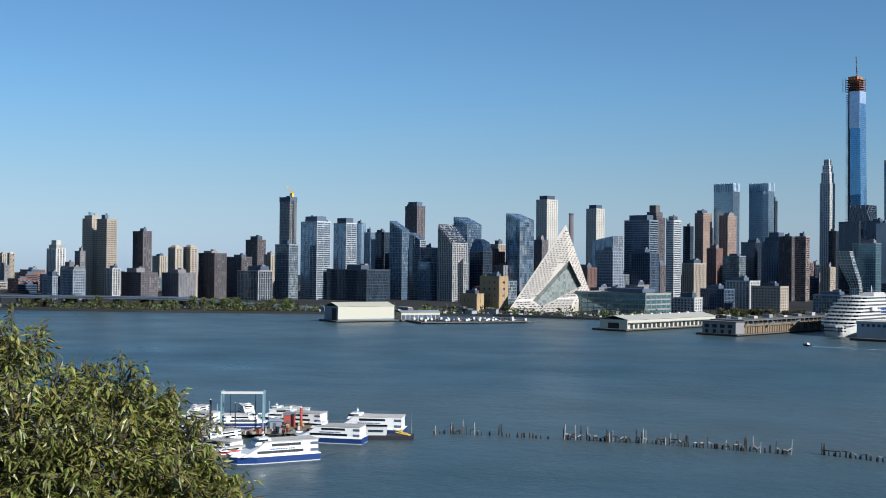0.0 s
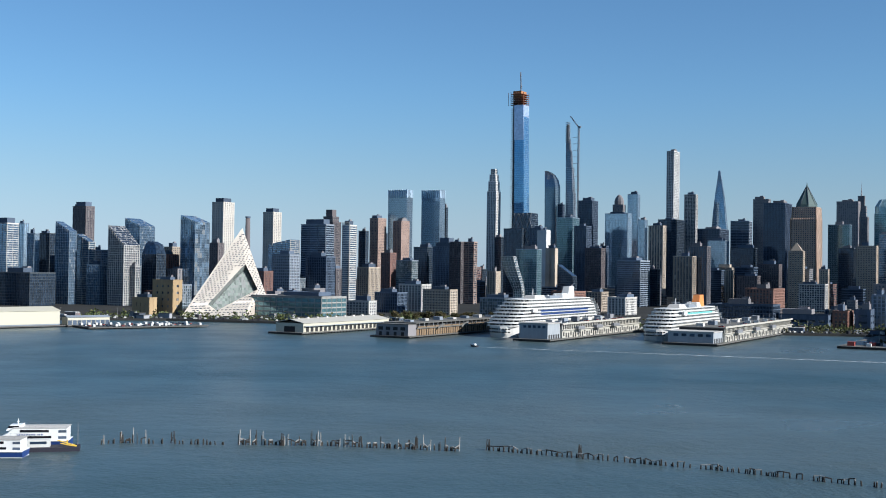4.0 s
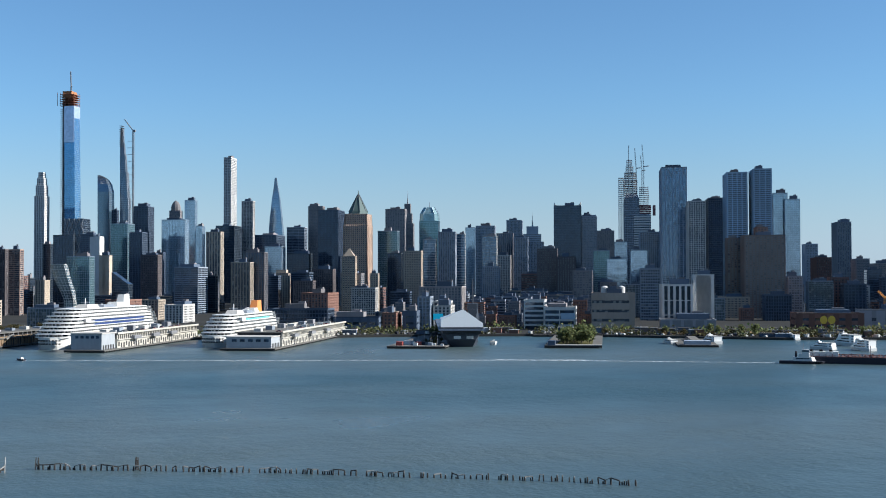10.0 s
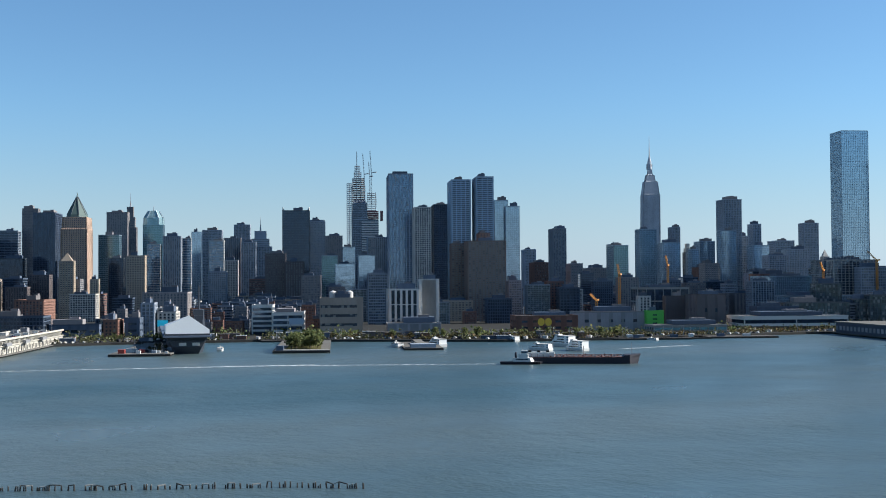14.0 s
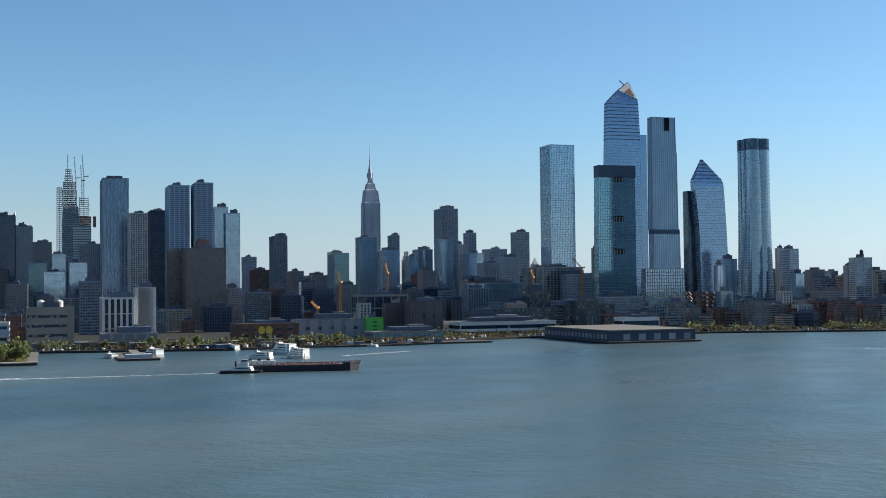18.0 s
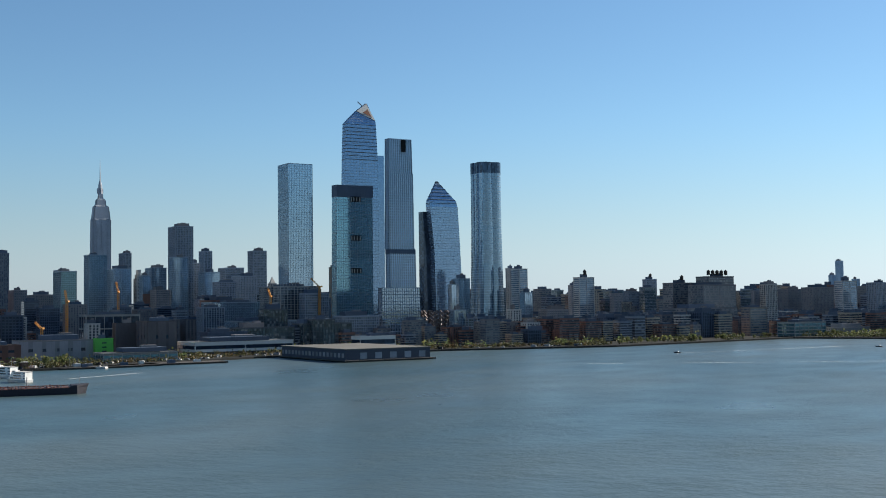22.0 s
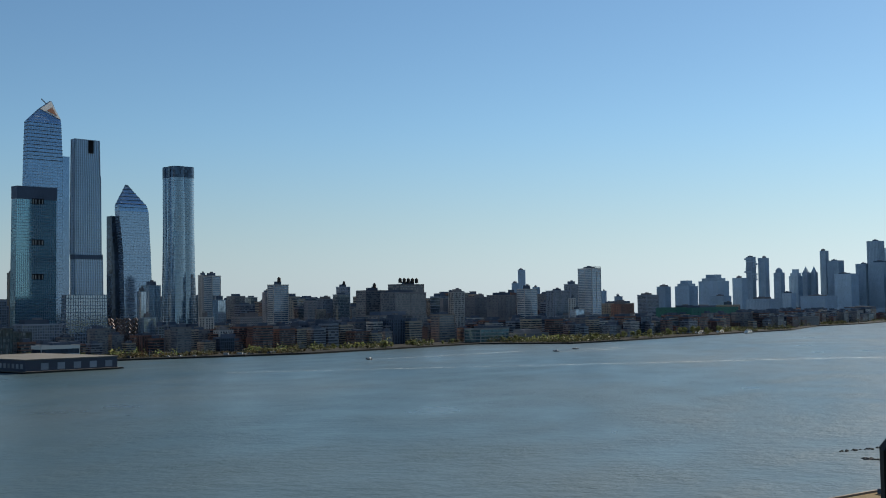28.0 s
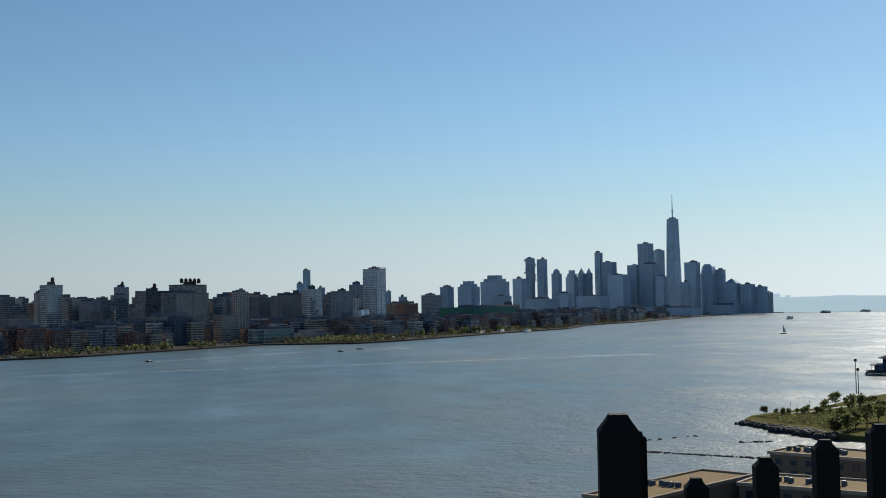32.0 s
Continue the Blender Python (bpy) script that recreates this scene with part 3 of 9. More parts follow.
    if extra in ("tank", "tanks"):
        for k in range(5 if extra == "tanks" else 1):
            water_tank(t, -b * 0.2, (k - 2) * a * 0.17 if extra == "tanks" else 0, h + (1 if extra == "tanks" else 3), 3.0)
    if extra == "tanks2":
        for k in (-0.2, 0.2):
            part("round_tank", Geo().cyl(0, a * k, h + 0.3, h + 7, 4.0, n=14).cyl(0, a * k, h + 7, h + 8.6, 4.0, 1.2, n=14), LIME, t, "round white roof tank")
        part("plant_screen", Geo().cbox(0, 0, h + 0.3, b * 0.5, a * 0.16, 8.0), GREYD, t)
    if extra == "crane":
        tower_crane(t, b * 0.2, -a * 0.2, h, 14, 22, 0.9, 2.2, YELLOW)
        g = Geo()
        g.box(-b / 2 - 0.8, b / 2 + 0.8, -a / 2 - 0.8, a / 2 + 0.8, h - 8, h + 3)
        part("safety_net", g, GREYD, t, "dark netting round the top floors")
        g = Geo()
        lattice(g, (0, -a / 2 - 4, 0), (0, -a / 2 - 4, h - 4), 4.0, 0.7)
        part("hoist_mast", g, STEEL, t, "grey construction hoist up the side")
        part("crane_cab", Geo().cbox(b * 0.2, -a * 0.2, h + 3, 6, 9, 9), YELLOW, t, "yellow crane machine house")
    if extra == "horns":
        g = Geo()
        for sy in (-1, 1):
            g.loft([[(-b / 2, sy * a * 0.5, h), (b / 2, sy * a * 0.5, h), (b / 2, sy * a * 0.36, h), (-b / 2, sy * a * 0.36, h)], [(-b / 2, sy * a * 0.5, h + 9), (b / 2, sy * a * 0.5, h + 9), (b / 2, sy * a * 0.44, h + 3), (-b / 2, sy * a * 0.44, h + 3)]])
        part("roof_fins", g, WHITE, t, "two pale upturned roof fins")
    if extra == "jenga":
        g = Geo()
        r = random.Random(4)
        for k in range(9):
            z = h * 0.62 + k * h * 0.042
            g.cbox(b * r.uniform(-0.2, 0.2), a * r.uniform(-0.2, 0.2), z, b * 1.1, a * 1.1, h * 0.028)
        part("stacked_floors", g, wall, t)
    if extra == "constr":
        g = Geo()
        for k in range(10):
            g.beam((-b / 2, -a / 2 + a * k / 9, h), (-b / 2, -a / 2 + a * k / 9, h + 5), 0.5)
        part("column_stubs", g, CONCRETE, t, kind="stuff")
    return t


tower("tan", 2679, 1926, 13, 13, 77, "crown")
tower("tan", 2668, 1941, 12, 12, 77, "crown")
tower("greyb", 2428, 1763, 23.8, 11.1, 43)
tower("brick", 2218, 1540, 56.8, 28.4, 35)
tower("white", 1496, 1000, 28.0, 14.4, 86, "steps")
tower("grey", 1461, 982, 29.4, 14.7, 34)
tower("glassg", 1464, 958, 22.0, 11.6, 48)
tower("greyb", 1515, 973, 15.5, 7.7, 70)
tower("tan", 1565, 986, 28.2, 14.1, 129, "drum")
tower("tan", 1534, 941, 28.3, 16.0, 117)
tower("whitegrid", 1488, 903, 21.0, 12.0, 46)
tower("grey", 1451, 943, 36.3, 18.2, 44)
tower("brown", 1560, 898, 28.2, 14.1, 100)
tower("brown", 1515, 876, 53.2, 26.6, 40)
tower("tan", 2009, 1119, 25.5, 15.9, 66)
tower("tan", 1583, 856, 19.0, 12.1, 81, "crown")
tower("tan", 1594, 837, 18.7, 12.3, 82, "crown")
tower("greyb", 1542, 828, 43.4, 27.9, 40)
tower("brown", 1608, 808, 41.5, 20.8, 69)
tower("brown", 1716, 816, 40.0, 19.0, 64)
tower("navygrid", 1599, 735, 50.6, 24.8, 44)
tower("brown", 1908, 876, 34.4, 17.2, 95)
tower("tan", 1827, 813, 18.6, 9.4, 69)
tower("glassg", 1636, 701, 33.1, 16.6, 83)
tower("constr", 2621, 1120, 39.2, 20.3, 209, "crane")
tower("stripe", 1671, 669, 38.4, 25.6, 118, "cap")
tower("greyd", 1673, 678, 15.4, 8.3, 121)
tower("greyd", 1679, 662, 15.3, 8.4, 121)
tower("stripe", 1734, 645, 29.7, 20.8, 118, "cap")
tower("glassl", 1836, 657, 17.0, 8.5, 122)
tower("glassd", 1656, 595, 90.4, 45.2, 47)
tower("glassl", 1747, 609, 16.1, 8.0, 104)
tower("glassd", 1772, 597, 23.2, 11.4, 105)
tower("glass", 1714, 550, 27.8, 13.9, 122, "slant:-14")
tower("stripe", 1737, 528, 24.6, 12.3, 105, "slant:-12")
tower("brown", 2151, 659, 32.5, 20.9, 165, "cap")
tower("glass", 1708, 502, 25.4, 16.7, 59)
tower("grey", 1824, 533, 20.9, 13.8, 82)
tower("whitegrid", 1689, 459, 30.3, 31.1, 116, "slant:-28")
tower("whitegrid", 1682, 444, 18.7, 9.3, 58)
tower("glass", 1791, 463, 29.8, 31.4, 131, "slant:-12")
tower("glassd", 1738, 428, 27.9, 20.1, 95, "taper")
tower("tan", 1997, 461, 17.7, 19.7, 91)
tower("patch", 1761, 373, 27.8, 32.0, 135, "slant:-10")
tower("brown", 1964, 380, 18.5, 14.8, 98)
tower("cream", 2358, 444, 28.1, 33.8, 187, "cap")
tower("cream", 2474, 363, 26.0, 27.9, 174, "cap")
tower("stripe", 1982, 271, 45.9, 26.3, 106, "slant:8")
tower("glassg", 1785, 229, 31.4, 18.3, 43)
tower("stripedk", 1839, 199, 45.9, 22.9, 126, "cap")
tower("greyd", 1790, 189, 37.8, 23.1, 76)
tower("brown", 2339, 227, 28.5, 27.6, 175, "steps")
tower("stripew", 1844, 150, 13.3, 20.0, 126, "constr")
tower("glassd", 2394, 166, 16.5, 10.9, 135)
tower("rose", 2446, 140, 19.8, 31.3, 163)
tower("rosed", 2297, 110, 20.6, 22.2, 90)
tower("rose", 2448, 92, 19.4, 32.1, 158)
tower("tan", 1996, 129, 22.8, 35.5, 61)
tower("glassd", 2300, 43, 29.9, 22.2, 102)
tower("greyd", 2250, -2, 38.4, 37.4, 120, "steps")
tower("brown", 2000, -19, 21.3, 10.6, 106)
tower("balcony", 2000, -42, 19.4, 12.0, 106)
tower("greyd", 2596, 139, 15.9, 16.9, 138)
tower("brown", 1991, 191, 31.4, 19.6, 58)
tower("glassd", 2199, -67, 14.2, 18.4, 61)
tower("tan", 2098, -86, 15.8, 21.0, 57)
tower("cps", 2758, -111, 23.4, 23.4, 296, "setbacks")
tower("glassd", 2496, -150, 42.4, 38.0, 147)
tower("greyd", 2886, -281, 12.7, 12.5, 222)
tower("greyd", 2581, -310, 31.9, 33.6, 213)
tower("glasst", 2487, -257, 35.4, 35.6, 171)
tower("glassl", 2523, -368, 50.4, 25.2, 183)
tower("greyb", 2968, -434, 27.3, 16.9, 254, "dome")
tower("glassl", 2963, -470, 26.1, 16.2, 254)
tower("glassl", 2861, -476, 16.4, 19.8, 186)
tower("grid432", 3487, -668, 21.5, 53.8, 416)
tower("glassd", 2849, -543, 45.8, 59.6, 186)
tower("piers", 2412, -431, 30.5, 18.9, 154)
tower("whitegrid", 2889, -598, 28.3, 17.5, 250)
tower("greyd", 2536, -573, 47.6, 69.8, 153)
tower("glassl", 2436, -561, 35.4, 30.8, 126)
tower("stripedk", 2620, -654, 40.7, 25.2, 175)
tower("glassd", 2327, -586, 45.2, 28.0, 109)
tower("greyb", 2657, -709, 33.4, 20.7, 226)
tower("blackgrid", 2407, -675, 42.4, 59.6, 202)
tower("tan", 2013, -597, 23.8, 14.7, 113, "cone")
tower("whitegrid", 1814, -564, 38.2, 23.7, 44)
tower("tan", 1857, -594, 13.1, 8.1, 67)
tower("greyb", 2556, -869, 44.2, 27.4, 217)
tower("greyb", 2736, -960, 29.2, 18.1, 243, "spire")
tower("glasst", 2325, -774, 40.1, 24.8, 157)
tower("glassd", 2178, -738, 27.0, 16.7, 108)
tower("glasst", 2531, -941, 43.0, 26.7, 222, "lantern")
tower("stripe", 2202, -820, 24.6, 15.3, 136)
tower("greyl", 2190, -852, 33.4, 20.7, 151)
tower("stripe", 2227, -896, 17.0, 10.6, 149)
tower("tan", 2072, -738, 32.3, 20.0, 110)
tower("glassl", 2497, -1028, 21.4, 13.3, 175)
tower("hazygrey", 2575, -1099, 44.5, 27.6, 183)
tower("stripew", 2296, -989, 30.3, 18.8, 148)
tower("piersd", 2557, -1141, 38.5, 23.9, 165)
tower("hazygrey", 2639, -1203, 37.5, 23.2, 201)
tower("hazygrey", 2485, -1178, 50.7, 31.4, 180, "spire")
tower("hazygrey", 2360, -1091, 30.3, 18.8, 148)
tower("white", 2147, -956, 25.6, 15.8, 104)
tower("hazygrey", 1928, -833, 29.8, 18.5, 80)
tower("spots", 1931, -945, 35.8, 22.2, 112)
tower("spots", 1898, -966, 33.5, 20.8, 97)
tower("hazygrey", 2426, -1295, 34.1, 21.2, 201)
tower("glasst", 2045, -144, 39.3, 19.6, 96)
tower("greyd", 2393, -185, 26.4, 24.7, 146)
tower("blankw", 2292, -193, 11.5, 17.1, 138)
tower("blankt", 2141, -192, 18.4, 11.4, 100)
tower("glassd", 2039, -210, 28.6, 17.7, 71, "slant:-20")
tower("brown", 2232, -282, 32.4, 20.1, 103)
tower("greyd", 2434, -282, 26.6, 27.6, 152)
tower("stripedk", 1975, -314, 39.8, 46.9, 78)
tower("glassd", 2020, -352, 25.5, 15.8, 64)
tower("piers", 1960, -396, 32.5, 20.1, 86)
tower("piersd", 1975, -423, 32.9, 20.4, 103)
tower("tan", 2141, -506, 36.8, 22.8, 76, "steps")
tower("brown", 2122, -581, 37.8, 23.4, 76)
tower("brown", 2034, -521, 35.1, 21.8, 55)
tower("greyd", 2478, -329, 20.6, 12.8, 113)
tower("glassd", 2597, -118, 15.4, 13.3, 132)
tower("hazygrey", 2471, -1317, 34.4, 21.3, 207)
tower("greyb", 2277, -1255, 37.1, 23.0, 162)
tower("glasst", 2062, -1127, 31.3, 19.4, 113)
tower("glassl", 2174, -1234, 25.7, 56.5, 134)
tower("glassl", 1830, -1031, 34.5, 76.0, 92)
tower("hazygrey", 1887, -1131, 36.2, 79.7, 142)
tower("glassl", 1768, -1038, 27.8, 61.3, 106)
tower("mima", 1780, -1114, 42.3, 90.0, 248)
tower("whitegrid", 1634, -1065, 26.6, 58.5, 181)
tower("glassd", 1824, -1230, 28.3, 62.2, 202)
tower("silver", 1599, -1116, 31.2, 68.6, 225)
tower("silver", 1560, -1136, 27.6, 60.7, 228)
tower("glassl", 1860, -1266, 9.0, 19.7, 169)
tower("glassl", 1759, -1322, 24.6, 19.6, 210)
tower("glassl", 1738, -1332, 25.4, 19.0, 198)
tower("river", 1478, -1028, 21.1, 21.1, 117)
tower("river", 1421, -1038, 56.0, 49.6, 119)
tower("brick", 1447, -1054, 15.4, 34.0, 132)
tower("hazygrey", 1467, -1127, 19.7, 33.0, 61)
tower("greyl", 2310, -1914, 32.3, 71.1, 192)
tower("hazygrey", 2199, -1734, 25.5, 56.2, 135)
tower("rosed", 2028, -1627, 30.5, 67.2, 101)
tower("hazybrown", 1979, -1687, 25.6, 56.3, 98)
tower("hazybrown", 1875, -1654, 34.3, 75.4, 87)
tower("white", 1527, -1292, 29.9, 64.4, 46)
tower("glasst", 1696, -1554, 27.7, 61.0, 127)
tower("hazygrey", 1924, -1749, 17.0, 37.4, 139)
tower("glassl", 1731, -1663, 35.2, 33.2, 162)
tower("glassl", 1736, -1729, 35.4, 53.2, 136)
tower("hazygrey", 2044, -2057, 17.9, 41.2, 188)
tower("white", 2022, -2078, 13.8, 30.5, 149, "steps")
tower("glassl", 1856, -1961, 33.4, 45.2, 146)
tower("hazygrey", 1722, -1894, 38.2, 48.4, 228)
tower("glassl", 1483, -1625, 29.5, 15.4, 149)
tower("hazygrey", 1729, -1942, 18.5, 22.6, 153)
tower("hazygrey", 1907, -2184, 20.1, 37.0, 192)
tower("glassl", 1639, -1888, 32.2, 37.9, 130)
tower("hazygrey", 1637, -1955, 40.1, 44.6, 140)
tower("hazygrey", 1585, -1934, 38.4, 41.4, 121)
tower("hazygrey", 1750, -2185, 27.5, 44.7, 186)
tower("rosed", 1430, -1672, 49.5, 56.9, 70)
tower("glassl", 1630, -1693, 15.3, 21.4, 120)
tower("hazybrown", 1507, -1603, 25.1, 33.5, 90)
tower("rosed", 1583, -1669, 31.2, 42.4, 84)
tower("hazygrey", 1516, -1730, 24.4, 29.1, 73)
tower("hazygrey", 1551, -1832, 34.3, 38.8, 107)
tower("hazygrey", 1720, -2146, 31.8, 33.2, 185)
tower("white", 1601, -2049, 14.2, 14.3, 123, "cone")
tower("omw", 1266, -1688, 46.3, 44.3, 308, "flat")
tower("tan", 1151, -1635, 7.4, 6.6, 122)
tower("glassl", 944, -1707, 21.6, 23.0, 99)
tower("glassl", 931, -1656, 9.5, 10.3, 89)
tower("hazybrown", 871, -1745, 11.4, 11.0, 115)
tower("stripew", 836, -1706, 15.8, 22.7, 112)
tower("glassl", 818, -1693, 14.9, 14.1, 74)
tower("white", 756, -1578, 24.0, 14.4, 29)
tower("white", 791, -1595, 15.3, 14.8, 48)
tower("stripew", 782, -1841, 31.4, 15.7, 99, "tank")
tower("hazybrown", 838, -1926, 15.8, 8.8, 88)
tower("tan", 880, -2125, 12.2, 10.2, 85, "slant:-10")
tower("hazygrey", 919, -2539, 29.0, 14.2, 107, "tank")
tower("loft", 650, -1944, 53.4, 25.0, 88, "tank")
tower("loft", 585, -1913, 71.7, 35.8, 83)
tower("loft", 586, -1933, 57.0, 28.5, 97, "tanks")
tower("loft", 592, -1869, 110.3, 55.2, 46)
tower("whitegrid", 511, -1985, 26.2, 13.1, 83)
tower("beigeband", 503, -1863, 37.1, 18.6, 46)
tower("brick", 546, -1820, 42.3, 21.1, 27)
tower("greyb", 601, -2530, 56.9, 28.5, 79)
tower("greyb", 531, -2443, 58.8, 29.4, 81)
tower("stripew", 411, -2110, 35.5, 17.8, 88)
tower("hazygrey", 382, -2268, 44.0, 22.0, 86)
tower("white", 332, -2124, 12.1, 6.1, 70)
tower("glassl", 323, -2126, 25.3, 12.7, 50)
tower("hazygrey", 401, -2569, 32.6, 16.9, 103)
tower("stripew", 328, -2327, 29.7, 33.6, 129, "constr")
tower("tan", 313, -2480, 28.7, 14.4, 58)
tower("brick", 277, -2434, 44.9, 22.4, 58)
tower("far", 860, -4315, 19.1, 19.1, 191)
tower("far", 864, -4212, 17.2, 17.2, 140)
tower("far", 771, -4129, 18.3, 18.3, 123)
tower("hazybrown", 674, -2511, 17.1, 8.5, 77)
tower("hazybrown", 915, -2326, 24.8, 12.9, 75)
tower("hazygrey", 955, -2526, 37.1, 18.8, 80)
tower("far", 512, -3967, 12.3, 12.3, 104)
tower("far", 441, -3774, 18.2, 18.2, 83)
tower("hazygrey", 294, -3186, 56.3, 28.1, 82)
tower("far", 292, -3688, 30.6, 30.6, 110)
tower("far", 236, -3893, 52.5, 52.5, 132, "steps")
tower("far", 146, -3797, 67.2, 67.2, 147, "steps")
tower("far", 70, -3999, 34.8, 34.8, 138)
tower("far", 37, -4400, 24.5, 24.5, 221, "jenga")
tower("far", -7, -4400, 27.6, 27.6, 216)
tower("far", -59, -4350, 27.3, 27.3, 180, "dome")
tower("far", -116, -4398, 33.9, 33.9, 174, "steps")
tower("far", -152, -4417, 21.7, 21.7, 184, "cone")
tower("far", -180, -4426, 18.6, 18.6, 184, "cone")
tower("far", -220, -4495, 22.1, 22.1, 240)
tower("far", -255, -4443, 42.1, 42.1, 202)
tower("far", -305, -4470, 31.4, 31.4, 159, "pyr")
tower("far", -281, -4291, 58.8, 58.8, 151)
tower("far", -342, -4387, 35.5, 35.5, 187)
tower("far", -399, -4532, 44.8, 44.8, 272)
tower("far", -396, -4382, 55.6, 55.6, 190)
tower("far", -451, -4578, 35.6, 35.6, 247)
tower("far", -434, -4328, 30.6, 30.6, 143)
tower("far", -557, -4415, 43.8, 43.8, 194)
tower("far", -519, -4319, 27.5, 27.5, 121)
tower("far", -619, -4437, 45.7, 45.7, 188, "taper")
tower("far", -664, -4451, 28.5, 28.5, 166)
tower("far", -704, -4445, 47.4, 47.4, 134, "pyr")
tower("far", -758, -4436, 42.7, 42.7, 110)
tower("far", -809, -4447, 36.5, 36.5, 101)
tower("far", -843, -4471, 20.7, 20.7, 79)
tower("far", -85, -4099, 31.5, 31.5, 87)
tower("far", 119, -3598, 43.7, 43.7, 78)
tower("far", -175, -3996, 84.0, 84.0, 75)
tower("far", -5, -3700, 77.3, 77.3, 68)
tower("twc", 2538, 98, 46.3, 23.2, 228, "glasscrown")
tower("twc", 2580, 28, 45.3, 22.6, 231, "glasscrown")
tower("glassd", 2590, 4, 13.7, 8.5, 195)
tower("glassd", 2449, -1251, 61.5, 38.1, 226, "horns")
tower("lowglass", 1419, 175, 102.1, 51.1, 25)
tower("white", 1456, 103, 33.7, 16.8, 19)
tower("greyd", 1558, 71, 34.8, 24.3, 28)
tower("white", 1619, 41, 35.4, 25.8, 38)
tower("tan", 1520, 6, 39.2, 19.6, 33)
tower("blanktan", 1412, 331, 31.4, 15.7, 42)
tower("blanktan", 1396, 354, 26.4, 12.0, 21)
tower("glassg", 1498, -72, 48.9, 24.5, 24)
tower("hazybrown", 1447, -556, 55.2, 43.7, 48)
tower("hazygrey", 1277, -469, 13.0, 28.7, 36)
tower("bands", 1237, -590, 22.4, 49.3, 34)
tower("bands", 1206, -607, 33.2, 73.1, 26)
tower("brick", 1506, -407, 34.2, 59.4, 40)
tower("brick", 1372, -280, 33.4, 26.5, 19)
tower("brown", 1272, -387, 51.1, 26.5, 12)
tower("brown", 1407, -350, 93.4, 46.7, 18)
tower("tan", 1328, -443, 16.2, 35.7, 19)
tower("white", 1288, -495, 17.8, 39.1, 32)
tower("tan", 1686, -216, 24.4, 26.3, 30)
tower("white", 1582, -237, 24.4, 43.6, 25)
tower("brick", 1641, -171, 30.8, 48.2, 31)
tower("beige", 1152, -644, 46.0, 48.4, 42, "tanks2")
tower("whitepier", 1160, -729, 33.6, 67.8, 51)
tower("blankw", 1135, -749, 22.2, 15.1, 62)
tower("blank", 1103, -707, 57.0, 46.7, 14)
tower("greyb", 1504, -792, 27.0, 59.4, 69)
tower("darkbrown", 1003, -811, 66.2, 41.9, 22)
tower("blank", 1011, -910, 78.0, 37.5, 24)
tower("green", 968, -941, 19.0, 9.5, 25)
tower("slabtop", 1113, -1093, 67.4, 33.7, 50)
tower("white", 1070, -1023, 14.5, 13.8, 40)
tower("blankbrown", 1043, -1050, 26.6, 13.3, 40)
tower("blankbrown", 1003, -1060, 34.2, 46.3, 42)
tower("lowglass", 916, -937, 79.2, 39.6, 11)
tower("javits", 927, -1115, 122.7, 61.4, 17)
tower("tealglass", 909, -1268, 68.9, 34.5, 35)
tower("javits", 794, -1214, 47.7, 23.8, 20)
tower("tealglass", 898, -1251, 30.8, 15.4, 40)
tower("tealglass", 1009, -1293, 35.0, 17.5, 54)
tower("tealglass", 961, -1203, 80.3, 40.1, 31)
tower("darkshed", 970, -1144, 51.4, 25.7, 27)
tower("glassl", 1068, -1349, 102.8, 51.4, 37)
tower("constr", 1080, -1427, 44.8, 25.3, 87, "constr")
tower("hazygrey", 1035, -1424, 38.4, 20.6, 76)
tower("glassl", 1221, -1456, 77.6, 50.5, 65)
tower("constr", 1239, -1633, 89.7, 50.8, 91)
tower("hazygrey", 1125, -1531, 63.7, 34.6, 69)
tower("hazygrey", 928, -1376, 56.2, 28.1, 43)
tower("glassl", 827, -1486, 19.4, 13.4, 49)
tower("glassg", 807, -1485, 9.0, 6.1, 37)
tower("lowglass", 427, -1851, 68.1, 34.1, 23)
tower("hazybrown", 367, -1915, 71.7, 35.8, 14)
tower("white", 698, -1746, 30.0, 15.0, 33)
tower("hazybrown", 767, -1684, 42.5, 21.3, 47)
tower("hazybrown", 652, -1763, 61.3, 30.6, 27)
tower("hazybrown", 319, -2126, 111.5, 55.7, 24)
tower("hazybrown", 243, -2337, 91.1, 45.5, 33)
tower("tan", 294, -2483, 72.1, 36.1, 60)
tower("green2", 177, -2744, 115.9, 57.9, 49)
tower("tan", 78, -2849, 57.7, 28.8, 53)
tower("glassg", 346, -2274, 86.6, 43.3, 38)
tower("green2", 140, -2696, 193.4, 90.0, 48)
tower("hazybrown", 63, -2749, 139.4, 69.7, 30)
tower("hazybrown", -64, -2899, 135.4, 67.7, 23)
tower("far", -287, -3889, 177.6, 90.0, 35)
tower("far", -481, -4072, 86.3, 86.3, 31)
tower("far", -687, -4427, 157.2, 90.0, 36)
tower("greyd", 1260, -321, 62.2, 31.1, 26)
tower("darkshed", 1234, -376, 49.4, 25.8, 17)
tower("brick", 1232, -414, 14.3, 33.2, 21)
tower("hazygrey", 1248, -459, 13.4, 21.6, 38)
tower("darkshed", 1225, -434, 14.5, 21.6, 23)
tower("white", 1250, -482, 19.0, 34.1, 28)

# ------------------------------------------------------------------ landmark towers


def edge_at(rows, z):
    """South edge, north edge, front and back of a tower at the height z."""
    for p, q in zip(rows, rows[1:]):
        if z <= q[0]:
            f = (z - p[0]) / max(1e-6, q[0] - p[0])
            return tuple(p[k] + (q[k] - p[k]) * f for k in range(1, 5))
    return rows[-1][1:]


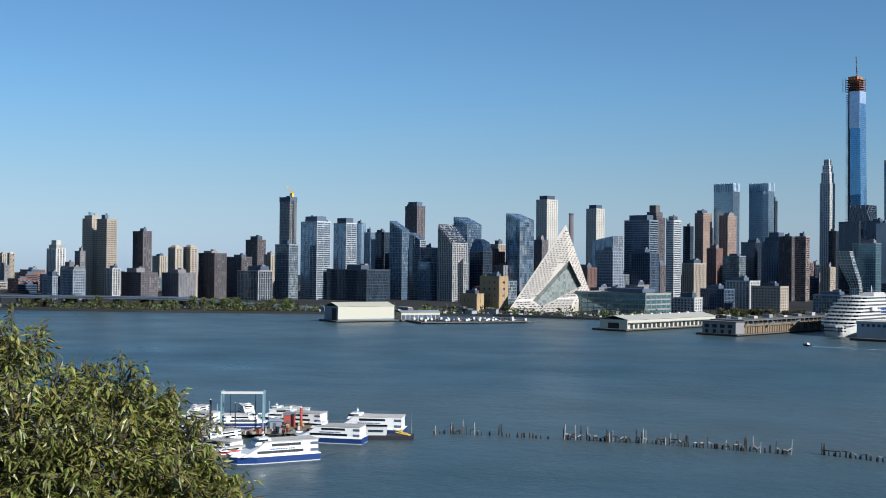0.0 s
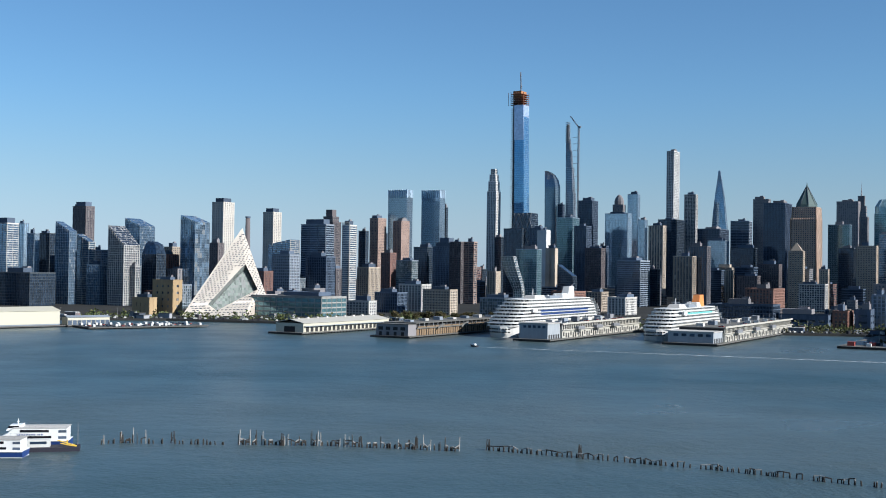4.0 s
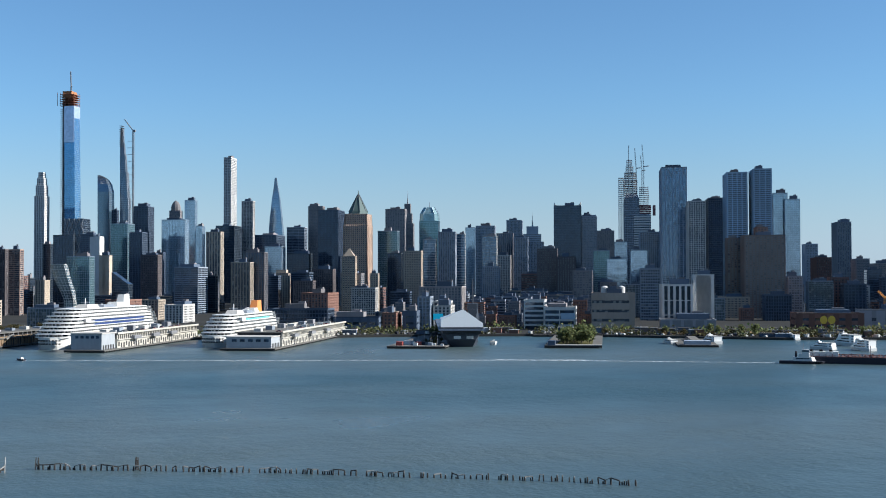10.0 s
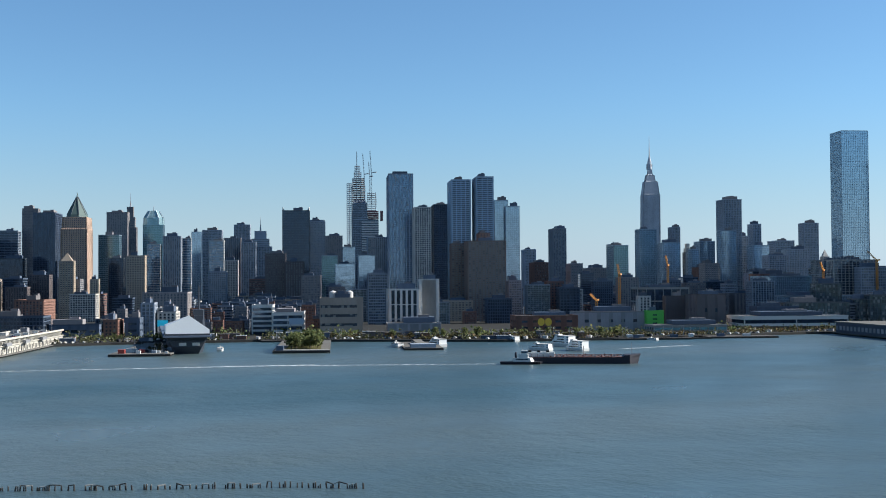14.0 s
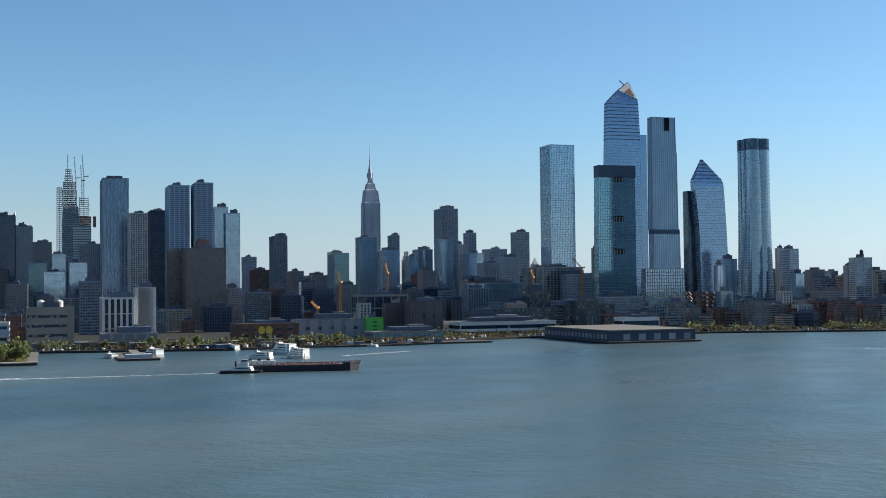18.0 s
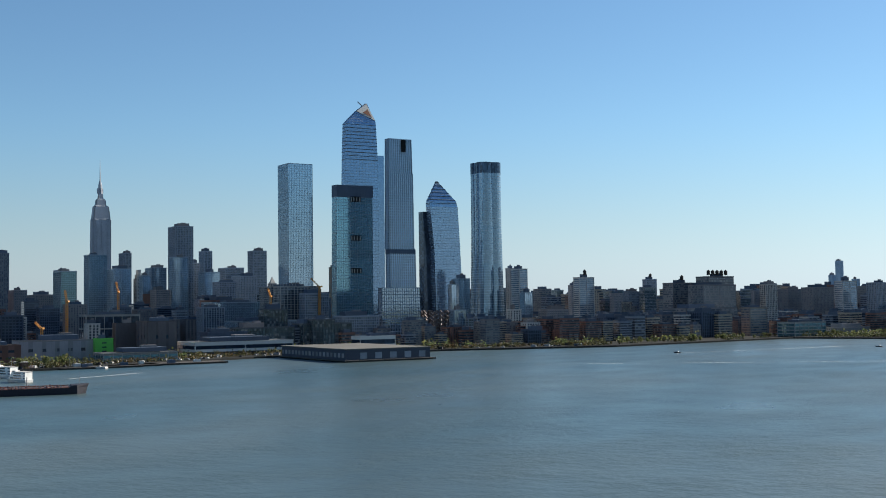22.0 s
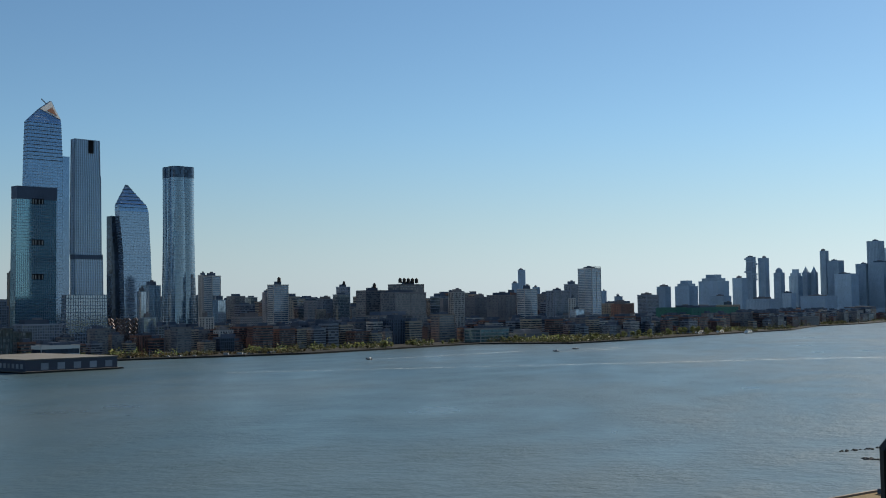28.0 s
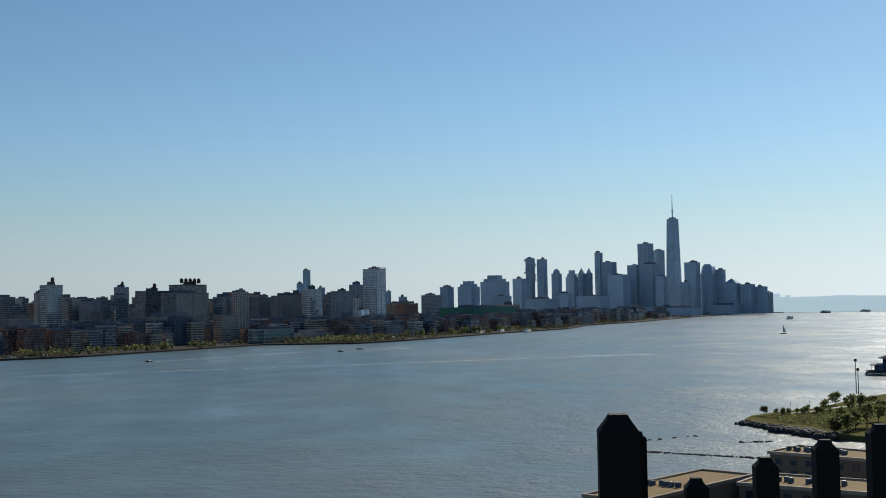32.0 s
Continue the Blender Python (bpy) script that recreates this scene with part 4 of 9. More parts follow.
def shaped_tower(name, label, x, y, rows, wall, glass, storey=4.0, band=0.8, bay=3.0, pier=0.25):
    """A tower that follows rows of (height, south edge, north edge, front, back)."""
    t = thing(name, x, y, LAND, GRID, label, "building", "landmark towers")
    rows = [(LAND - 0.2, *rows[0][1:])] + rows if rows[0][0] > LAND + 1 else rows
    rows = [(q[0] - LAND, *q[1:]) for q in rows]
    top = rows[-1][0]
    ring = lambda q, z, e=0.0: [(q[2] - e, q[0] - e, z), (q[3] + e, q[0] - e, z), (q[3] + e, q[1] + e, z), (q[2] - e, q[1] + e, z)]
    part("window_wall", Geo().loft([ring(q[1:], q[0]) for q in rows]), glass, t)
    g = Geo()
    k = int(top / storey)
    for i in range(k):
        z = (i + 1) * top / k - 0.05
        g.loft([ring(edge_at(rows, z - band), z - band, 0.25), ring(edge_at(rows, z), z, 0.25)])
    part("floor_band_grid", g, wall, t, kind="stuff")
    g = Geo()
    for face in range(4):
        wide = rows[0][2] - rows[0][1] if face < 2 else rows[0][4] - rows[0][3]
        n = max(1, int(wide / bay))
        for i in range(n + 1):
            f = i / n
            for p, q in zip(rows, rows[1:]):
                at = lambda w: (w[3 + face], w[1] + (w[2] - w[1]) * f, w[0]) if face < 2 else (w[3] + (w[4] - w[3]) * f, w[1 + face - 2], w[0])
                g.beam(at(p), at(q), pier * 1.4)
    part("pier_grid", g, wall, t, kind="stuff")
    return t


GBLUE = facade_glass("deep_blue_glass", (0.15, 0.32, 0.53), metal=0.75, rough=0.05, vary=0.15)
GLILAC = facade_glass("pale_lilac_glass", (0.42, 0.48, 0.62), metal=0.5, rough=0.2, vary=0.15)
GYARD = facade_glass("hudson_blue_glass", (0.24, 0.35, 0.50), metal=0.75, rough=0.1, vary=0.06, wave=0.01)
GTEAL = facade_glass("gridded_teal_glass", (0.20, 0.36, 0.43), metal=0.8, rough=0.12, vary=0.1, wave=0.02)
GSTEEL = facade_glass("steel_blue_glass", (0.20, 0.28, 0.36), metal=0.7, rough=0.1, vary=0.1, wave=0.02)

# the tallest tower, unfinished, with its hoist side and crown of netting
t = shaped_tower("supertall_tower", "very tall blue glass tower under construction", 2724.4, -174.8, [(116.6, -5.2, 19.4, 0.0, 30.0), (361.6, -1.7, 21.6, 0.8, 29.2), (442.6, -0.5, 22.4, 1.1, 28.9)], MULL, GBLUE, 4.2, 0.35, 3.2, 0.12)
x0, y0, rows = 2724.4, -174.8, [(116.6, -5.2, 19.4, 0.0, 30.0), (361.6, -1.7, 21.6, 0.8, 29.2), (442.6, -0.5, 22.4, 1.1, 28.9)]
zt, zm = rows[-1][0] - LAND, rows[-2][0] - LAND
s, n = rows[-1][1], rows[-1][2]
g = Geo().box(-0.5, 30.4, s - 0.4, n - 0.2, zm, zt + 0.3)
part("film_cladding", g, GLILAC, t, "upper floors in paler lilac glass")
g = Geo()
for k in range(int(zt / 4.2)):
    g.box(2, 26, n + 0.4, n + 9.5, k * 4.2, k * 4.2 + 0.7)
part("floor_slab_grid", g, CONCRETE, t, "open concrete floors of the unfinished side", kind="stuff")
part("core_wall", Geo().box(6, 22, n + 0.4, n + 6, 0, zt + 8), GREYD, t)
g = Geo()
for k in range(6):
    g.box(-1, 30, s - 0.5, n + 9.5, zt + k * 5.0, zt + k * 5.0 + 0.9)
    for j in range(7):
        g.beam((0, s + j * 6.4, zt + k * 5.0), (0, s + j * 6.4, zt + k * 5.0 + 5), 0.8)
        g.beam((29, s + j * 6.4, zt + k * 5.0), (29, s + j * 6.4, zt + k * 5.0 + 5), 0.8)
part("top_frame", g, RUST, t, "red-brown formwork of the top floors", kind="stuff")
part("safety_net", Geo().box(1, 28, s + 6, n + 4, zt + 18, zt + 33), ORANGE, t, "orange netting round the top")
tower_crane(t, 10, (s + n) / 2, zt + 30, 14, 36, 1.35, 0.6, STEEL)

# slender stepped tower with its hoist mast
x0, y0, rows = 2884.0, -304.4, [(121.0, -6.3, 13.9, 0.0, 18.0), (251.2, -4.9, 14.2, 0.5, 17.5), (252.6, -2.9, 14.5, 1.2, 16.8), (313.6, 0.0, 15.3, 2.2, 15.8), (315.0, 2.6, 15.7, 3.2, 14.8), (355.3, 4.8, 16.3, 3.9, 14.1), (356.7, 6.8, 16.6, 4.6, 13.4), (383.0, 8.2, 16.4, 5.4, 12.6), (384.4, 10.1, 16.7, 6.1, 11.9), (417.8, 10.9, 16.3, 6.6, 11.4)]
t = shaped_tower("stepped_supertall_tower", "very slender stepped tower under construction", x0, y0, rows, GREY, GSTEEL, 4.5, 1.0, 3.0, 0.6)
zt = rows[-1][0] - LAND
g = Geo()
zz = rows[-3][0] - LAND - 8
for k in range(12):
    g.box(1, 17, rows[-1][1] - 1, rows[-1][2] + 1, zz + k * 4.4, zz + k * 4.4 + 0.8)
part("open_frame", g, STEEL, t, kind="stuff")
g = Geo()
lattice(g, (9, rows[0][1] - 8, 150), (9, rows[0][1] - 8, zt - 6), 3.2, 0.7)
for k in range(12):
    g.beam((9, rows[0][1] - 8, zt - 30 - k * 16), (9, rows[0][1] + 6, zt - 30 - k * 16), 0.9)
part("hoist_mast", g, STEEL, t, "steel hoist mast tied to the tower")
g = Geo()
lattice(g, (9, rows[0][1] - 8, zt - 6), (9, rows[0][1] + 14, zt + 22), 1.8, 0.6)
g.cbox(9, rows[0][1] - 11, zt - 8, 4, 5, 5)
part("crane_jib", g, STEEL, t)

# curved-top dark tower
t = shaped_tower("curved_roof_tower", "dark blue glass tower with a curved roof", 2888.3, -260.7, [(120.7, -7.9, 21.1, 0.0, 30.0), (266.1, -5.7, 22.4, 0.5, 29.5), (284.1, -1.7, 23.2, 2.1, 27.9), (295.2, 4.7, 24.5, 4.8, 25.2), (302.1, 13.7, 26.2, 8.6, 21.4), (306.2, 22.7, 27.9, 12.3, 17.7)], MULLD, GSTEEL, 4.2, 0.6, 2.8, 0.3)
# pointed dark tower
t = shaped_tower("pointed_tower", "dark tapering tower that ends in a point", 2942.2, -681.2, [(10.6, -18.8, 24.5, 0.0, 20.0), (171.2, -14.4, 21.1, 1.8, 18.2), (211.4, -10.9, 18.7, 3.2, 16.8), (261.7, -5.5, 13.6, 5.6, 14.4), (290.5, -0.7, 9.8, 7.6, 12.4), (316.4, 3.4, 7.3, 9.1, 10.9)], MULL, GSLATE, 4.5, 0.6, 3.0, 0.4)
# diagonal-grid office tower
x0, y0, rows = 2474.3, -168.5, [(75.9, -11.6, 29.3, 0.0, 38.0), (181.1, -8.6, 30.5, 0.8, 37.2)]
t = shaped_tower("office_tower", "steel and glass office tower with a diagonal frame", x0, y0, rows, MULL, GD, 4.2, 0.3, 3.2, 0.12)
zt, s, n = rows[-1][0] - LAND, rows[0][1], rows[0][2]
g = Geo()
for k in range(4):
    for j in range(4):
        for sx in (0, 1):
            ya, yb = s + (n - s) * j / 4, s + (n - s) * (j + 1) / 4
            za, zb = zt - 28 * (k + 1), zt - 28 * k
            g.beam((-0.4, ya if sx else yb, za), (-0.4, yb if sx else ya, zb), 1.2)
part("diagonal_frame", g, STEEL, t, kind="stuff")
# leaning glass apartment house
t = shaped_tower("leaning_building", "pale glass building with a sheared leaning front", 1646.8, -102.8, [(-0.7, -4.8, 9.5, 0.0, 10.0), (30.7, -4.0, 8.4, 0.7, 9.3), (42.4, -1.9, 13.3, 0.0, 10.0), (54.2, 2.5, 20.4, 0.0, 10.0), (65.9, 6.1, 25.6, 0.0, 10.0), (79.3, 9.7, 28.3, 0.0, 10.0)], WHITE, GG, 3.4, 0.5, 3.4, 0.3)

GSTONE = masonry("grey_limestone", (0.39, 0.41, 0.445), vary=0.02)
ROSE = masonry("rose_tan_brick", (0.42, 0.31, 0.24), vary=0.02)
# brick tower under a green copper pyramid
x0, y0, rows = 2219.3, -676.0, [(22.8, -17.8, 28.7, 0.0, 52.0), (163.7, -17.1, 29.0, 0.2, 51.8), (164.8, -16.8, 27.1, 1.5, 50.5), (186.6, -15.8, 26.2, 2.5, 49.5)]
t = shaped_tower("pyramid_roof_tower", "tan brick office tower under a green copper pyramid", x0, y0, rows, ROSE, WIN, 3.9, 1.8, 4.2, 1.6)
zt, s, n = rows[-1][0] - LAND, rows[-1][1], rows[-1][2]
yc, w = (s + n) / 2, (n - s) / 2
g = Geo()
ring = lambda k, z: [(26 + k * 24 * math.cos(math.pi / 4 * (i + 0.5)), yc + k * w * math.cos(math.pi / 4 * (i + 0.5) - math.pi / 2), z) for i in range(8)]
g.loft([ring(0.95, zt), ring(0.9, zt + 5), ring(0.06, 226.1 - LAND), ring(0.03, 233.7 - LAND)])
part("copper_roof", g, COPPER, t, "green copper pyramid roof with a bright lantern")
g = Geo()
for i in range(8):
    p, q = ring(0.91, zt + 5)[i], ring(0.08, 226.1 - LAND)[i]
    g.beam(p, q, 0.9)
part("roof_ribs", g, MULLD, t, kind="stuff")

# limestone tower with setbacks and a mast
x0, y0, rows = 2292.0, -2218.8, [(31.4, -37.3, 27.8, 0.0, 38.0), (130.8, -35.7, 24.2, 1.5, 36.5), (132.3, -27.9, 17.8, 5.7, 32.3), (290.0, -28.1, 15.7, 6.3, 31.7), (291.4, -26.8, 14.3, 7.0, 31.0), (324.2, -23.1, 10.8, 9.1, 28.9), (325.7, -17.8, 7.0, 11.8, 26.2), (342.1, -15.4, 4.2, 13.3, 24.7), (343.6, -11.5, 0.3, 15.6, 22.4), (358.5, -9.0, -1.8, 16.9, 21.1)]
t = shaped_tower("limestone_skyscraper", "grey limestone skyscraper with setbacks and a mast", x0, y0, rows, GSTONE, WINL, 3.8, 0.7, 4.4, 1.9)
zt, yc = rows[-1][0] - LAND, (rows[-1][1] + rows[-1][2]) / 2
zs = 392.8 - LAND
g = Geo()
g.cyl(22, yc, zt, zs - 12, 6.5, 5.2, 12)
g.cyl(22, yc, zs - 12, zs, 5.0, 2.0, 12)
for sx, sy in ((1, 0), (-1, 0), (0, 1), (0, -1)):
    g.loft([[(22 + sx * 7 - 1 + 2 * i, yc + sy * 7 - 1 + 2 * j, z) for i, j in ((0, 0), (1, 0), (1, 1), (0, 1))] for z in (zt, zs - 20)])
part("mooring_mast", g, GSTONE, t, smooth=False)
g = Geo()
g.cyl(22, yc, zs, zs + 22, 1.6, 1.0, 8)
g.cyl(22, yc, zs + 22, 448.1 - LAND, 0.8, 0.3, 6)
part("antenna", g, STEEL, t)

# unfinished glass tower with a hoist, a stepped steel crown and cranes
x0, y0, rows = 2584.7, -1522.9, [(34.4, -27.5, 40.0, 0.0, 38.0), (219.0, -26.5, 40.0, 0.5, 37.5), (220.0, 1.0, 40.0, 1.0, 37.0), (262.0, 3.0, 39.0, 1.0, 36.0), (270.0, 7.0, 35.0, 3.0, 34.0)]
t = shaped_tower("unfinished_tower", "tapering glass tower under construction with hoist", x0, y0, rows, HAZYGREY, GD, 4.4, 0.8, 4.0, 0.3)
g = Geo()
for k in range(34):
    g.box(-0.9, 0.5, -26.6, 16.0, 12 + k * 6.0, 14.8 + k * 6.0)
part("white_floor_band_grid", g, WPAINT, t, "white bands across the lower front", kind="stuff")
g = Geo()
for sx in (0.0, 13.0):
    for sy in (40.8, 46.8, 53.0):
        g.beam((sx, sy, 30), (sx, sy, 308), 1.0)
for k in range(57):
    g.box(-0.5, 13.5, 40.4, 53.4, 28 + k * 5.0, 29.7 + k * 5.0)
part("hoist_tower", g, WPAINT, t, "white steel hoist tower", kind="stuff")
g = Geo()
for lo, hi, ua, ub in ((268, 306, 6.0, 40.0), (306, 325, 8.0, 39.0), (325, 342, 16.0, 35.0), (342, 356, 19.0, 33.0)):
    for k in range(int((hi - lo) / 4.6) + 1):
        g.box(5, 5 + (ub - ua), ua, ub, lo - LAND + k * 4.6, lo - LAND + k * 4.6 + 0.9)
    for i in range(4):
        u = ua + (ub - ua) * (0.04 + 0.92 * i / 3)
        for f in (6, 4 + ub - ua):
            g.beam((f, u, lo - LAND), (f, u, hi - LAND), 1.1)
part("steel_crown", g, GALV, t, "open steel floors of the stepped crown", kind="stuff")
g = Geo()
g.beam((15, 27.5, 350), (15, 27.5, 392), 1.5)
part("mast", g, STEEL, t, "thin steel mast")
g = Geo()
for k in range(5):
    g.box(2, 26, -27.0, 2.0 + k, 219 + k * 4.6, 221.8 + k * 4.6)
g.box(-2, 4, -38.0, -31.0, 214, 240)
part("safety_net", g, NETTING, t, "dull red netting round open floors", kind="stuff")
g = Geo()
for k in range(10):
    g.box(4, 20, -20.0 - 3 * math.sin(k * 0.35), 2.0, 241 + k * 4.8, 241.9 + k * 4.8)
for u in (-20, -10, 0):
    g.beam((5, u, 238), (5, u, 288), 0.8)
    g.beam((19, u, 238), (19, u, 288), 0.8)
part("open_frame", g, GALV, t, "open steel floors of the tower's lower wing", kind="stuff")
for u, mast, jib in ((9.0, 66, 52), (-5.0, 60, 38), (-9.5, 70, 56)):
    tower_crane(t, 12, u, 268, mast, jib, 1.5, 1.2, STEEL)

# stepped pyramid apartment block of white panels
A, Lc, Bc, Rc = (1448.7, 249.1, 107.2), (1366.8, 303.1, 2.4), (1375.4, 233.3, 4.8), (1458.4, 220.8, 26.5)
white_panel = plain("white_metal_panels", (0.46, 0.405, 0.34), rough=0.8, vary=0.08)
t = thing("pyramid_apartment_building", Lc[0], Lc[1], LAND, 0, "white stepped pyramid apartment building with a triangular courtyard", "building", "landmark towers")
V = lambda p: Vector(p) - Vector((Lc[0], Lc[1], LAND))
A, Lc2, Bc, Rc = V(A), V(Lc), V(Bc), V(Rc)
Lc2.z, Bc.z = 0.0, 0.0
C1, C2, C3, C4 = [V(p) for p in ((1426.8, 241.1, 63.2), (1442.1, 228.1, 32.2), (1386.5, 267.0, 7.7), (1383.6, 276.7, 15.0))]
g = Geo()
P = [A, Lc2, Bc, Rc, C1, C2, C3, C4]
back = [Vector((p.x + 45, p.y - 6, 0)) for p in (A, Lc2, Bc, Rc)]
g.add([tuple(p) for p in P + back], [(0, 1, 7, 4), (1, 2, 6, 7), (2, 3, 5, 6), (3, 0, 4, 5), (0, 3, 11, 8), (1, 0, 8, 9), (3, 2, 10, 11), (8, 11, 10, 9), (2, 1, 9, 10)])
part("sloping_roof", g, white_panel, t, "white panelled slope")
inner = [p + Vector((13, -2, -2)) for p in (C1, C2, C3, C4)]
g = Geo()
cs = [C1, C2, C3, C4]
g.add([tuple(p) for p in cs + inner], [(0, 1, 5, 4), (1, 2, 6, 5), (2, 3, 7, 6), (3, 0, 4, 7), (4, 5, 6, 7)])
part("courtyard_wall", g, facade_glass("courtyard_glass", (0.13, 0.15, 0.135), metal=0.0, rough=0.8, vary=0.6, blinds=0.3, storey=3.2, bay=2.6), t, "glass courtyard wall with balconies")
g = Geo()
up = Vector((0, 0, 1))
nrm = (Lc2 - A).cross(Rc - A).normalized()
if nrm.x > 0:
    nrm = -nrm


def on_face(p, tri):
    a, b, c = tri
    v0, v1, v2 = b - a, c - a, p - a
    d00, d01, d11, d20, d21 = v0.dot(v0), v0.dot(v1), v1.dot(v1), v2.dot(v0), v2.dot(v1)
    k = d00 * d11 - d01 * d01
    v, w = (d11 * d20 - d01 * d21) / k, (d00 * d21 - d01 * d20) / k
    return v > -0.01 and w > -0.01 and v + w < 1.01


r2 = random.Random(5)
eye = Vector((-Lc[0], -Lc[1], 58.3 - LAND))
from mathutils.geometry import intersect_ray_tri
for i in range(44):
    f = (i + 0.7) / 45
    p0, p1 = A.lerp(Lc2, f), A.lerp(Rc, min(1.0, f * 1.22)) if f < 0.82 else Rc.lerp(Bc, (f - 0.82) / 0.18)
    m = int((p1 - p0).length / 4.6)
    for j in range(1, m):
        q = p0.lerp(p1, (j + 0.5 * (i % 2)) / m)
        if on_face(q, (C1, C2, C3)) or on_face(q, (C1, C3, C4)) or r2.random() < 0.08:
            continue
        hit = None
        for ta, tb, tc in ((A, Lc2, C4), (A, C4, C1), (Lc2, Bc, C3), (Lc2, C3, C4), (Bc, Rc, C2), (Bc, C2, C3), (Rc, A, C1), (Rc, C1, C2)):
            hit = intersect_ray_tri(ta, tb, tc, q - eye, eye, True)
            if hit:
                break
        if not hit:
            continue
        q = hit
        d = (p1 - p0).normalized() * r2.choice((1.3, 1.7, 2.0))
        o = (eye - q).normalized() * 0.35
        h = (Lc2 - A).normalized() * 0.72
        g.add([tuple(q - d - h + o), tuple(q + d - h + o), tuple(q + d + h + o), tuple(q - d + h + o), tuple(q - d - h - o), tuple(q + d - h - o), tuple(q + d + h - o), tuple(q - d + h - o)],
              [(0, 1, 2, 3), (0, 4, 5, 1), (1, 5, 6, 2), (2, 6, 7, 3), (3, 7, 4, 0)])
part("terrace_slot_grid", g, WIN, t, "rows of dark terrace openings", kind="stuff")
# tall chimney stack behind it
t = thing("chimney", 1538.6, 257.5, LAND, 0, "tall brown brick power station chimney", "chimney")
part("stack", Geo().cyl(0, 0, 0, 124.3 - LAND, 4.2, 3.0, 16), BROWN, t, smooth=True)
part("rim", Geo().cyl(0, 0, 122.8 - LAND, 125.0 - LAND, 3.4, 3.4, 16), GREYD, t)

# ------------------------------------------------------------------ the cluster of tall glass towers by the rail yards
x0, y0, rows = 1050.3, -1567.7, [(58.7, -35.6, 27.5, 0.0, 16.0), (301.6, -34.8, 21.4, 0.9, 15.1), (348.7, -32.8, 19.9, 1.4, 14.6), (355.0, -32.3, 14.2, 2.1, 13.9), (369.4, -25.8, 0.1, 4.7, 11.3), (383.3, -20.4, -17.3, 7.6, 8.4)]
t = shaped_tower("observation_tower", "tallest blue glass tower with a sliced pointed top", x0, y0, rows, MULL, GYARD, 4.4, 0.5, 3.0, 0.15)
za, zb = 381.9 - LAND, 355.3 - LAND
part("lower_wing", Geo().box(6, 44, rows[0][1] - 14, rows[0][1] + 8, 0, 299.9 - LAND), GYARD, t, "lower blue glass wing")
g = Geo()
um = (rows[-1][1] + rows[-1][2]) / 2
ul, ur = rows[-2][2], rows[-3][1]
zl = rows[-2][0] - LAND
fa, fl, fb = rows[-1][3], rows[-2][3], rows[-3][3]
g.loft([[(fa - 1, um, za + 1), (fl - 1, ul, zl), (fb - 1, ur, zb)], [(fa + 1, um, za + 1), (fl + 1, ul, zl), (fb + 1, ur, zb)]])
part("sliced_top", g, WPAINT, t, "bright white frame of the sliced top")
g = Geo()
c = Vector(((fa + fl + fb) / 3 - 1.6, (um + ul + ur * 2) / 4, (za + zl + zb * 2) / 4))
pts = [c + (Vector((f - 1.6, u, z)) - c) * 0.5 for f, u, z in ((fa, um, za), (fl, ul, zl), (fb, ur, zb))]
g.loft([[tuple(p) for p in pts], [tuple(p + Vector((0.6, 0, 0))) for p in pts]])
part("top_lattice", g, RUST, t)
g = Geo()
g.beam((10, um + 2, za - 6), (10, um + 14, za + 4), 1.2)
part("roof_crane", g, STEEL, t)
g = Geo()
for k in range(11):
    z = rows[-4][0] - LAND - 2 - k * 5.6
    s, n, d0, d1 = edge_at([(q[0] - LAND, *q[1:]) for q in rows], z)
    g.box(d0 - 0.4, d1 + 0.4, s - 0.4, n + 0.4, z, z + 1.0)
part("louvre_band", g, MULLD, t, "dark louvre bands of the upper floors", kind="stuff")

x0, y0, rows = 919.3, -1482.0, [(81.1, -24.8, 18.3, 0.0, 12.0), (139.8, -24.0, 18.3, 0.1, 11.9), (140.7, -22.2, 19.3, 0.2, 11.8), (251.8, -21.5, 18.5, 0.5, 11.5), (252.7, -20.6, 18.6, 0.6, 11.4), (303.5, -19.7, 17.9, 0.8, 11.2)]
t = shaped_tower("limestone_glass_tower", "slim pale limestone and glass tower", x0, y0, rows, HAZE, GL, 3.9, 1.5, 3.4, 0.9)
part("belt", Geo().box(-0.6, rows[1][4] + 0.6, rows[1][1] - 0.6, rows[1][2] + 1, 133.2 - LAND, 139.8 - LAND), GREYD, t, "dark recessed belt")
# no cut here: a black block gives the notch its shade
part("top_notch", Geo().box(-1.2, 6, (rows[-1][1] + rows[-1][2]) / 2 - 9, (rows[-1][1] + rows[-1][2]) / 2 - 2, 284.2 - LAND, 302.5 - LAND), BLACK, t, "black block for the shade in a roof notch")
x0, y0, rows = 890.4, -1436.4, [(6.2, -38.5, 32.0, 0.0, 12.0), (37.3, -39.0, 31.5, 0.0, 12.0), (38.1, -31.2, 31.9, 0.6, 11.4), (82.8, -30.3, 31.2, 0.8, 11.2)]
t = shaped_tower("podium_building", "pale stone podium block with a wide glass band", x0, y0, rows, HAZYGREY, GSLATE, 4.5, 1.0, 4.0, 0.6)

x0, y0, rows = 993.2, -1752.1, [(5.2, -31.1, 22.9, 0.0, 14.0), (151.1, -25.4, 25.9, 0.4, 13.6), (152.1, -25.5, 25.9, 0.4, 13.6), (223.6, -21.1, 33.2, 0.0, 14.0), (233.2, -18.3, 33.2, 0.4, 13.6), (267.7, 14.7, 17.6, 6.6, 7.4)]
t = shaped_tower("faceted_glass_tower", "faceted blue glass tower with a pointed slanted roof", x0, y0, rows, MULL, GYARD, 4.4, 0.5, 3.0, 0.15)
g = Geo()
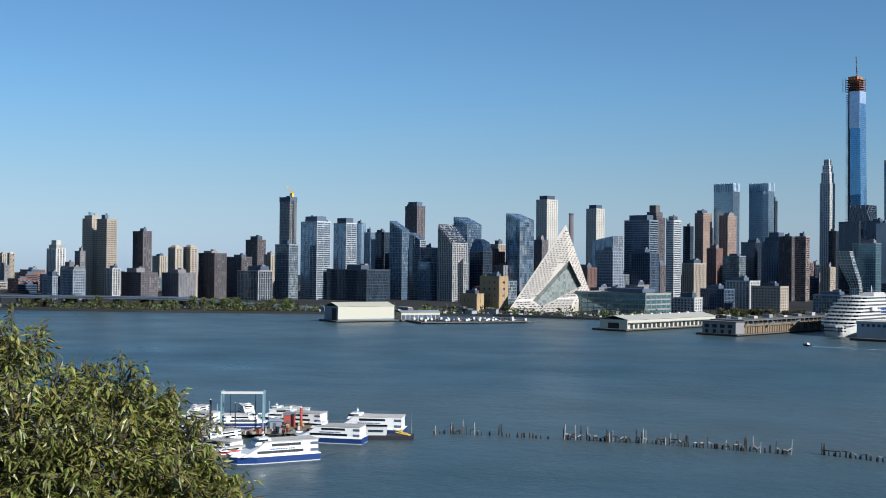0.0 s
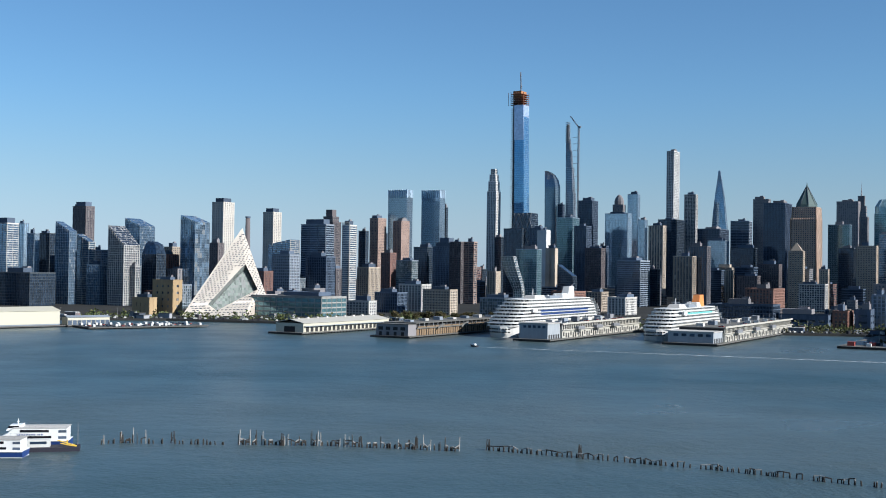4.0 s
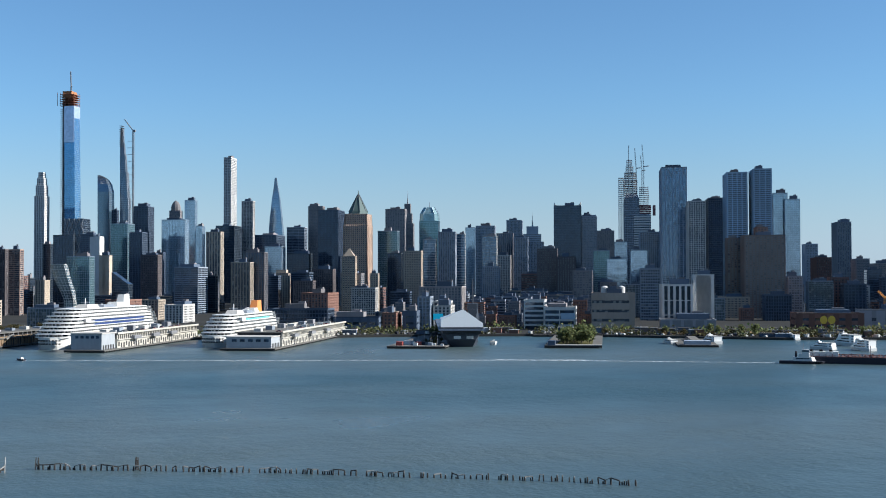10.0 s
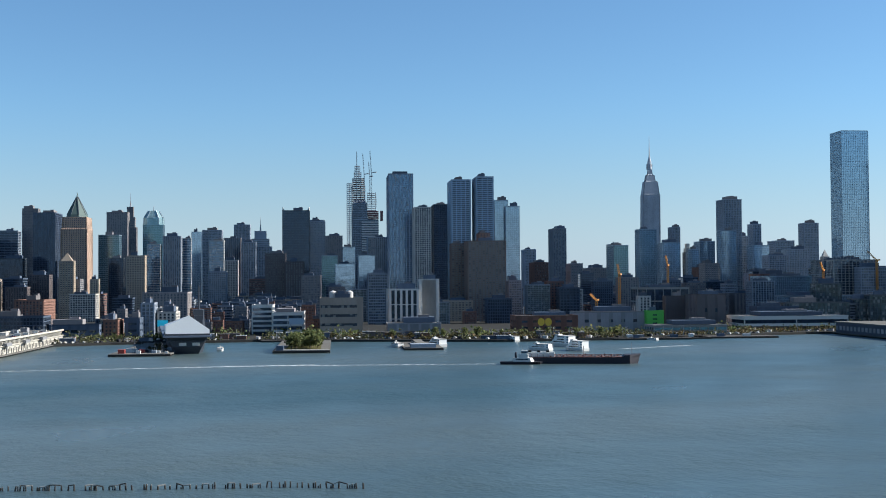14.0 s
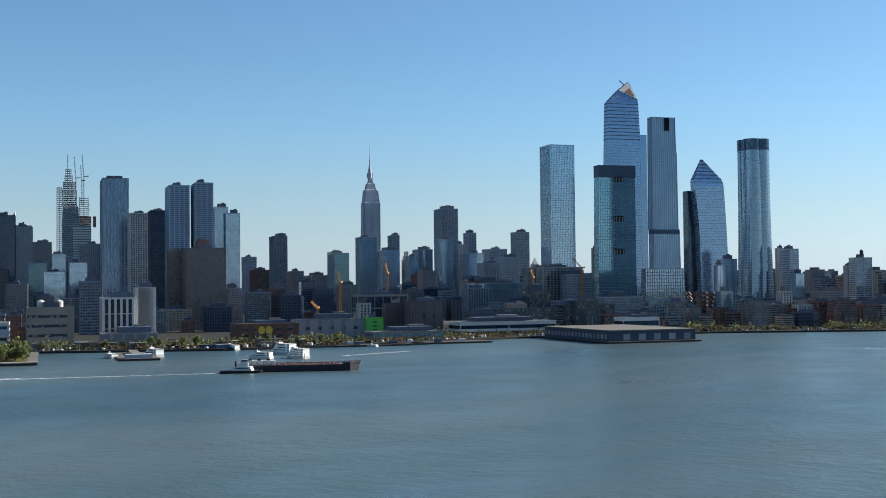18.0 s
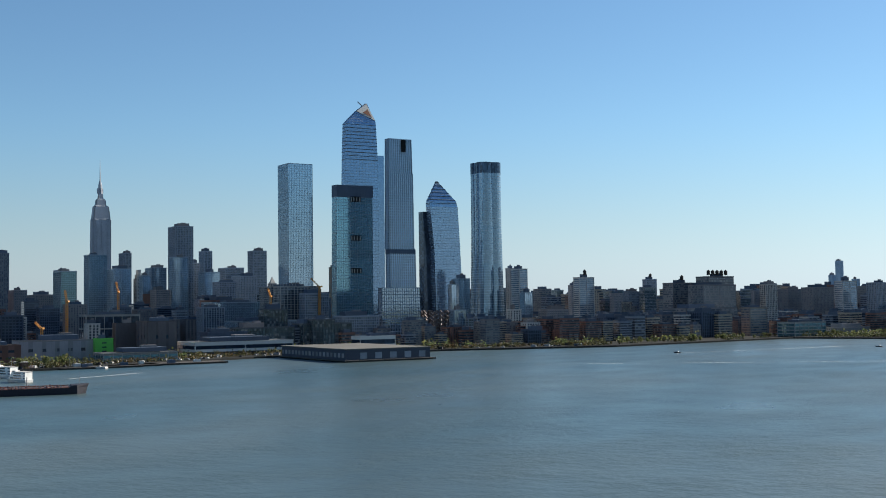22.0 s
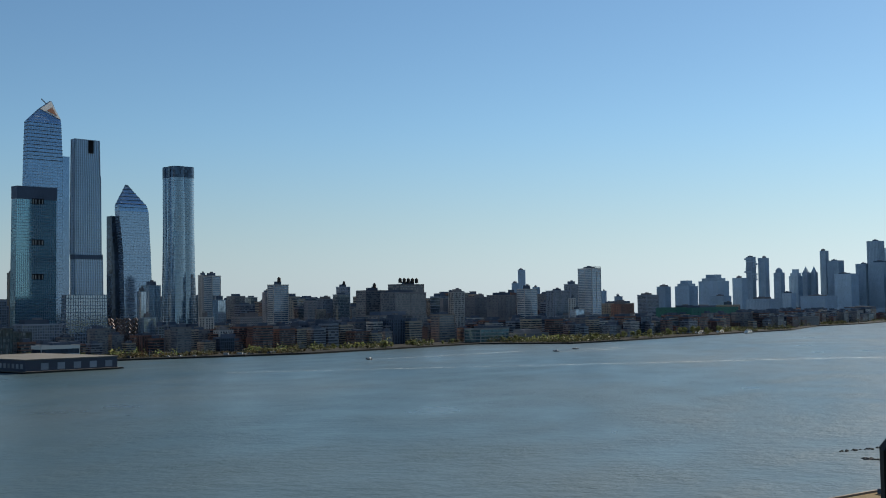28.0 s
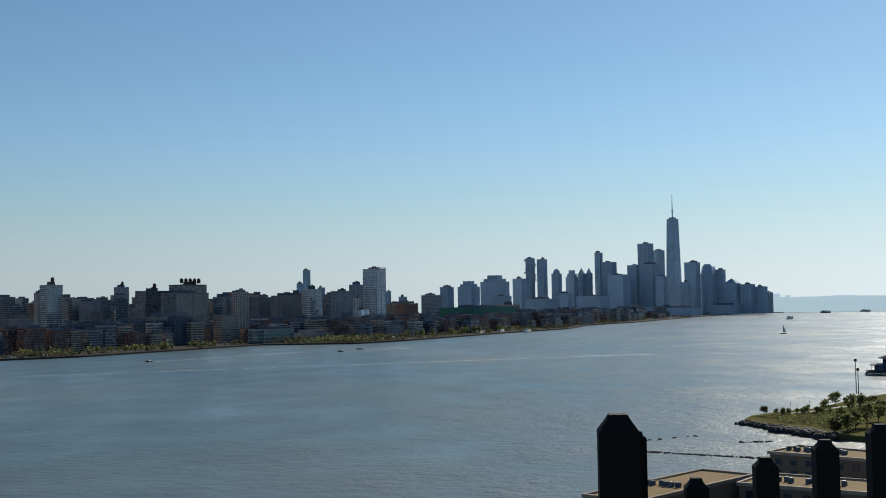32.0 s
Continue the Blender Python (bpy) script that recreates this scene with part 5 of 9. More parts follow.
for k in range(7):
    z = rows[-2][0] - LAND - 4 + k * 6
    s, n, d0, d1 = edge_at([(q[0] - LAND, *q[1:]) for q in rows], z)
    g.box(d0 - 0.4, d1 + 0.4, s - 0.4, n + 0.4, z, z + 1.0)
part("louvre_band", g, MULLD, t, "dark louvre bands under the roof", kind="stuff")
part("side_wing", Geo().box(14, 30, rows[0][2] - 12, rows[0][2] + 16, 0, 215.7 - LAND), GD, t, "dark glass side wing")

# tower with a lobed plan above a square foot
t = thing("lobed_glass_tower", 887.5, -1693.5, LAND, GRID, "tall blue-grey glass tower with four rounded lobes", "building", "landmark towers")
top = 283.7
LOBE = [(LAND, -21.5, 21.5), (LAND + 60, -21, 21), (LAND + 120, -20.5, 20.5), (LAND + 180, -20.5, 20.5), (LAND + 230, -21, 21), (top, -21.5, 21.5)]
rows = LOBE
rings = []
for z, s, n in LOBE:
    f = (z - LAND) / (rows[-1][0] - LAND)
    ring = []
    w = (n - s) / 2
    for i in range(48):
        a = 2 * math.pi * i / 48
        sq = 1.0 / max(abs(math.cos(a)), abs(math.sin(a)))
        lobe = 1.02 * (0.86 + 0.26 * abs(math.sin(2 * a)))
        k = sq * (1 - f ** 0.6) + lobe * f ** 0.6
        ring.append((w * k * math.cos(a), w * k * math.sin(a), z - LAND))
    rings.append(ring)
part("window_wall", Geo().loft(rings), GSTEEL, t)
g = Geo()
m = int((rows[-1][0] - LAND) / 4.0)
for k in range(1, m):
    z = k * 4.0
    i = next(j for j in range(1, len(rings)) if rings[j][0][2] >= z or j == len(rings) - 1)
    f = (z - rings[i - 1][0][2]) / (rings[i][0][2] - rings[i - 1][0][2])
    mid = [Vector(p).lerp(Vector(q), f) for p, q in zip(rings[i - 1], rings[i])]
    cx = sum((p for p in mid), Vector()) / 48
    out = [tuple(cx + (p - cx) * 1.008 + Vector((0, 0, 0))) for p in mid]
    g.loft([[(p[0], p[1], z) for p in out], [(p[0], p[1], z + 0.6) for p in out]])
part("floor_band_grid", g, MULL, t, kind="stuff")
part("dark_crown", Geo().loft([[(p[0] * 1.012, p[1] * 1.012, p[2] + dz) for p in rings[-1]] for dz in (-16, 1.5)]), GD, t, "dark louvred crown")

x0, y0, rows = 999.4, -1473.0, [(3.9, -35.8, 27.9, 0.0, 16.0), (50.3, -34.7, 27.3, 0.2, 15.8), (237.8, -35.0, 24.8, 0.5, 15.5)]
t = shaped_tower("notched_tower", "teal gridded glass office tower with notched terraces", x0, y0, rows, MULL, GTEAL, 4.2, 0.5, 3.0, 0.3)
part("dark_crown", Geo().box(-0.7, rows[-1][4] + 0.7, rows[-1][1] - 0.7, rows[-1][2] + 0.7, 220.8 - LAND, rows[-1][0] - LAND + 1), GREYD, t, "dark louvred crown")
# terrace recesses are not cut in; black blocks paint their shade
for zc in (218.0, 159.4, 110.3):
    yc = (rows[0][1] + rows[0][2]) / 2 - 3
    part("terrace_notch", Geo().box(-1.0, 2, yc - 8, yc + 9, zc - LAND - 4, zc - LAND + 4), BLACK, t, "black block for the shade in a recessed terrace")
    for k in (-6, -1, 4, 8):
        part("terrace_column", Geo().box(-1.3, -0.8, yc + k - 0.6, yc + k + 0.6, zc - LAND - 3.5, zc - LAND + 2.5), WHITE, t)

# woven sculpture of stairs
t = thing("stair_sculpture", 860.9, -1489.1, LAND, 0, "copper-coloured lattice of stairs, wider at the top", "sculpture")
g = Geo()
hz = 49.3 - LAND
for k in range(8):
    r0, r1 = 13 + k * 1.6, 13 + (k + 1) * 1.6
    for i in range(14):
        a0, a1 = 2 * math.pi * i / 14, 2 * math.pi * (i + 1) / 14
        am = (a0 + a1) / 2
        g.beam((r0 * math.cos(a0), r0 * math.sin(a0), hz * k / 8), (r1 * math.cos(am), r1 * math.sin(am), hz * (k + 1) / 8), 1.6)
        g.beam((r0 * math.cos(a1), r0 * math.sin(a1), hz * k / 8), (r1 * math.cos(am), r1 * math.sin(am), hz * (k + 1) / 8), 1.6)
part("stair_lattice", g, plain("dark_copper_cladding", (0.07, 0.05, 0.045), rough=0.4, metal=0.5), t)

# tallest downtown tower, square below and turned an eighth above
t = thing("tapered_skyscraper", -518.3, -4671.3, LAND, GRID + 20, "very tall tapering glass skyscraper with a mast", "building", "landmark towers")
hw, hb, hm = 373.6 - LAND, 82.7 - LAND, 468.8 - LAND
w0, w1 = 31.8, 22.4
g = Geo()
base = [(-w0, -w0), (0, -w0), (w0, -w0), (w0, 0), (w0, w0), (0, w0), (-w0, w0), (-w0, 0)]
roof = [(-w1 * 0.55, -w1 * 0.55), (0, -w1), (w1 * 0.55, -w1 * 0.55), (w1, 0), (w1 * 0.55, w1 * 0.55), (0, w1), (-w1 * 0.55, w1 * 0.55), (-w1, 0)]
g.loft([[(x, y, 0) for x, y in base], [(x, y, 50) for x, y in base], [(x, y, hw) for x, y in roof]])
# shaft and mast carry the haze in their colour, like the towers around
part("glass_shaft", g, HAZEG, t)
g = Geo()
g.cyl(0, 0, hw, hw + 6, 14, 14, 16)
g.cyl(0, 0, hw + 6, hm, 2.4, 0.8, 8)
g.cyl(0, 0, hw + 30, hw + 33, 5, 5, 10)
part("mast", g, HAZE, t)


# ------------------------------------------------------------------ water and land
wat, wnt, wp = nodes_of("river_water")
wp.inputs["IOR"].default_value = 1.33
silt = noise_fac(wnt, 0.0022, 3.0, stretch=(1.6, 0.7, 1.0))
mixc = wnt.nodes.new("ShaderNodeMix")
mixc.data_type = "RGBA"
mixc.inputs["A"].default_value = (0.031, 0.060, 0.070, 1)
mixc.inputs["B"].default_value = (0.062, 0.084, 0.086, 1)
sm = wnt.nodes.new("ShaderNodeMapRange")
sm.inputs["From Min"].default_value = 0.4
sm.inputs["From Max"].default_value = 0.65
wnt.links.new(silt, sm.inputs["Value"])
wnt.links.new(sm.outputs[0], mixc.inputs["Factor"])
wnt.links.new(mixc.outputs["Result"], wp.inputs["Base Color"])
ripple = noise_fac(wnt, 0.55, 5.0, stretch=(1.0, 1.1, 1.0))
chop = noise_fac(wnt, 0.13, 4.0, stretch=(1.0, 1.2, 1.0))
swell = noise_fac(wnt, 0.03, 3.0, stretch=(1.0, 1.2, 1.0))
wind = math_node(wnt, "ADD", math_node(wnt, "MULTIPLY", noise_fac(wnt, 0.0045, 5.0, stretch=(1.3, 0.9, 1.0)), 0.55), math_node(wnt, "MULTIPLY", noise_fac(wnt, 0.02, 4.0, stretch=(1.2, 0.8, 1.0)), 0.45))
height = math_node(wnt, "ADD", math_node(wnt, "MULTIPLY", ripple, 0.5), math_node(wnt, "ADD", chop, math_node(wnt, "MULTIPLY", swell, 0.8)))
gust = wnt.nodes.new("ShaderNodeMapRange")
gust.inputs["From Min"].default_value = 0.38
gust.inputs["From Max"].default_value = 0.64
gust.inputs["To Min"].default_value = 1.0
gust.inputs["To Max"].default_value = 0.35
wnt.links.new(wind, gust.inputs["Value"])
bump(wnt, wp, math_node(wnt, "MULTIPLY", height, gust.outputs[0]), 0.9, 0.85)
rg = wnt.nodes.new("ShaderNodeMapRange")
rg.inputs["From Min"].default_value = 0.35
rg.inputs["From Max"].default_value = 0.65
rg.inputs["To Min"].default_value = 0.42
rg.inputs["To Max"].default_value = 0.27
wnt.links.new(wind, rg.inputs["Value"])
wnt.links.new(rg.outputs[0], wp.inputs["Roughness"])

g = Geo()
edge = [(6000 * math.sin(2 * math.pi * i / 64), 6000 * math.cos(2 * math.pi * i / 64), 0.0) for i in range(64)]
g.add(edge, [tuple(range(63, -1, -1))])
tagged(new("water", g.mesh("water", wat)), "green-grey rippled river water", "water", kind="structure")

SHORE = [(900, 1900), (1010, 1400), (1170, 840), (1187, 683), (1236, 500), (1275, 300), (1230, 120), (1185, -60), (1150, -240), (1138, -380), (1099, -513), (1040, -587),
         (932, -704), (887, -810), (850, -1054), (732, -1282), (568, -1440), (426, -1789), (278, -1781), (214, -1900), (60, -2300), (-55, -2538), (-121, -2918),
         (-240, -3150), (-533, -4041), (-780, -4700), (-1000, -4860)]
g = Geo()
back = [(-400, -5500), (5200, -5500), (5200, 3800), (900, 3800)]
poly = SHORE + back
g.prism(poly[::-1], -3, LAND)
land_mat = masonry("city_ground", (0.05, 0.05, 0.048), grain=0.05, stain=0.01)
land_mat.node_tree.nodes["Principled BSDF"].inputs["Specular IOR Level"].default_value = 0.02
tagged(new("ground_far_bank", g.mesh("ground_far_bank", land_mat)), "paved far river bank with a stone sea wall", "ground", kind="structure")

# ------------------------------------------------------------------ near bank, cliff and terrace
def near_shore(a):
    """Distance of the near waterline at the azimuth a, in degrees."""
    pts = [(0, 2500), (25, 900), (45, 330), (52, 262), (62, 255), (75, 245), (120, 235), (160, 235), (176, 262), (180, 268), (182, 276), (184, 294), (187.5, 320), (190, 342), (192.5, 374), (193.5, 430), (196, 470), (201, 520), (206, 1300), (215, 2500), (360, 2500)]
    for (a0, r0), (a1, r1) in zip(pts, pts[1:]):
        if a <= a1:
            return r0 + (r1 - r0) * (a - a0) / (a1 - a0)
    return 2500


grass_mat = masonry("dry_grass_bank", (0.085, 0.080, 0.036), grain=0.3, stain=0.05, vary=0.0)
g = Geo()
rings = []
AZ = [i * 1.0 for i in range(0, 180, 5)] + [180 + i * 0.4 for i in range(75)] + [210 + i * 5.0 for i in range(30)]
for k in range(6):
    ring = []
    for a in AZ:
        west = a < 30 or a > 212
        rs = near_shore(a)
        r = (0.0, 5.5, 25.0, 130.0, rs - 3, rs)[k]
        z = (56.7, 56.7, 56.7 if west else 31.0, 56.7 if west else 7.0, 56.0 if west else 3.2, 55.0 if west else -2.0)[k]
        ring.append((r * math.sin(radians(a)), r * math.cos(radians(a)), z))
    rings.append(ring)
n = len(AZ)
verts = [p for r in rings for p in r]
faces = [(k * n + i, k * n + (i + 1) % n, (k + 1) * n + (i + 1) % n, (k + 1) * n + i) for k in range(5) for i in range(n)]
g.add(verts, faces)
PARK = [(-93.2, -563.5), (-97.4, -548.1), (-106.6, -537.8), (-106.2, -522.0), (-117.2, -500.2), (-147.6, -475.1), (-236.7, -758.2), (-168.3, -664.6), (-136.2, -615.2), (-113.0, -596.9), (-99.4, -581.4)]
pk = Geo()
pk.loft([[(x, y, -2) for x, y in PARK], [(x, y, 2.2) for x, y in PARK]])
grass_mat.node_tree.nodes["Principled BSDF"].inputs["Specular IOR Level"].default_value = 0.0
tagged(new("ground_park", pk.mesh("ground_park", grass_mat)), "grassy waterside park point", "ground", kind="structure")
tagged(new("ground_near_bank", g.mesh("ground_near_bank", grass_mat)), "grassy cliff terrace and near river bank", "ground", kind="structure")

# fence at the edge of the terrace
fence = thing("fence", 0, 0, 56.7, 0, "black iron picket fence with a heavy square post", "fence")


def fence_bar(name, px, py, pz, w, label=""):
    """An upright of square bar whose chamfered top ends at height pz."""
    g = Geo()
    h = pz - 56.7
    k = w / 2
    sq = lambda s, z: [(px + (-s if i in (0, 3) else s), py + (-s if i < 2 else s), z) for i in range(4)]
    g.loft([sq(k, -0.05), sq(k, h - w * 0.42), sq(k * 0.55, h - 0.004), sq(k * 0.45, h)])
    return part(name, g, BLACK, fence, label)


post_p = Vector((-0.128, -1.301, 58.177))
fence_bar("post", post_p.x, post_p.y, post_p.z, 0.044, "heavier square post with chamfered top")
fence_bar("gate_stile", *Vector((-0.152, -1.330, 58.155)), 0.016)
for p in ((-0.215, -1.344, 58.102), (-0.292, -1.352, 58.123), (-0.359, -1.359, 58.141), (-0.420, -1.364, 58.157), (-0.480, -1.367, 58.166), (-0.540, -1.368, 58.166)):
    fence_bar("picket", p[0], p[1], p[2], 0.025)
pa, pb = Vector((-0.128, -1.301, 58.177)), Vector((-0.540, -1.368, 58.166))
for dz in (0.16, 0.95):
    part("rail", Geo().beam((pa.x, pa.y, pa.z - 56.7 - dz - 0.12), (pb.x, pb.y, pb.z - 56.7 - dz - 0.12), 0.03), BLACK, fence)

# ------------------------------------------------------------------ trees


def leaf_material(name, color, trans=0.25):
    m, nt, p = nodes_of(name)
    isl = nt.nodes.new("ShaderNodeNewGeometry")
    hs = nt.nodes.new("ShaderNodeHueSaturation")
    hs.inputs["Color"].default_value = (*color, 1)
    mr = nt.nodes.new("ShaderNodeMapRange")
    mr.inputs["To Min"].default_value = 0.44
    mr.inputs["To Max"].default_value = 0.52
    vv = nt.nodes.new("ShaderNodeMath")
    vv.operation = "MULTIPLY_ADD"
    vv.inputs[1].default_value = 1.3
    vv.inputs[2].default_value = 0.35
    wv = nt.nodes.new("ShaderNodeTexWhiteNoise")
    wv.noise_dimensions = "1D"
    nt.links.new(isl.outputs["Random Per Island"], wv.inputs["W"])
    nt.links.new(wv.outputs["Value"], vv.inputs[0])
    nt.links.new(vv.outputs[0], hs.inputs["Value"])
    nt.links.new(isl.outputs["Random Per Island"], mr.inputs["Value"])
    nt.links.new(mr.outputs[0], hs.inputs["Hue"])
    c = tinted(nt, hs.outputs[0], noise_fac(nt, 1.5, 2.0), 0.5, 1.5)
    nt.links.new(c, p.inputs["Base Color"])
    p.inputs["Roughness"].default_value = 0.75
    p.inputs["Specular IOR Level"].default_value = 0.2
    tr = nt.nodes.new("ShaderNodeBsdfTranslucent")
    nt.links.new(c, tr.inputs["Color"])
    mix = nt.nodes.new("ShaderNodeMixShader")
    mix.inputs[0].default_value = trans
    nt.links.new(p.outputs[0], mix.inputs[1])
    nt.links.new(tr.outputs[0], mix.inputs[2])
    nt.links.new(mix.outputs[0], nt.nodes["Material Output"].inputs["Surface"])
    return m


LEAF = leaf_material("near_leaves", (0.14, 0.155, 0.03), 0.2)
LEAF.node_tree.nodes["Principled BSDF"].inputs["Roughness"].default_value = 0.42
LEAF.node_tree.nodes["Principled BSDF"].inputs["Specular IOR Level"].default_value = 0.6
LEAF_G = leaf_material("green_leaves", (0.105, 0.13, 0.05), 0.45)
LEAF_Y = leaf_material("yellowing_leaves", (0.075, 0.07, 0.028))
BARK = plain("bark", (0.09, 0.07, 0.05), rough=0.95, vary=0.4, scale=6)


def leaf(g, p, d, side, length, width):
    """One folded, drooping, pointed leaf from p along d."""
    up = d.cross(side).normalized()
    q1, q2 = p + d * length * 0.4, p + d * length - Vector((0, 0, length * 0.18))
    a, b = q1 + side * width * 0.5 + up * width * 0.18, q1 - side * width * 0.5 + up * width * 0.18
    g.add([tuple(p), tuple(a), tuple(q2), tuple(b), tuple(q1)], [(0, 4, 1), (1, 4, 2), (0, 3, 4), (3, 2, 4)])


def near_tree():
    r = random.Random(21)
    base = Vector((11.54, 7.93, 44.0))
    t = thing("tree", base.x, base.y, base.z, 0, "leafy tree with narrow drooping yellow-green leaves below the terrace", "tree")
    blobs = [(Vector(c) - base, rad) for c, rad in (
        ((11.0, 7.9, 57.2), 0.46), ((11.1, 8.6, 56.9), 0.7), ((10.8, 7.3, 56.6), 0.56), ((11.5, 7.3, 56.7), 0.46), ((11.2, 6.7, 56.7), 0.52),
        ((11.5, 6.5, 56.5), 0.46), ((11.5, 6.1, 56.3), 0.42), ((11.4, 5.8, 56.0), 0.40), ((11.4, 5.5, 55.8), 0.32),
        ((10.2, 7.2, 56.2), 0.95), ((10.6, 6.5, 56.1), 0.85), ((10.9, 5.9, 55.8), 0.65), ((10.3, 8.0, 55.8), 1.2), ((10.4, 6.8, 55.4), 1.1), ((11.0, 5.8, 55.2), 0.8))]
    wood = Geo()
    fork = Vector((0, 0, 8.0))
    wood.loft([[(rad * math.cos(i * math.pi / 4), rad * math.sin(i * math.pi / 4), z) for i in range(8)] for rad, z in ((0.34, -1.5), (0.26, 1), (0.20, 5), (0.14, 8.0))])
    part("trunk", wood, BARK, t)
    limbs, leaves = Geo(), Geo()
    for c, rad in blobs:
        mid = fork.lerp(c, 0.5) + Vector((r.uniform(-0.3, 0.3), r.uniform(-0.3, 0.3), -0.2))
        limbs.beam(fork, mid, 0.10)
        limbs.beam(mid, c, 0.05)
        m = int(120 * (rad / 0.5) ** 2)
        for _ in range(m):
            v = Vector((r.gauss(0, 1), r.gauss(0, 1), r.gauss(0.25, 1))).normalized()
            tip = c + v * rad * r.uniform(0.5, 1.22)
            if r.random() < 0.35:
                limbs.beam(c + v * rad * 0.3, tip, 0.012)
            for _ in range(r.randint(7, 11)):
                d = (v * 0.5 + Vector((r.gauss(0, 0.7), r.gauss(0, 0.7), r.uniform(-1.5, 0.3)))).normalized()
                side = d.cross(Vector((r.gauss(0, 0.5), r.gauss(0, 0.5), 1))).normalized()
                leaf(leaves, tip + d * 0.02 - v * r.uniform(0, 0.16), d, side, r.uniform(0.08, 0.14), r.uniform(0.026, 0.044))
    for c, h in (((11.0, 7.9, 57.5), 0.34), ((11.2, 6.7, 57.1), 0.26), ((11.5, 7.3, 57.1), 0.12), ((11.5, 6.5, 56.9), 0.14), ((11.4, 6.2, 56.8), 0.16), ((11.4, 5.3, 55.8), 0.1), ((11.2, 7.3, 57.1), 0.1)):
        c = Vector(c) - base
        limbs.beam(c - Vector((0, 0, 0.5)), c + Vector((0, 0, h)), 0.012)
        for k in range(120):
            p = c + Vector((r.gauss(0, 0.03 + 0.09 * k / 120), r.gauss(0, 0.03 + 0.09 * k / 120), h - (k / 120) ** 0.8 * (h + 0.45)))
            d = Vector((r.gauss(0, 1), r.gauss(0, 1), r.uniform(-0.9, 0.2))).normalized()
            leaf(leaves, p, d, d.cross(Vector((0.1, 0.2, 1))).normalized(), r.uniform(0.08, 0.14), r.uniform(0.018, 0.03))
    part("branchwork", limbs, BARK, t)
    part("crown", leaves, LEAF, t, kind="stuff")


near_tree()


def tree_kind(seed, height, width, mat):
    """A far tree: tapered trunk, limbs and a crown of many small leaf sprays."""
    r = random.Random(seed)
    t = thing("tree", 0, 0, 0, 0, "small leafy waterside tree", "tree", "trees along the far bank")
    w = Geo()
    w.cyl(0, 0, -0.4, height * 0.55, height * 0.03, height * 0.012, 6)
    for _ in range(5):
        a = r.uniform(0, 6.28)
        w.beam((0, 0, height * r.uniform(0.25, 0.5)), (width * 0.35 * math.cos(a), width * 0.35 * math.sin(a), height * r.uniform(0.55, 0.85)), height * 0.012)
    part("trunk", w, BARK, t)
    g = Geo()
    for _ in range(26):
        v = Vector((r.gauss(0, 1), r.gauss(0, 1), r.gauss(0, 1))).normalized() * r.uniform(0.35, 1) ** 0.6
        c = Vector((v.x * width * 0.45, v.y * width * 0.45, height * 0.62 + v.z * height * 0.36))
        for _ in range(16):
            p = c + Vector((r.gauss(0, 1), r.gauss(0, 1), r.gauss(0, 0.8))) * width * 0.11
            d = Vector((r.gauss(0, 1), r.gauss(0, 1), r.gauss(0, 1))).normalized()
            s = d.cross(Vector((r.gauss(0, 1), r.gauss(0, 1), r.gauss(0, 1)))).normalized()
            k = width * r.uniform(0.05, 0.09)
            g.add([tuple(p - d * k), tuple(p + s * k), tuple(p + d * k), tuple(p - s * k)], [(0, 1, 2, 3)])
    part("crown", g, mat, t, kind="stuff")
    return t


KINDS = [tree_kind(s, h, w, m) for s, h, w, m in ((1, 11, 9, LEAF_G), (2, 9, 8, LEAF_Y), (3, 13, 9, LEAF_G), (4, 7, 7, LEAF_Y))]
used = [False] * 4
tr = random.Random(8)


def plant(x, y, z=LAND, kind=None, size=1.0):
    k = tr.randrange(4) if kind is None else kind
    m = pose(x, y, z, 0, 0, tr.uniform(0, 360))
    m = m @ Matrix.Scale(size * tr.uniform(0.8, 1.2), 4)
    if not used[k]:
        used[k] = True
        KINDS[k].matrix_basis = m
        return KINDS[k]
    o = copy_thing(KINDS[k], m)
    return o


def tree_row(p, q, n, spread, size=1.0, kind=None, z=LAND):
    p, q = Vector(p), Vector(q)
    for i in range(n):
        f = (i + tr.uniform(0, 1)) / n
        c = p.lerp(q, f)
        plant(c.x + tr.uniform(-spread, spread), c.y + tr.uniform(-spread, spread), z, kind, size)


tree_row((1215, 860), (1275, 520), 44, 14, 1.0)
tree_row((1240, 900), (1300, 560), 20, 14, 1.2, 0)
tree_row((1215, -20), (1205, -150), 16, 10, 1.0, 1)
tree_row((1080, -560), (960, -720), 14, 8, 0.8)
tree_row((960, -720), (900, -830), 8, 8, 0.8)
tree_row((800, -1180), (740, -1310), 12, 12, 0.6, 1)
tree_row((745, -1310), (580, -1480), 30, 14, 0.6, 3)
tree_row((580, -1480), (440, -1810), 24, 14, 0.7)
tree_row((420, -1830), (230, -1950), 16, 12, 0.9, 0)
tree_row((225, -1960), (70, -2330), 14, 12, 1.0, 2)
tree_row((1282, 60), (1278, -80), 34, 12, 1.25, 1)
# bushes on the far bank
for (p, q, n) in (((750, -1290), (585, -1455), 8), ((585, -1455), (450, -1790), 4)):
    tree_row(p, q, n, 7, 0.35, 3)

# ------------------------------------------------------------------ piers and sheds on the far bank


def local(x, y, name, label, category, z=0.0, turn=GRID, group=""):
    return thing(name, x, y, z, turn, label, category, group)


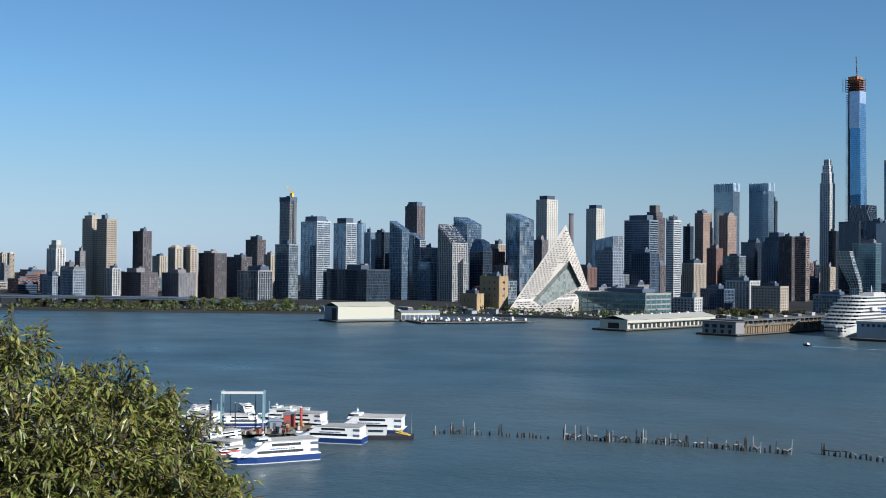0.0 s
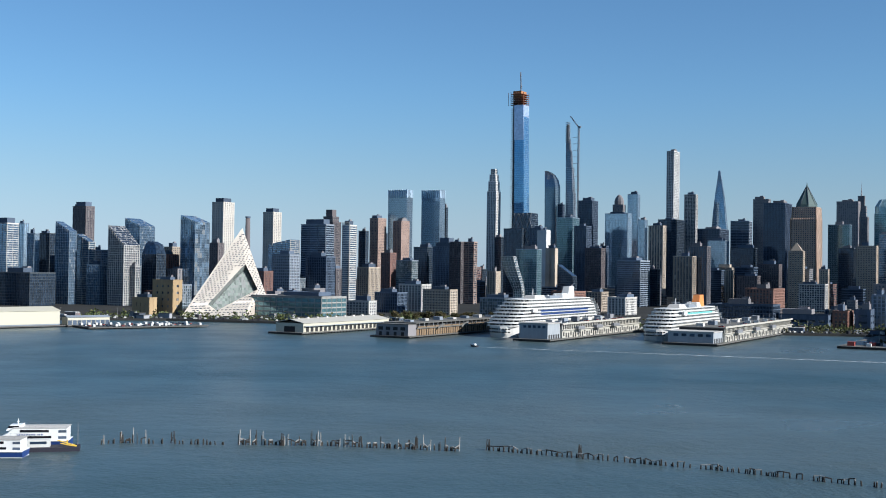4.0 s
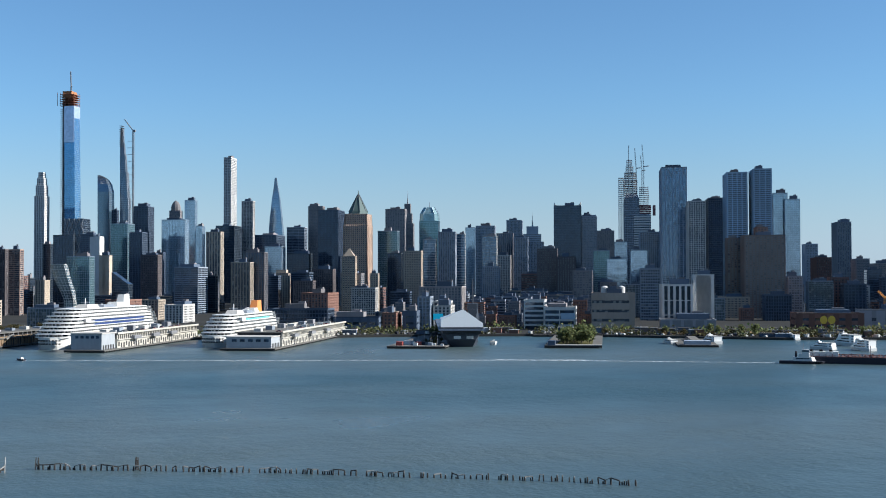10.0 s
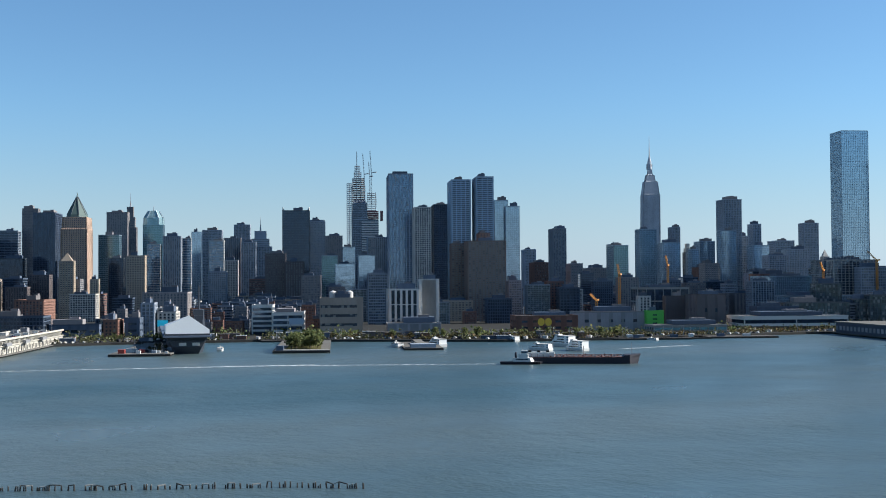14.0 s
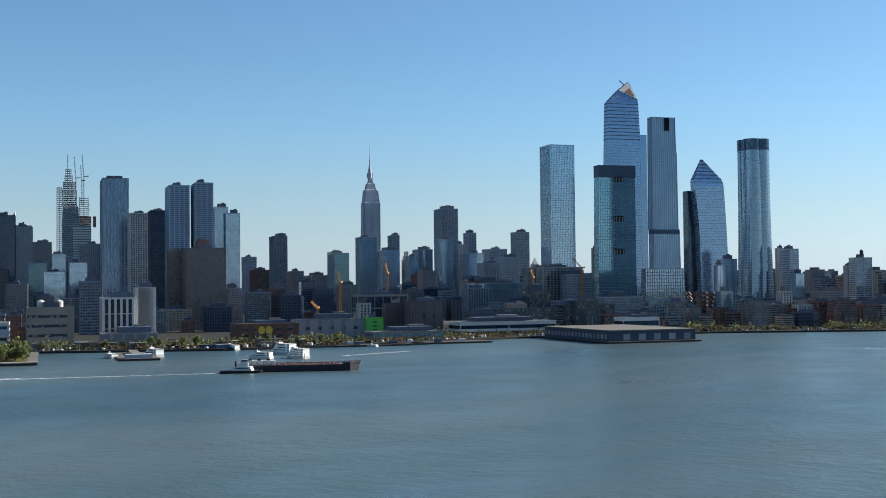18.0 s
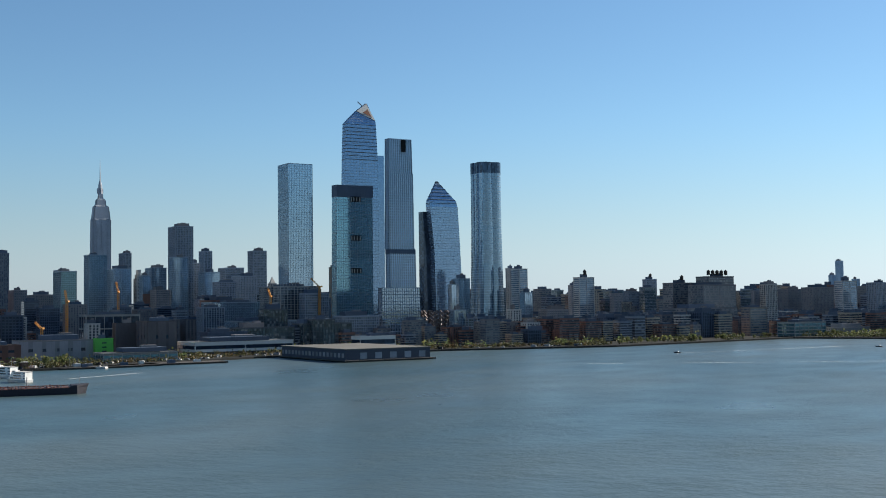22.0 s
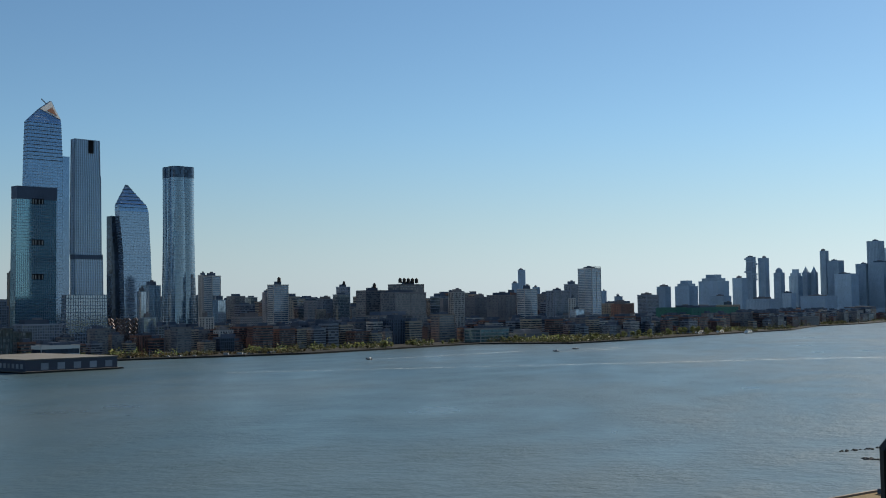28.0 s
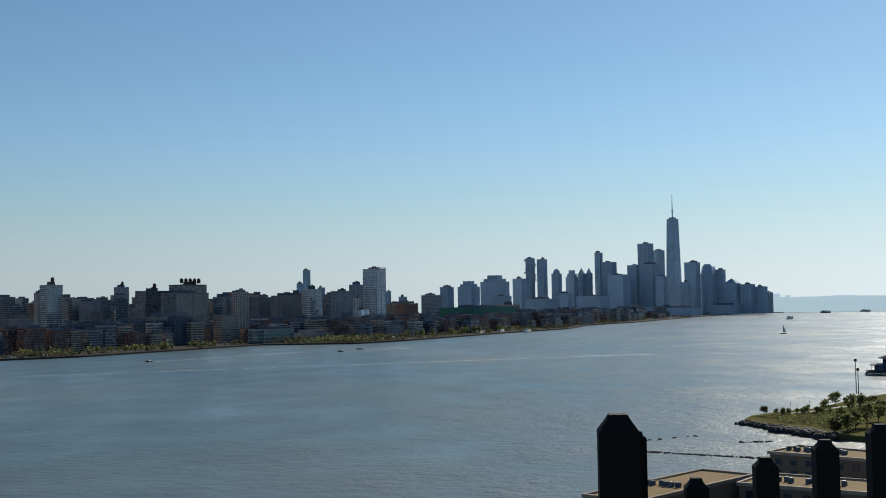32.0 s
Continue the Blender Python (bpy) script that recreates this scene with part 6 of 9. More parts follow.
def deck_on_piles(t, x0, x1, y0, y1, top, mat=None):
    part("deck", Geo().box(x0, x1, y0, y1, top - 0.9, top), mat or DECK, t)
    g = Geo()
    k = 0
    for i in range(int((x1 - x0) / 5) + 1):
        for yy in (y0 + 0.4, y1 - 0.4):
            g.cyl(x0 + 0.4 + i * 5, yy, -3, top - 0.5, 0.32, n=6)
    for j in range(int((y1 - y0) / 5)):
        g.cyl(x0 + 0.4, y0 + j * 5, -3, top - 0.5, 0.32, n=6)
    part("pile_grid", g, TIMBER, t, kind="stuff")
    part("fender_beam", Geo().box(x0 - 0.3, x0, y0, y1, top - 1.6, top - 0.3), TIMBER, t)


def shed(t, x0, x1, y0, y1, z, h, wall, roof, ridge=2.0, doors=0, along="x"):
    g = Geo().box(x0, x1, y0, y1, z, z + h)
    part("wall", g, wall, t)
    ym = (y0 + y1) / 2
    e = 0.6
    g = Geo()
    g.loft([[(x0 - e, y0 - e, z + h), (x0 - e, ym, z + h + ridge), (x0 - e, y1 + e, z + h), (x0 - e, y1 + e, z + h + 0.3), (x0 - e, ym, z + h + ridge + 0.35), (x0 - e, y0 - e, z + h + 0.3)],
            [(x1 + e, y0 - e, z + h), (x1 + e, ym, z + h + ridge), (x1 + e, y1 + e, z + h), (x1 + e, y1 + e, z + h + 0.3), (x1 + e, ym, z + h + ridge + 0.35), (x1 + e, y0 - e, z + h + 0.3)]])
    part("roof", g, roof, t)
    for i in range(doors):
        c = x0 + (x1 - x0) * (i + 0.5) / doors
        part("door", Geo().box(c - 2.0, c + 2.0, y0 - 0.15, y0 + 0.05, z, z + h * 0.62), GREYD, t)


CREAM = plain("cream_corrugated_metal", (0.44, 0.41, 0.32), rough=0.6, vary=0.08)
t = local(1075.0, 406.3, "boathouse_shed", "large cream corrugated shed on the water", "shed")
t.matrix_basis = pose(1075.0, 406.3, 0, 0, 0, -43)
deck_on_piles(t, -4, 66, -4, 34, 1.8)
shed(t, 0, 62, 0, 30, 1.8, 13.5, CREAM, CREAM, 3.5)
part("end_wall", Geo().box(-0.25, 0.05, 0, 30, 1.8, 15.3), BLOCK, t, "grey end wall")
part("open_end", Geo().box(-0.4, -0.2, 3, 13, 1.8, 13.5), OPENSHADE, t, "near-black panel for the shade in the open end")
part("side_wall_band", Geo().box(0, 62, -0.2, 0.1, 1.8, 3.0), GREY, t)
t = local(1097.6, 361.0, "low_shed", "long low cream shed with small windows", "shed")
t.matrix_basis = pose(1122.0, 359.0, 0, 0, 0, -50)
deck_on_piles(t, 0, 46, -6, 20, 1.8)
shed(t, 2, 44, 0, 14, 1.8, 7, CREAM, GREY, 1.4, 9)
# parking pier with rows of vans and cars
t = local(1080.6, 324.2, "parking_pier", "wide parking pier with concrete edge", "pier")
t.matrix_basis = pose(1080.6, 324.2, 0, 0, 0, -54)
deck_on_piles(t, 0, 118, 0, 46, 1.9)
part("surface", Geo().box(0.5, 117.5, 0.5, 45.5, 1.9, 1.94), ASPHALT, t)
pier_m = t.matrix_basis.copy()


def vehicle(van, mat):
    c = thing("van" if van else "car", 0, 0, 0, 0, "white delivery van parked on a pier" if van else "small parked car on a pier", "vehicle", "parked vehicles")
    L, w, h = (5.6, 2.0, 2.5) if van else (4.5, 1.8, 1.0)
    g = Geo()
    g.loft([[(-L / 2, -w / 2, 0.35), (L / 2, -w / 2, 0.35), (L / 2, w / 2, 0.35), (-L / 2, w / 2, 0.35)], [(-L / 2, -w / 2, h), (L / 2 - (0.9 if van else 0), -w / 2, h), (L / 2 - (0.9 if van else 0), w / 2, h), (-L / 2, w / 2, h)]])
    part("body", g, mat, c)
    if not van:
        g = Geo()
        g.loft([[(-1.7, -0.85, 1.0), (1.1, -0.85, 1.0), (1.1, 0.85, 1.0), (-1.7, 0.85, 1.0)], [(-1.2, -0.7, 1.5), (0.5, -0.7, 1.5), (0.5, 0.7, 1.5), (-1.2, 0.7, 1.5)]])
        part("cabin", g, GD, c)
    else:
        part("windscreen", Geo().box(L / 2 - 0.75, L / 2 - 0.3, -0.8, 0.8, 1.4, 2.1), GD, c)
    for sx in (-1, 1):
        for sy in (-1, 1):
            wg = Geo()
            wg.loft([[(sx * L * 0.32 + 0.33 * math.cos(i * math.pi / 4), sy * w / 2 + o, 0.33 + 0.33 * math.sin(i * math.pi / 4)) for i in range(8)] for o in (-0.12, 0.12)])
            part("wheel", wg, BLACK, c)
    return c


vr = random.Random(3)
protos = [vehicle(True, WPAINT), vehicle(False, WPAINT), vehicle(False, NAVY), vehicle(False, REDP)]
placed = [False] * 4


def park(m, k):
    if not placed[k]:
        placed[k] = True
        protos[k].matrix_basis = m
    else:
        copy_thing(protos[k], m)


for row in range(4):
    for i in range(16):
        if vr.random() < 0.8:
            park(pier_m @ pose(6 + i * 7, 6 + row * 11, 1.95, 0, 0, 90 + vr.uniform(-5, 5)), vr.choice((0, 0, 0, 1, 2, 3)))

WSHED = plain("white_corrugated_shed", (0.40, 0.375, 0.32), rough=0.6, vary=0.08)
t = local(1041.8, 125.2, "pier_shed", "long white pier shed on timber piles", "pier")
deck_on_piles(t, -4, 150, -3, 34, 1.9)
shed(t, 2, 145, 0, 30, 1.9, 8.0, CREAM, WSHED, 3.2)
for i in range(20):
    part("loading_bay", Geo().box(6 + i * 6.9, 10.2 + i * 6.9, -0.15, 0.05, 2.2, 6.0 + 0.8 * (i % 3 == 0)), OPENSHADE, t, "near-black panel for the shade in a loading opening")
part("canopy", Geo().box(3, 144, -2.2, 0, 7.0, 7.35), GREY, t)
part("end_door", Geo().box(1.85, 2.05, 9, 21, 1.9, 7.0), OPENSHADE, t)
for i in range(9):
    part("roof_vent", Geo().cbox(14 + i * 15, 15, 13.0, 3.0, 2.0, 1.3), WHITE, t)
t = local(1006.7, 30.9, "brown_pier_building", "long weathered two-storey pier building with open upper deck", "pier")
OCHRE = masonry("ochre_pier_wall", (0.19, 0.135, 0.085), vary=0)
deck_on_piles(t, -3, 205, -3, 36, 1.9)
part("lower_wall", Geo().box(14, 200, 0, 32, 1.9, 7.6), OCHRE, t)
part("parking_deck", Geo().box(13, 201, -1, 33, 7.6, 8.6), DECK, t)
# solid block coloured as the shade of an open deck
part("upper_recess", Geo().box(16, 199, 2.5, 30, 8.6, 12.2), OPENSHADE, t, "near-black block for the shade in the open upper deck")
part("roof", Geo().box(13, 201, -0.4, 32.4, 12.2, 13.0), DECK, t, "stained flat roof")
part("head_house", Geo().box(0, 14, 0, 32, 1.9, 11.5), GREYB, t, "grey head house at the river end")
part("head_roof", Geo().box(-0.5, 14.5, -0.5, 32.5, 11.5, 12.1), DECK, t)
for i in range(4):
    part("head_window", Geo().box(-0.12, 0.05, 3 + i * 7.4, 7.5 + i * 7.4, 6.6, 9.4), OPENSHADE, t)
    part("head_door", Geo().box(-0.12, 0.05, 4 + i * 7.4, 6.8 + i * 7.4, 1.9, 5.2), OPENSHADE, t)
for i in range(46):
    part("pilaster", Geo().box(14.5 + i * 4.05, 15.2 + i * 4.05, -0.45, 0.2, 1.9, 7.6), TIMBER if i % 3 else OCHRE, t)
    if i % 2:
        part("column", Geo().box(15 + i * 4.05, 15.5 + i * 4.05, -0.2, 0.3, 8.6, 12.2), BLOCK, t)
for i in range(12):
    part("balustrade", Geo().box(15.5 + i * 15.4, 29.5 + i * 15.4, -0.6, -0.35, 8.6, 9.6), OCHRE, t)
for i in range(4):
    part("stair_bridge", Geo().beam((48 + i * 44, -1.6, 7.4), (60 + i * 44, -1.6, 10.5), 1.6), DECK, t)
for i in range(7):
    part("roof_house", Geo().cbox(28 + i * 26, 16, 13.0, 6, 7, 1.6 + (i % 3) * 0.7), WHITE if i % 2 else GREY, t)


def terminal(x, y, L, W, label, tall):
    t = local(x, y, "cruise_terminal", label, "pier")
    deck_on_piles(t, -6, L + 4, -3, W + 3, 2.0)
    top = 2.0 + tall + 2.5
    part("head_house", Geo().box(0, 26, 2, W, 2.0, top), HEAD, t, "pale blue-white head house")
    part("head_parapet", Geo().box(-0.4, 26.4, 1.6, W + 0.4, top, top + 0.9), WHITE, t)
    for i in range(5):
        part("head_window", Geo().box(-0.12, 0.05, 4 + i * (W - 6) / 5, 4 + (i + 0.6) * (W - 6) / 5, top - 3.4, top - 1.2), GD, t)
        part("head_door", Geo().box(2 + i * 4.8, 4.6 + i * 4.8, 1.88, 2.05, 2.0, 5.6), OPENSHADE, t)
    part("ground_floor", Geo().box(26, L, 0, W, 2.0, 8.5), WSHED, t)
    part("floor_slab", Geo().box(25.5, L + 0.5, -1.2, W + 1.2, 8.5, 9.2), WSHED, t)
    # the open storey is filled by a block in its shade colour
    part("upper_floor", Geo().box(26, L, 1.0, W - 1, 9.2, 13.2), OPENSHADE, t, "near-black block for the shade in the open upper floor")
    part("roof_deck", Geo().box(25.5, L + 0.5, -0.8, W + 0.8, 13.2, 13.9), DECK, t, "roof parking deck")
    for y0, y1 in ((-0.9, -0.5), (W + 0.5, W + 0.9)):
        part("roof_parapet", Geo().box(25.5, L + 0.5, y0, y1, 13.3, 14.9), WSHED, t)
    n = int((L - 26) / 4)
    for i in range(n):
        part("column", Geo().box(26.4 + i * 4, 27.6 + i * 4, 0.2, 1.0, 9.2, 13.2), WSHED, t)
    bays = Geo()
    for i in range(int((L - 30) / 5.2)):
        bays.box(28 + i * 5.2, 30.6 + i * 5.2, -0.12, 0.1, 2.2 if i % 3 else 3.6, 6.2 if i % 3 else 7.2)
    part("bay_row", bays, OPENSHADE, t, "row of near-black panels for shade in loading bays", kind="stuff")
    for i in range(6):
        part("roof_house", Geo().cbox(40 + i * (L - 50) / 6, W * 0.62, 13.9, 6 + 3 * (i % 2), 6, 2.6 + 0.8 * (i % 3)), (WHITE, GREY, BLOCK)[i % 3], t)
    for i in range(10):
        part("lamp_mast", Geo().cyl(34 + i * (L - 40) / 10, 4, 13.9, 21, 0.18, n=5), STEEL, t)
    for i in range(3):
        c = 52 + i * (L - 90) / 3
        part("gangway", Geo().box(c, c + 15, -4.2, -1.3, 8.6, 11.2), STEEL, t, "boarding gangway on steel legs")
        part("gangway_leg", Geo().beam((c + 2, -3.4, 2.0), (c + 4, -3.4, 8.6), 0.5), STEEL, t)
    for i in range(16):
        if vr.random() < 0.8:
            park(t.matrix_basis @ pose(34 + i * (L - 44) / 16, 4 + vr.uniform(0, 5), 13.9, 0, 0, 90 + vr.uniform(-5, 5)), vr.choice((0, 1, 2, 2, 3)))
    return t


HEAD = masonry("pale_blue_grey_panels", (0.30, 0.315, 0.33), vary=0.02)
terminal(984.8, -87.5, 218, 28, "long white cruise terminal pier with a glazed upper floor", 10)
terminal(956.2, -218.9, 267, 40, "long white cruise terminal pier with parking on its roof", 6)


def cruise_ship(x, y, L, B, accent, funnel_mat, label, decks):
    t = local(x, y, "cruise_ship", label, "ship")
    prof = lambda f: B / 2 * min(1.0, (max(f, 0.001) / 0.07) ** 0.4)
    hull = []
    for z, rake in ((-1, 2.5), (3, 1.0), (10, 0)):
        ring = []
        for i in range(17):
            f = (i / 16) ** 1.6
            ring.append((rake + f * (L - rake), -prof(f), z))
        for i in range(16, 0, -1):
            f = (i / 16) ** 1.6
            ring.append((rake + f * (L - rake), prof(f), z))
        hull.append(ring)
    part("hull", Geo().loft(hull), WPAINT, t, "white hull with a rounded stern")
    part("boot_stripe", Geo().loft([[(p[0], p[1] * 1.004, z) for p in hull[0]] for z in (-0.9, 0.6)]), accent, t)
    ports = Geo()
    for row in range(2):
        for i in range(int(L / 5)):
            for sy in (-1, 1):
                ports.box(18 + i * 4.4, 19.3 + i * 4.4, sy * B / 2 - 0.12, sy * B / 2 + 0.12, 4.4 + row * 2.7, 5.5 + row * 2.7)
        for i in range(-4, 5):
            f = abs(i) / 4.6
            ports.box(2.2 * f - 0.3, 2.2 * f + 1.2, i * B * 0.085 - 0.6, i * B * 0.085 + 0.6, 4.4 + row * 2.7, 5.5 + row * 2.7)
    part("porthole_row", ports, CABIN, t, "rows of dark hull windows", kind="stuff")
    for k in range(decks):
        s = 2 + 4.2 * k
        e = L - 10 - 2.0 * k
        z = 10 + 2.9 * k
        w = B / 2 - (0.4 if k < decks - 2 else 3.0)
        half = [(s + 7.0 * (1 - math.cos(q)), -w * math.sin(q)) for q in (0.35, 0.75, 1.15, 1.5708)]
        nose = half + [(e - 6, -w), (e, -w * 0.6), (e, w * 0.6), (e - 6, w)] + [(px, -py) for px, py in half[::-1]]
        striped = k in (3, 4) and decks > 6 or k == 4
        part("deck_house", Geo().prism([(px + 2.0, py * 0.93) for px, py in nose], z, z + 2.9), CABIN, t, "dark window band")
        part("deck_edge", Geo().prism(nose, z + 2.3, z + 2.95), WPAINT, t)
        part("deck_rail", Geo().loft([[(px, py, zz) for px, py in nose] for zz in (z - 0.05, z + 0.95)], cap=False), WPAINT, t, "white deck railing")
        if striped:
            for sy in (-1, 1):
                part("stripe", Geo().box(L * 0.28, L * 0.8, sy * w * 1.005 - 0.1, sy * w * 1.005 + 0.1, z + 0.1, z + 1.5), accent, t, "coloured stripe along the balconies")
        g = Geo()
        for i in range(int((e - s) / 3.6)):
            for sy in (-1, 1):
                g.box(s + 9 + i * 3.6, s + 9.6 + i * 3.6, sy * w * 0.97 - 0.45, sy * w * 0.97 + 0.45, z, z + 2.3)
        for i in range(-3, 4):
            g.box(s + 1.6 + abs(i) * 0.8, s + 3 + abs(i) * 0.8, i * w * 0.24 - 0.35, i * w * 0.24 + 0.35, z, z + 2.3)
        part("balcony_divider_grid", g, WPAINT, t, kind="stuff")
    top = 10 + 2.9 * decks
    for i in range(9):
        for sy in (-1, 1):
            b = Geo()
            b.loft([[(60 + i * 15, sy * B / 2 + oy, 12 + oz) for oy, oz in ((-1, 0), (1, 0), (1.2, 1.4), (-1.2, 1.4))], [(69 + i * 15, sy * B / 2 + oy, 12 + oz) for oy, oz in ((-1, 0), (1, 0), (1.2, 1.4), (-1.2, 1.4))]])
            part("lifeboat", b, ORANGE if i % 2 else WPAINT, t)
    part("bridge", Geo().box(38, 48, -B / 2 - 2, B / 2 + 2, 10 + 2.9 * 4, 13 + 2.9 * 4), WPAINT, t)
    part("bridge_window", Geo().box(37.8, 38.1, -B / 2, B / 2, 11.2 + 2.9 * 4, 12.4 + 2.9 * 4), GD, t)
    for k, (x0, x1, hgt) in enumerate(((0.30, 0.42, 3.2), (0.46, 0.58, 2.4), (0.60, 0.68, 4.2))):
        part("sun_deck_house", Geo().loft([[(L * x0, -6, top), (L * x1, -6, top), (L * x1, 6, top), (L * x0, 6, top)], [(L * x0 + 3, -4.5, top + hgt), (L * x1 - 2, -4.5, top + hgt), (L * x1 - 2, 4.5, top + hgt), (L * x0 + 3, 4.5, top + hgt)]]), (WHITE, GREY, WPAINT)[k], t)
    f = Geo()
    f.loft([[(L * 0.72 + ox, oy, top) for ox, oy in ((-8, -4), (8, -4), (8, 4), (-8, 4))], [(L * 0.72 + 3 + ox, oy, top + 11) for ox, oy in ((-6, -3), (6, -3), (6, 3), (-6, 3))]])
    part("funnel", f, funnel_mat, t, "coloured raked funnel")
    m = Geo()
    m.cyl(L * 0.34, 0, top, top + 9, 0.9, 0.3, 8)
    m.beam((L * 0.34, -4, top + 5), (L * 0.34, 4, top + 5), 0.5)
    part("mast", m, WPAINT, t)
    for k in (0.42, 0.5, 0.58):
        d = Geo()
        d.cyl(L * k, 0, top, top + 1.5, 1.4, 1.4, 10)
        d.cyl(L * k, 0, top + 1.5, top + 3.2, 1.8, 0.6, 10)
        part("radar_dome", d, WPAINT, t)
    return t


FUN_O = plain("orange_funnel_paint", (0.62, 0.22, 0.06), rough=0.5)
TEAL = plain("teal_marine_paint", (0.10, 0.38, 0.36), rough=0.5)
cruise_ship(1036.5, -46.1, 215, 30, BLUEP, WPAINT, "large white cruise ship with a blue stripe moored at a pier", 8)
cruise_ship(1014.5, -178.7, 175, 26, TEAL, FUN_O, "white cruise ship with an orange funnel and teal top", 6)

# ------------------------------------------------------------------ museum aircraft carrier
t = local(944.9, -380.7, "aircraft_carrier", "grey museum aircraft carrier with a white pavilion on deck", "ship", turn=GRID + 9)
NGREY = plain("naval_grey_paint", (0.03, 0.036, 0.048), rough=0.5)
hull = []
for z, w0, w1 in ((-1, 9, 14), (6, 12, 15.5), (11, 15, 17)):
    hull.append([(0 if z > 5 else 4, -w0, z), (30, -w1, z), (230, -w1, z), (262, -4, z), (262, 4, z), (230, w1, z), (30, w1, z), (0 if z > 5 else 4, w0, z)])
part("hull", Geo().loft(hull), NGREY, t)
part("flight_deck", Geo().box(-8, 255, -20, 20, 14.2, 15.6), GREYD, t, "dark flat flight deck")
part("hangar_wall", Geo().box(2, 250, -16.5, 16.5, 11, 14.2), NGREY, t)
# white paint stands for the light inside two stern openings
for i in (0, 1):
    part("stern_opening", Geo().box(-0.25, 0.1, -10 + i * 11, -4 + i * 11, 7.0, 9.5), WPAINT, t, "white panel for the light in a stern opening")
hz = 32.5
g = Geo()
g.loft([[(-4, -18, 15.6), (-4, -18, hz - 12), (-4, -1, hz), (-4, 18, hz - 9), (-4, 18, 15.6)], [(50, -18, 15.6), (50, -18, hz - 12), (50, -1, hz - 3), (50, 18, hz - 9), (50, 18, 15.6)]])
part("pavilion", g, plain("white_pavilion_fabric", (0.80, 0.80, 0.78), rough=0.7, vary=0.05), t, "white faceted fabric pavilion")
part("pavilion_foot", Geo().box(-4.4, 50.4, -18.4, 18.4, 15.6, 17.2), NGREY, t)
part("bow_stripe", Geo().loft([[(p[0] - 0.1, p[1] * 1.01, z) for p in hull[0]] for z in (-0.8, 1.4)]), WHITE, t, "pale band at the waterline")
lm = Geo()
for i in range(9):
    lm.beam((60 + i * 11, -17, 15.6), (60 + i * 11, -17, 26 + (i % 3) * 5), 0.5)
part("light_mast_row", lm, STEEL, t, kind="stuff")
part("island", Geo().box(95, 130, -18, -10, 15.6, 30), NGREY, t)
part("bridge", Geo().box(100, 122, -19, -9, 30, 35), NGREY, t)
m = Geo()
m.cyl(112, -14, 35, 58, 0.9, 0.4, 8)
for k in range(4):
    m.beam((112, -19 + k, 40 + 4 * k), (112, -9 - k, 40 + 4 * k), 0.6)
part("island_mast", m, NGREY, t)
ar = random.Random(6)
carrier = t
for i in range(9):
    a = thing("parked_jet", 0, 0, 0, 0, "grey parked museum jet on a flight deck", "aircraft", "aircraft on the carrier")
    a.matrix_basis = t.matrix_basis @ pose(66 + i * 17, 9 * (-1 if i % 2 else 1) * (0.6 if i % 2 else 1), 15.6, 0, 0, ar.uniform(30, 150))
    g = Geo()
    g.loft([[(-7 + k, 0.8 * s * math.cos(j * math.pi / 3), 2 + 0.8 * s * math.sin(j * math.pi / 3)) for j in range(6)] for k, s in ((0, 0.3), (3, 1), (10, 1), (14, 0.1))])
    part("fuselage", g, WHITE if i % 3 == 0 else NGREY, a)
    part("wing", Geo().loft([[(-3, -5.5, 1.8), (-1, -5.5, 1.8), (2, 0, 1.8), (-1, 5.5, 1.8), (-3, 5.5, 1.8), (-4, 0, 1.8)], [(-3, -5.5, 2), (-1, -5.5, 2), (2, 0, 2), (-1, 5.5, 2), (-3, 5.5, 2), (-4, 0, 2)]]), NGREY, a)
    part("tail_fin", Geo().loft([[(-7, -0.1, 2.2), (-4, -0.1, 2.2), (-4, 0.1, 2.2), (-7, 0.1, 2.2)], [(-7.6, -0.1, 5), (-6, -0.1, 5), (-6, 0.1, 5), (-7.6, 0.1, 5)]]), NGREY, a)
    part("undercarriage", Geo().beam((0, 0, 0), (0, 0, 2), 0.4), BLACK, a)
t = local(944.1, -325.0, "museum_pier", "dark timber-edged pier beside the carrier", "pier")
deck_on_piles(t, 0, 190, -38, 12, 2.0)
for i in range(14):
    part("hut", Geo().cbox(6 + (i * 7) % 44, -34 + (i * 11) % 40, 2, 3 + i % 3, 2.5 + i % 4, 1.8 + 0.5 * (i % 4)), (WPAINT, GREY, REDP, WPAINT, NAVY)[i % 5], t)
for i in range(5):
    part("flag_pole", Geo().cyl(8 + i * 9, -30 + i * 7, 2, 11 + i % 3, 0.16, n=5), STEEL, t)
for i in range(7):
    c = t.matrix_basis @ Vector((22 + i * 12, -26 + (i % 3) * 6, 2.0))
    plant(c.x, c.y, 2.0, 1, 0.6)

# park pier with trees
t = local(905.1, -439.8, "park_pier", "public park pier with a pale rim and trees", "pier")
deck_on_piles(t, 0, 180, -48, 0, 2.2)
part("lawn", Geo().box(14, 178, -40, -10, 2.2, 2.35), grass_mat, t)
part("pale_rim", Geo().box(2, 9, -48, -2, 2.2, 2.7), CONCRETE, t)
for i in range(26):
    c = t.matrix_basis @ Vector((18 + tr.uniform(0, 60), -38 + tr.uniform(0, 25), 2.3))
    plant(c.x, c.y, 2.3, (0, 2)[i % 2], 1.1)
part("dock_house", Geo().cbox(5, -6, 2.2, 8, 6, 4), GREYD, t)


# ------------------------------------------------------------------ boats
FERRYW = plain("glossy_white_boat_paint", (0.72, 0.71, 0.68), rough=0.35, vary=0.05)


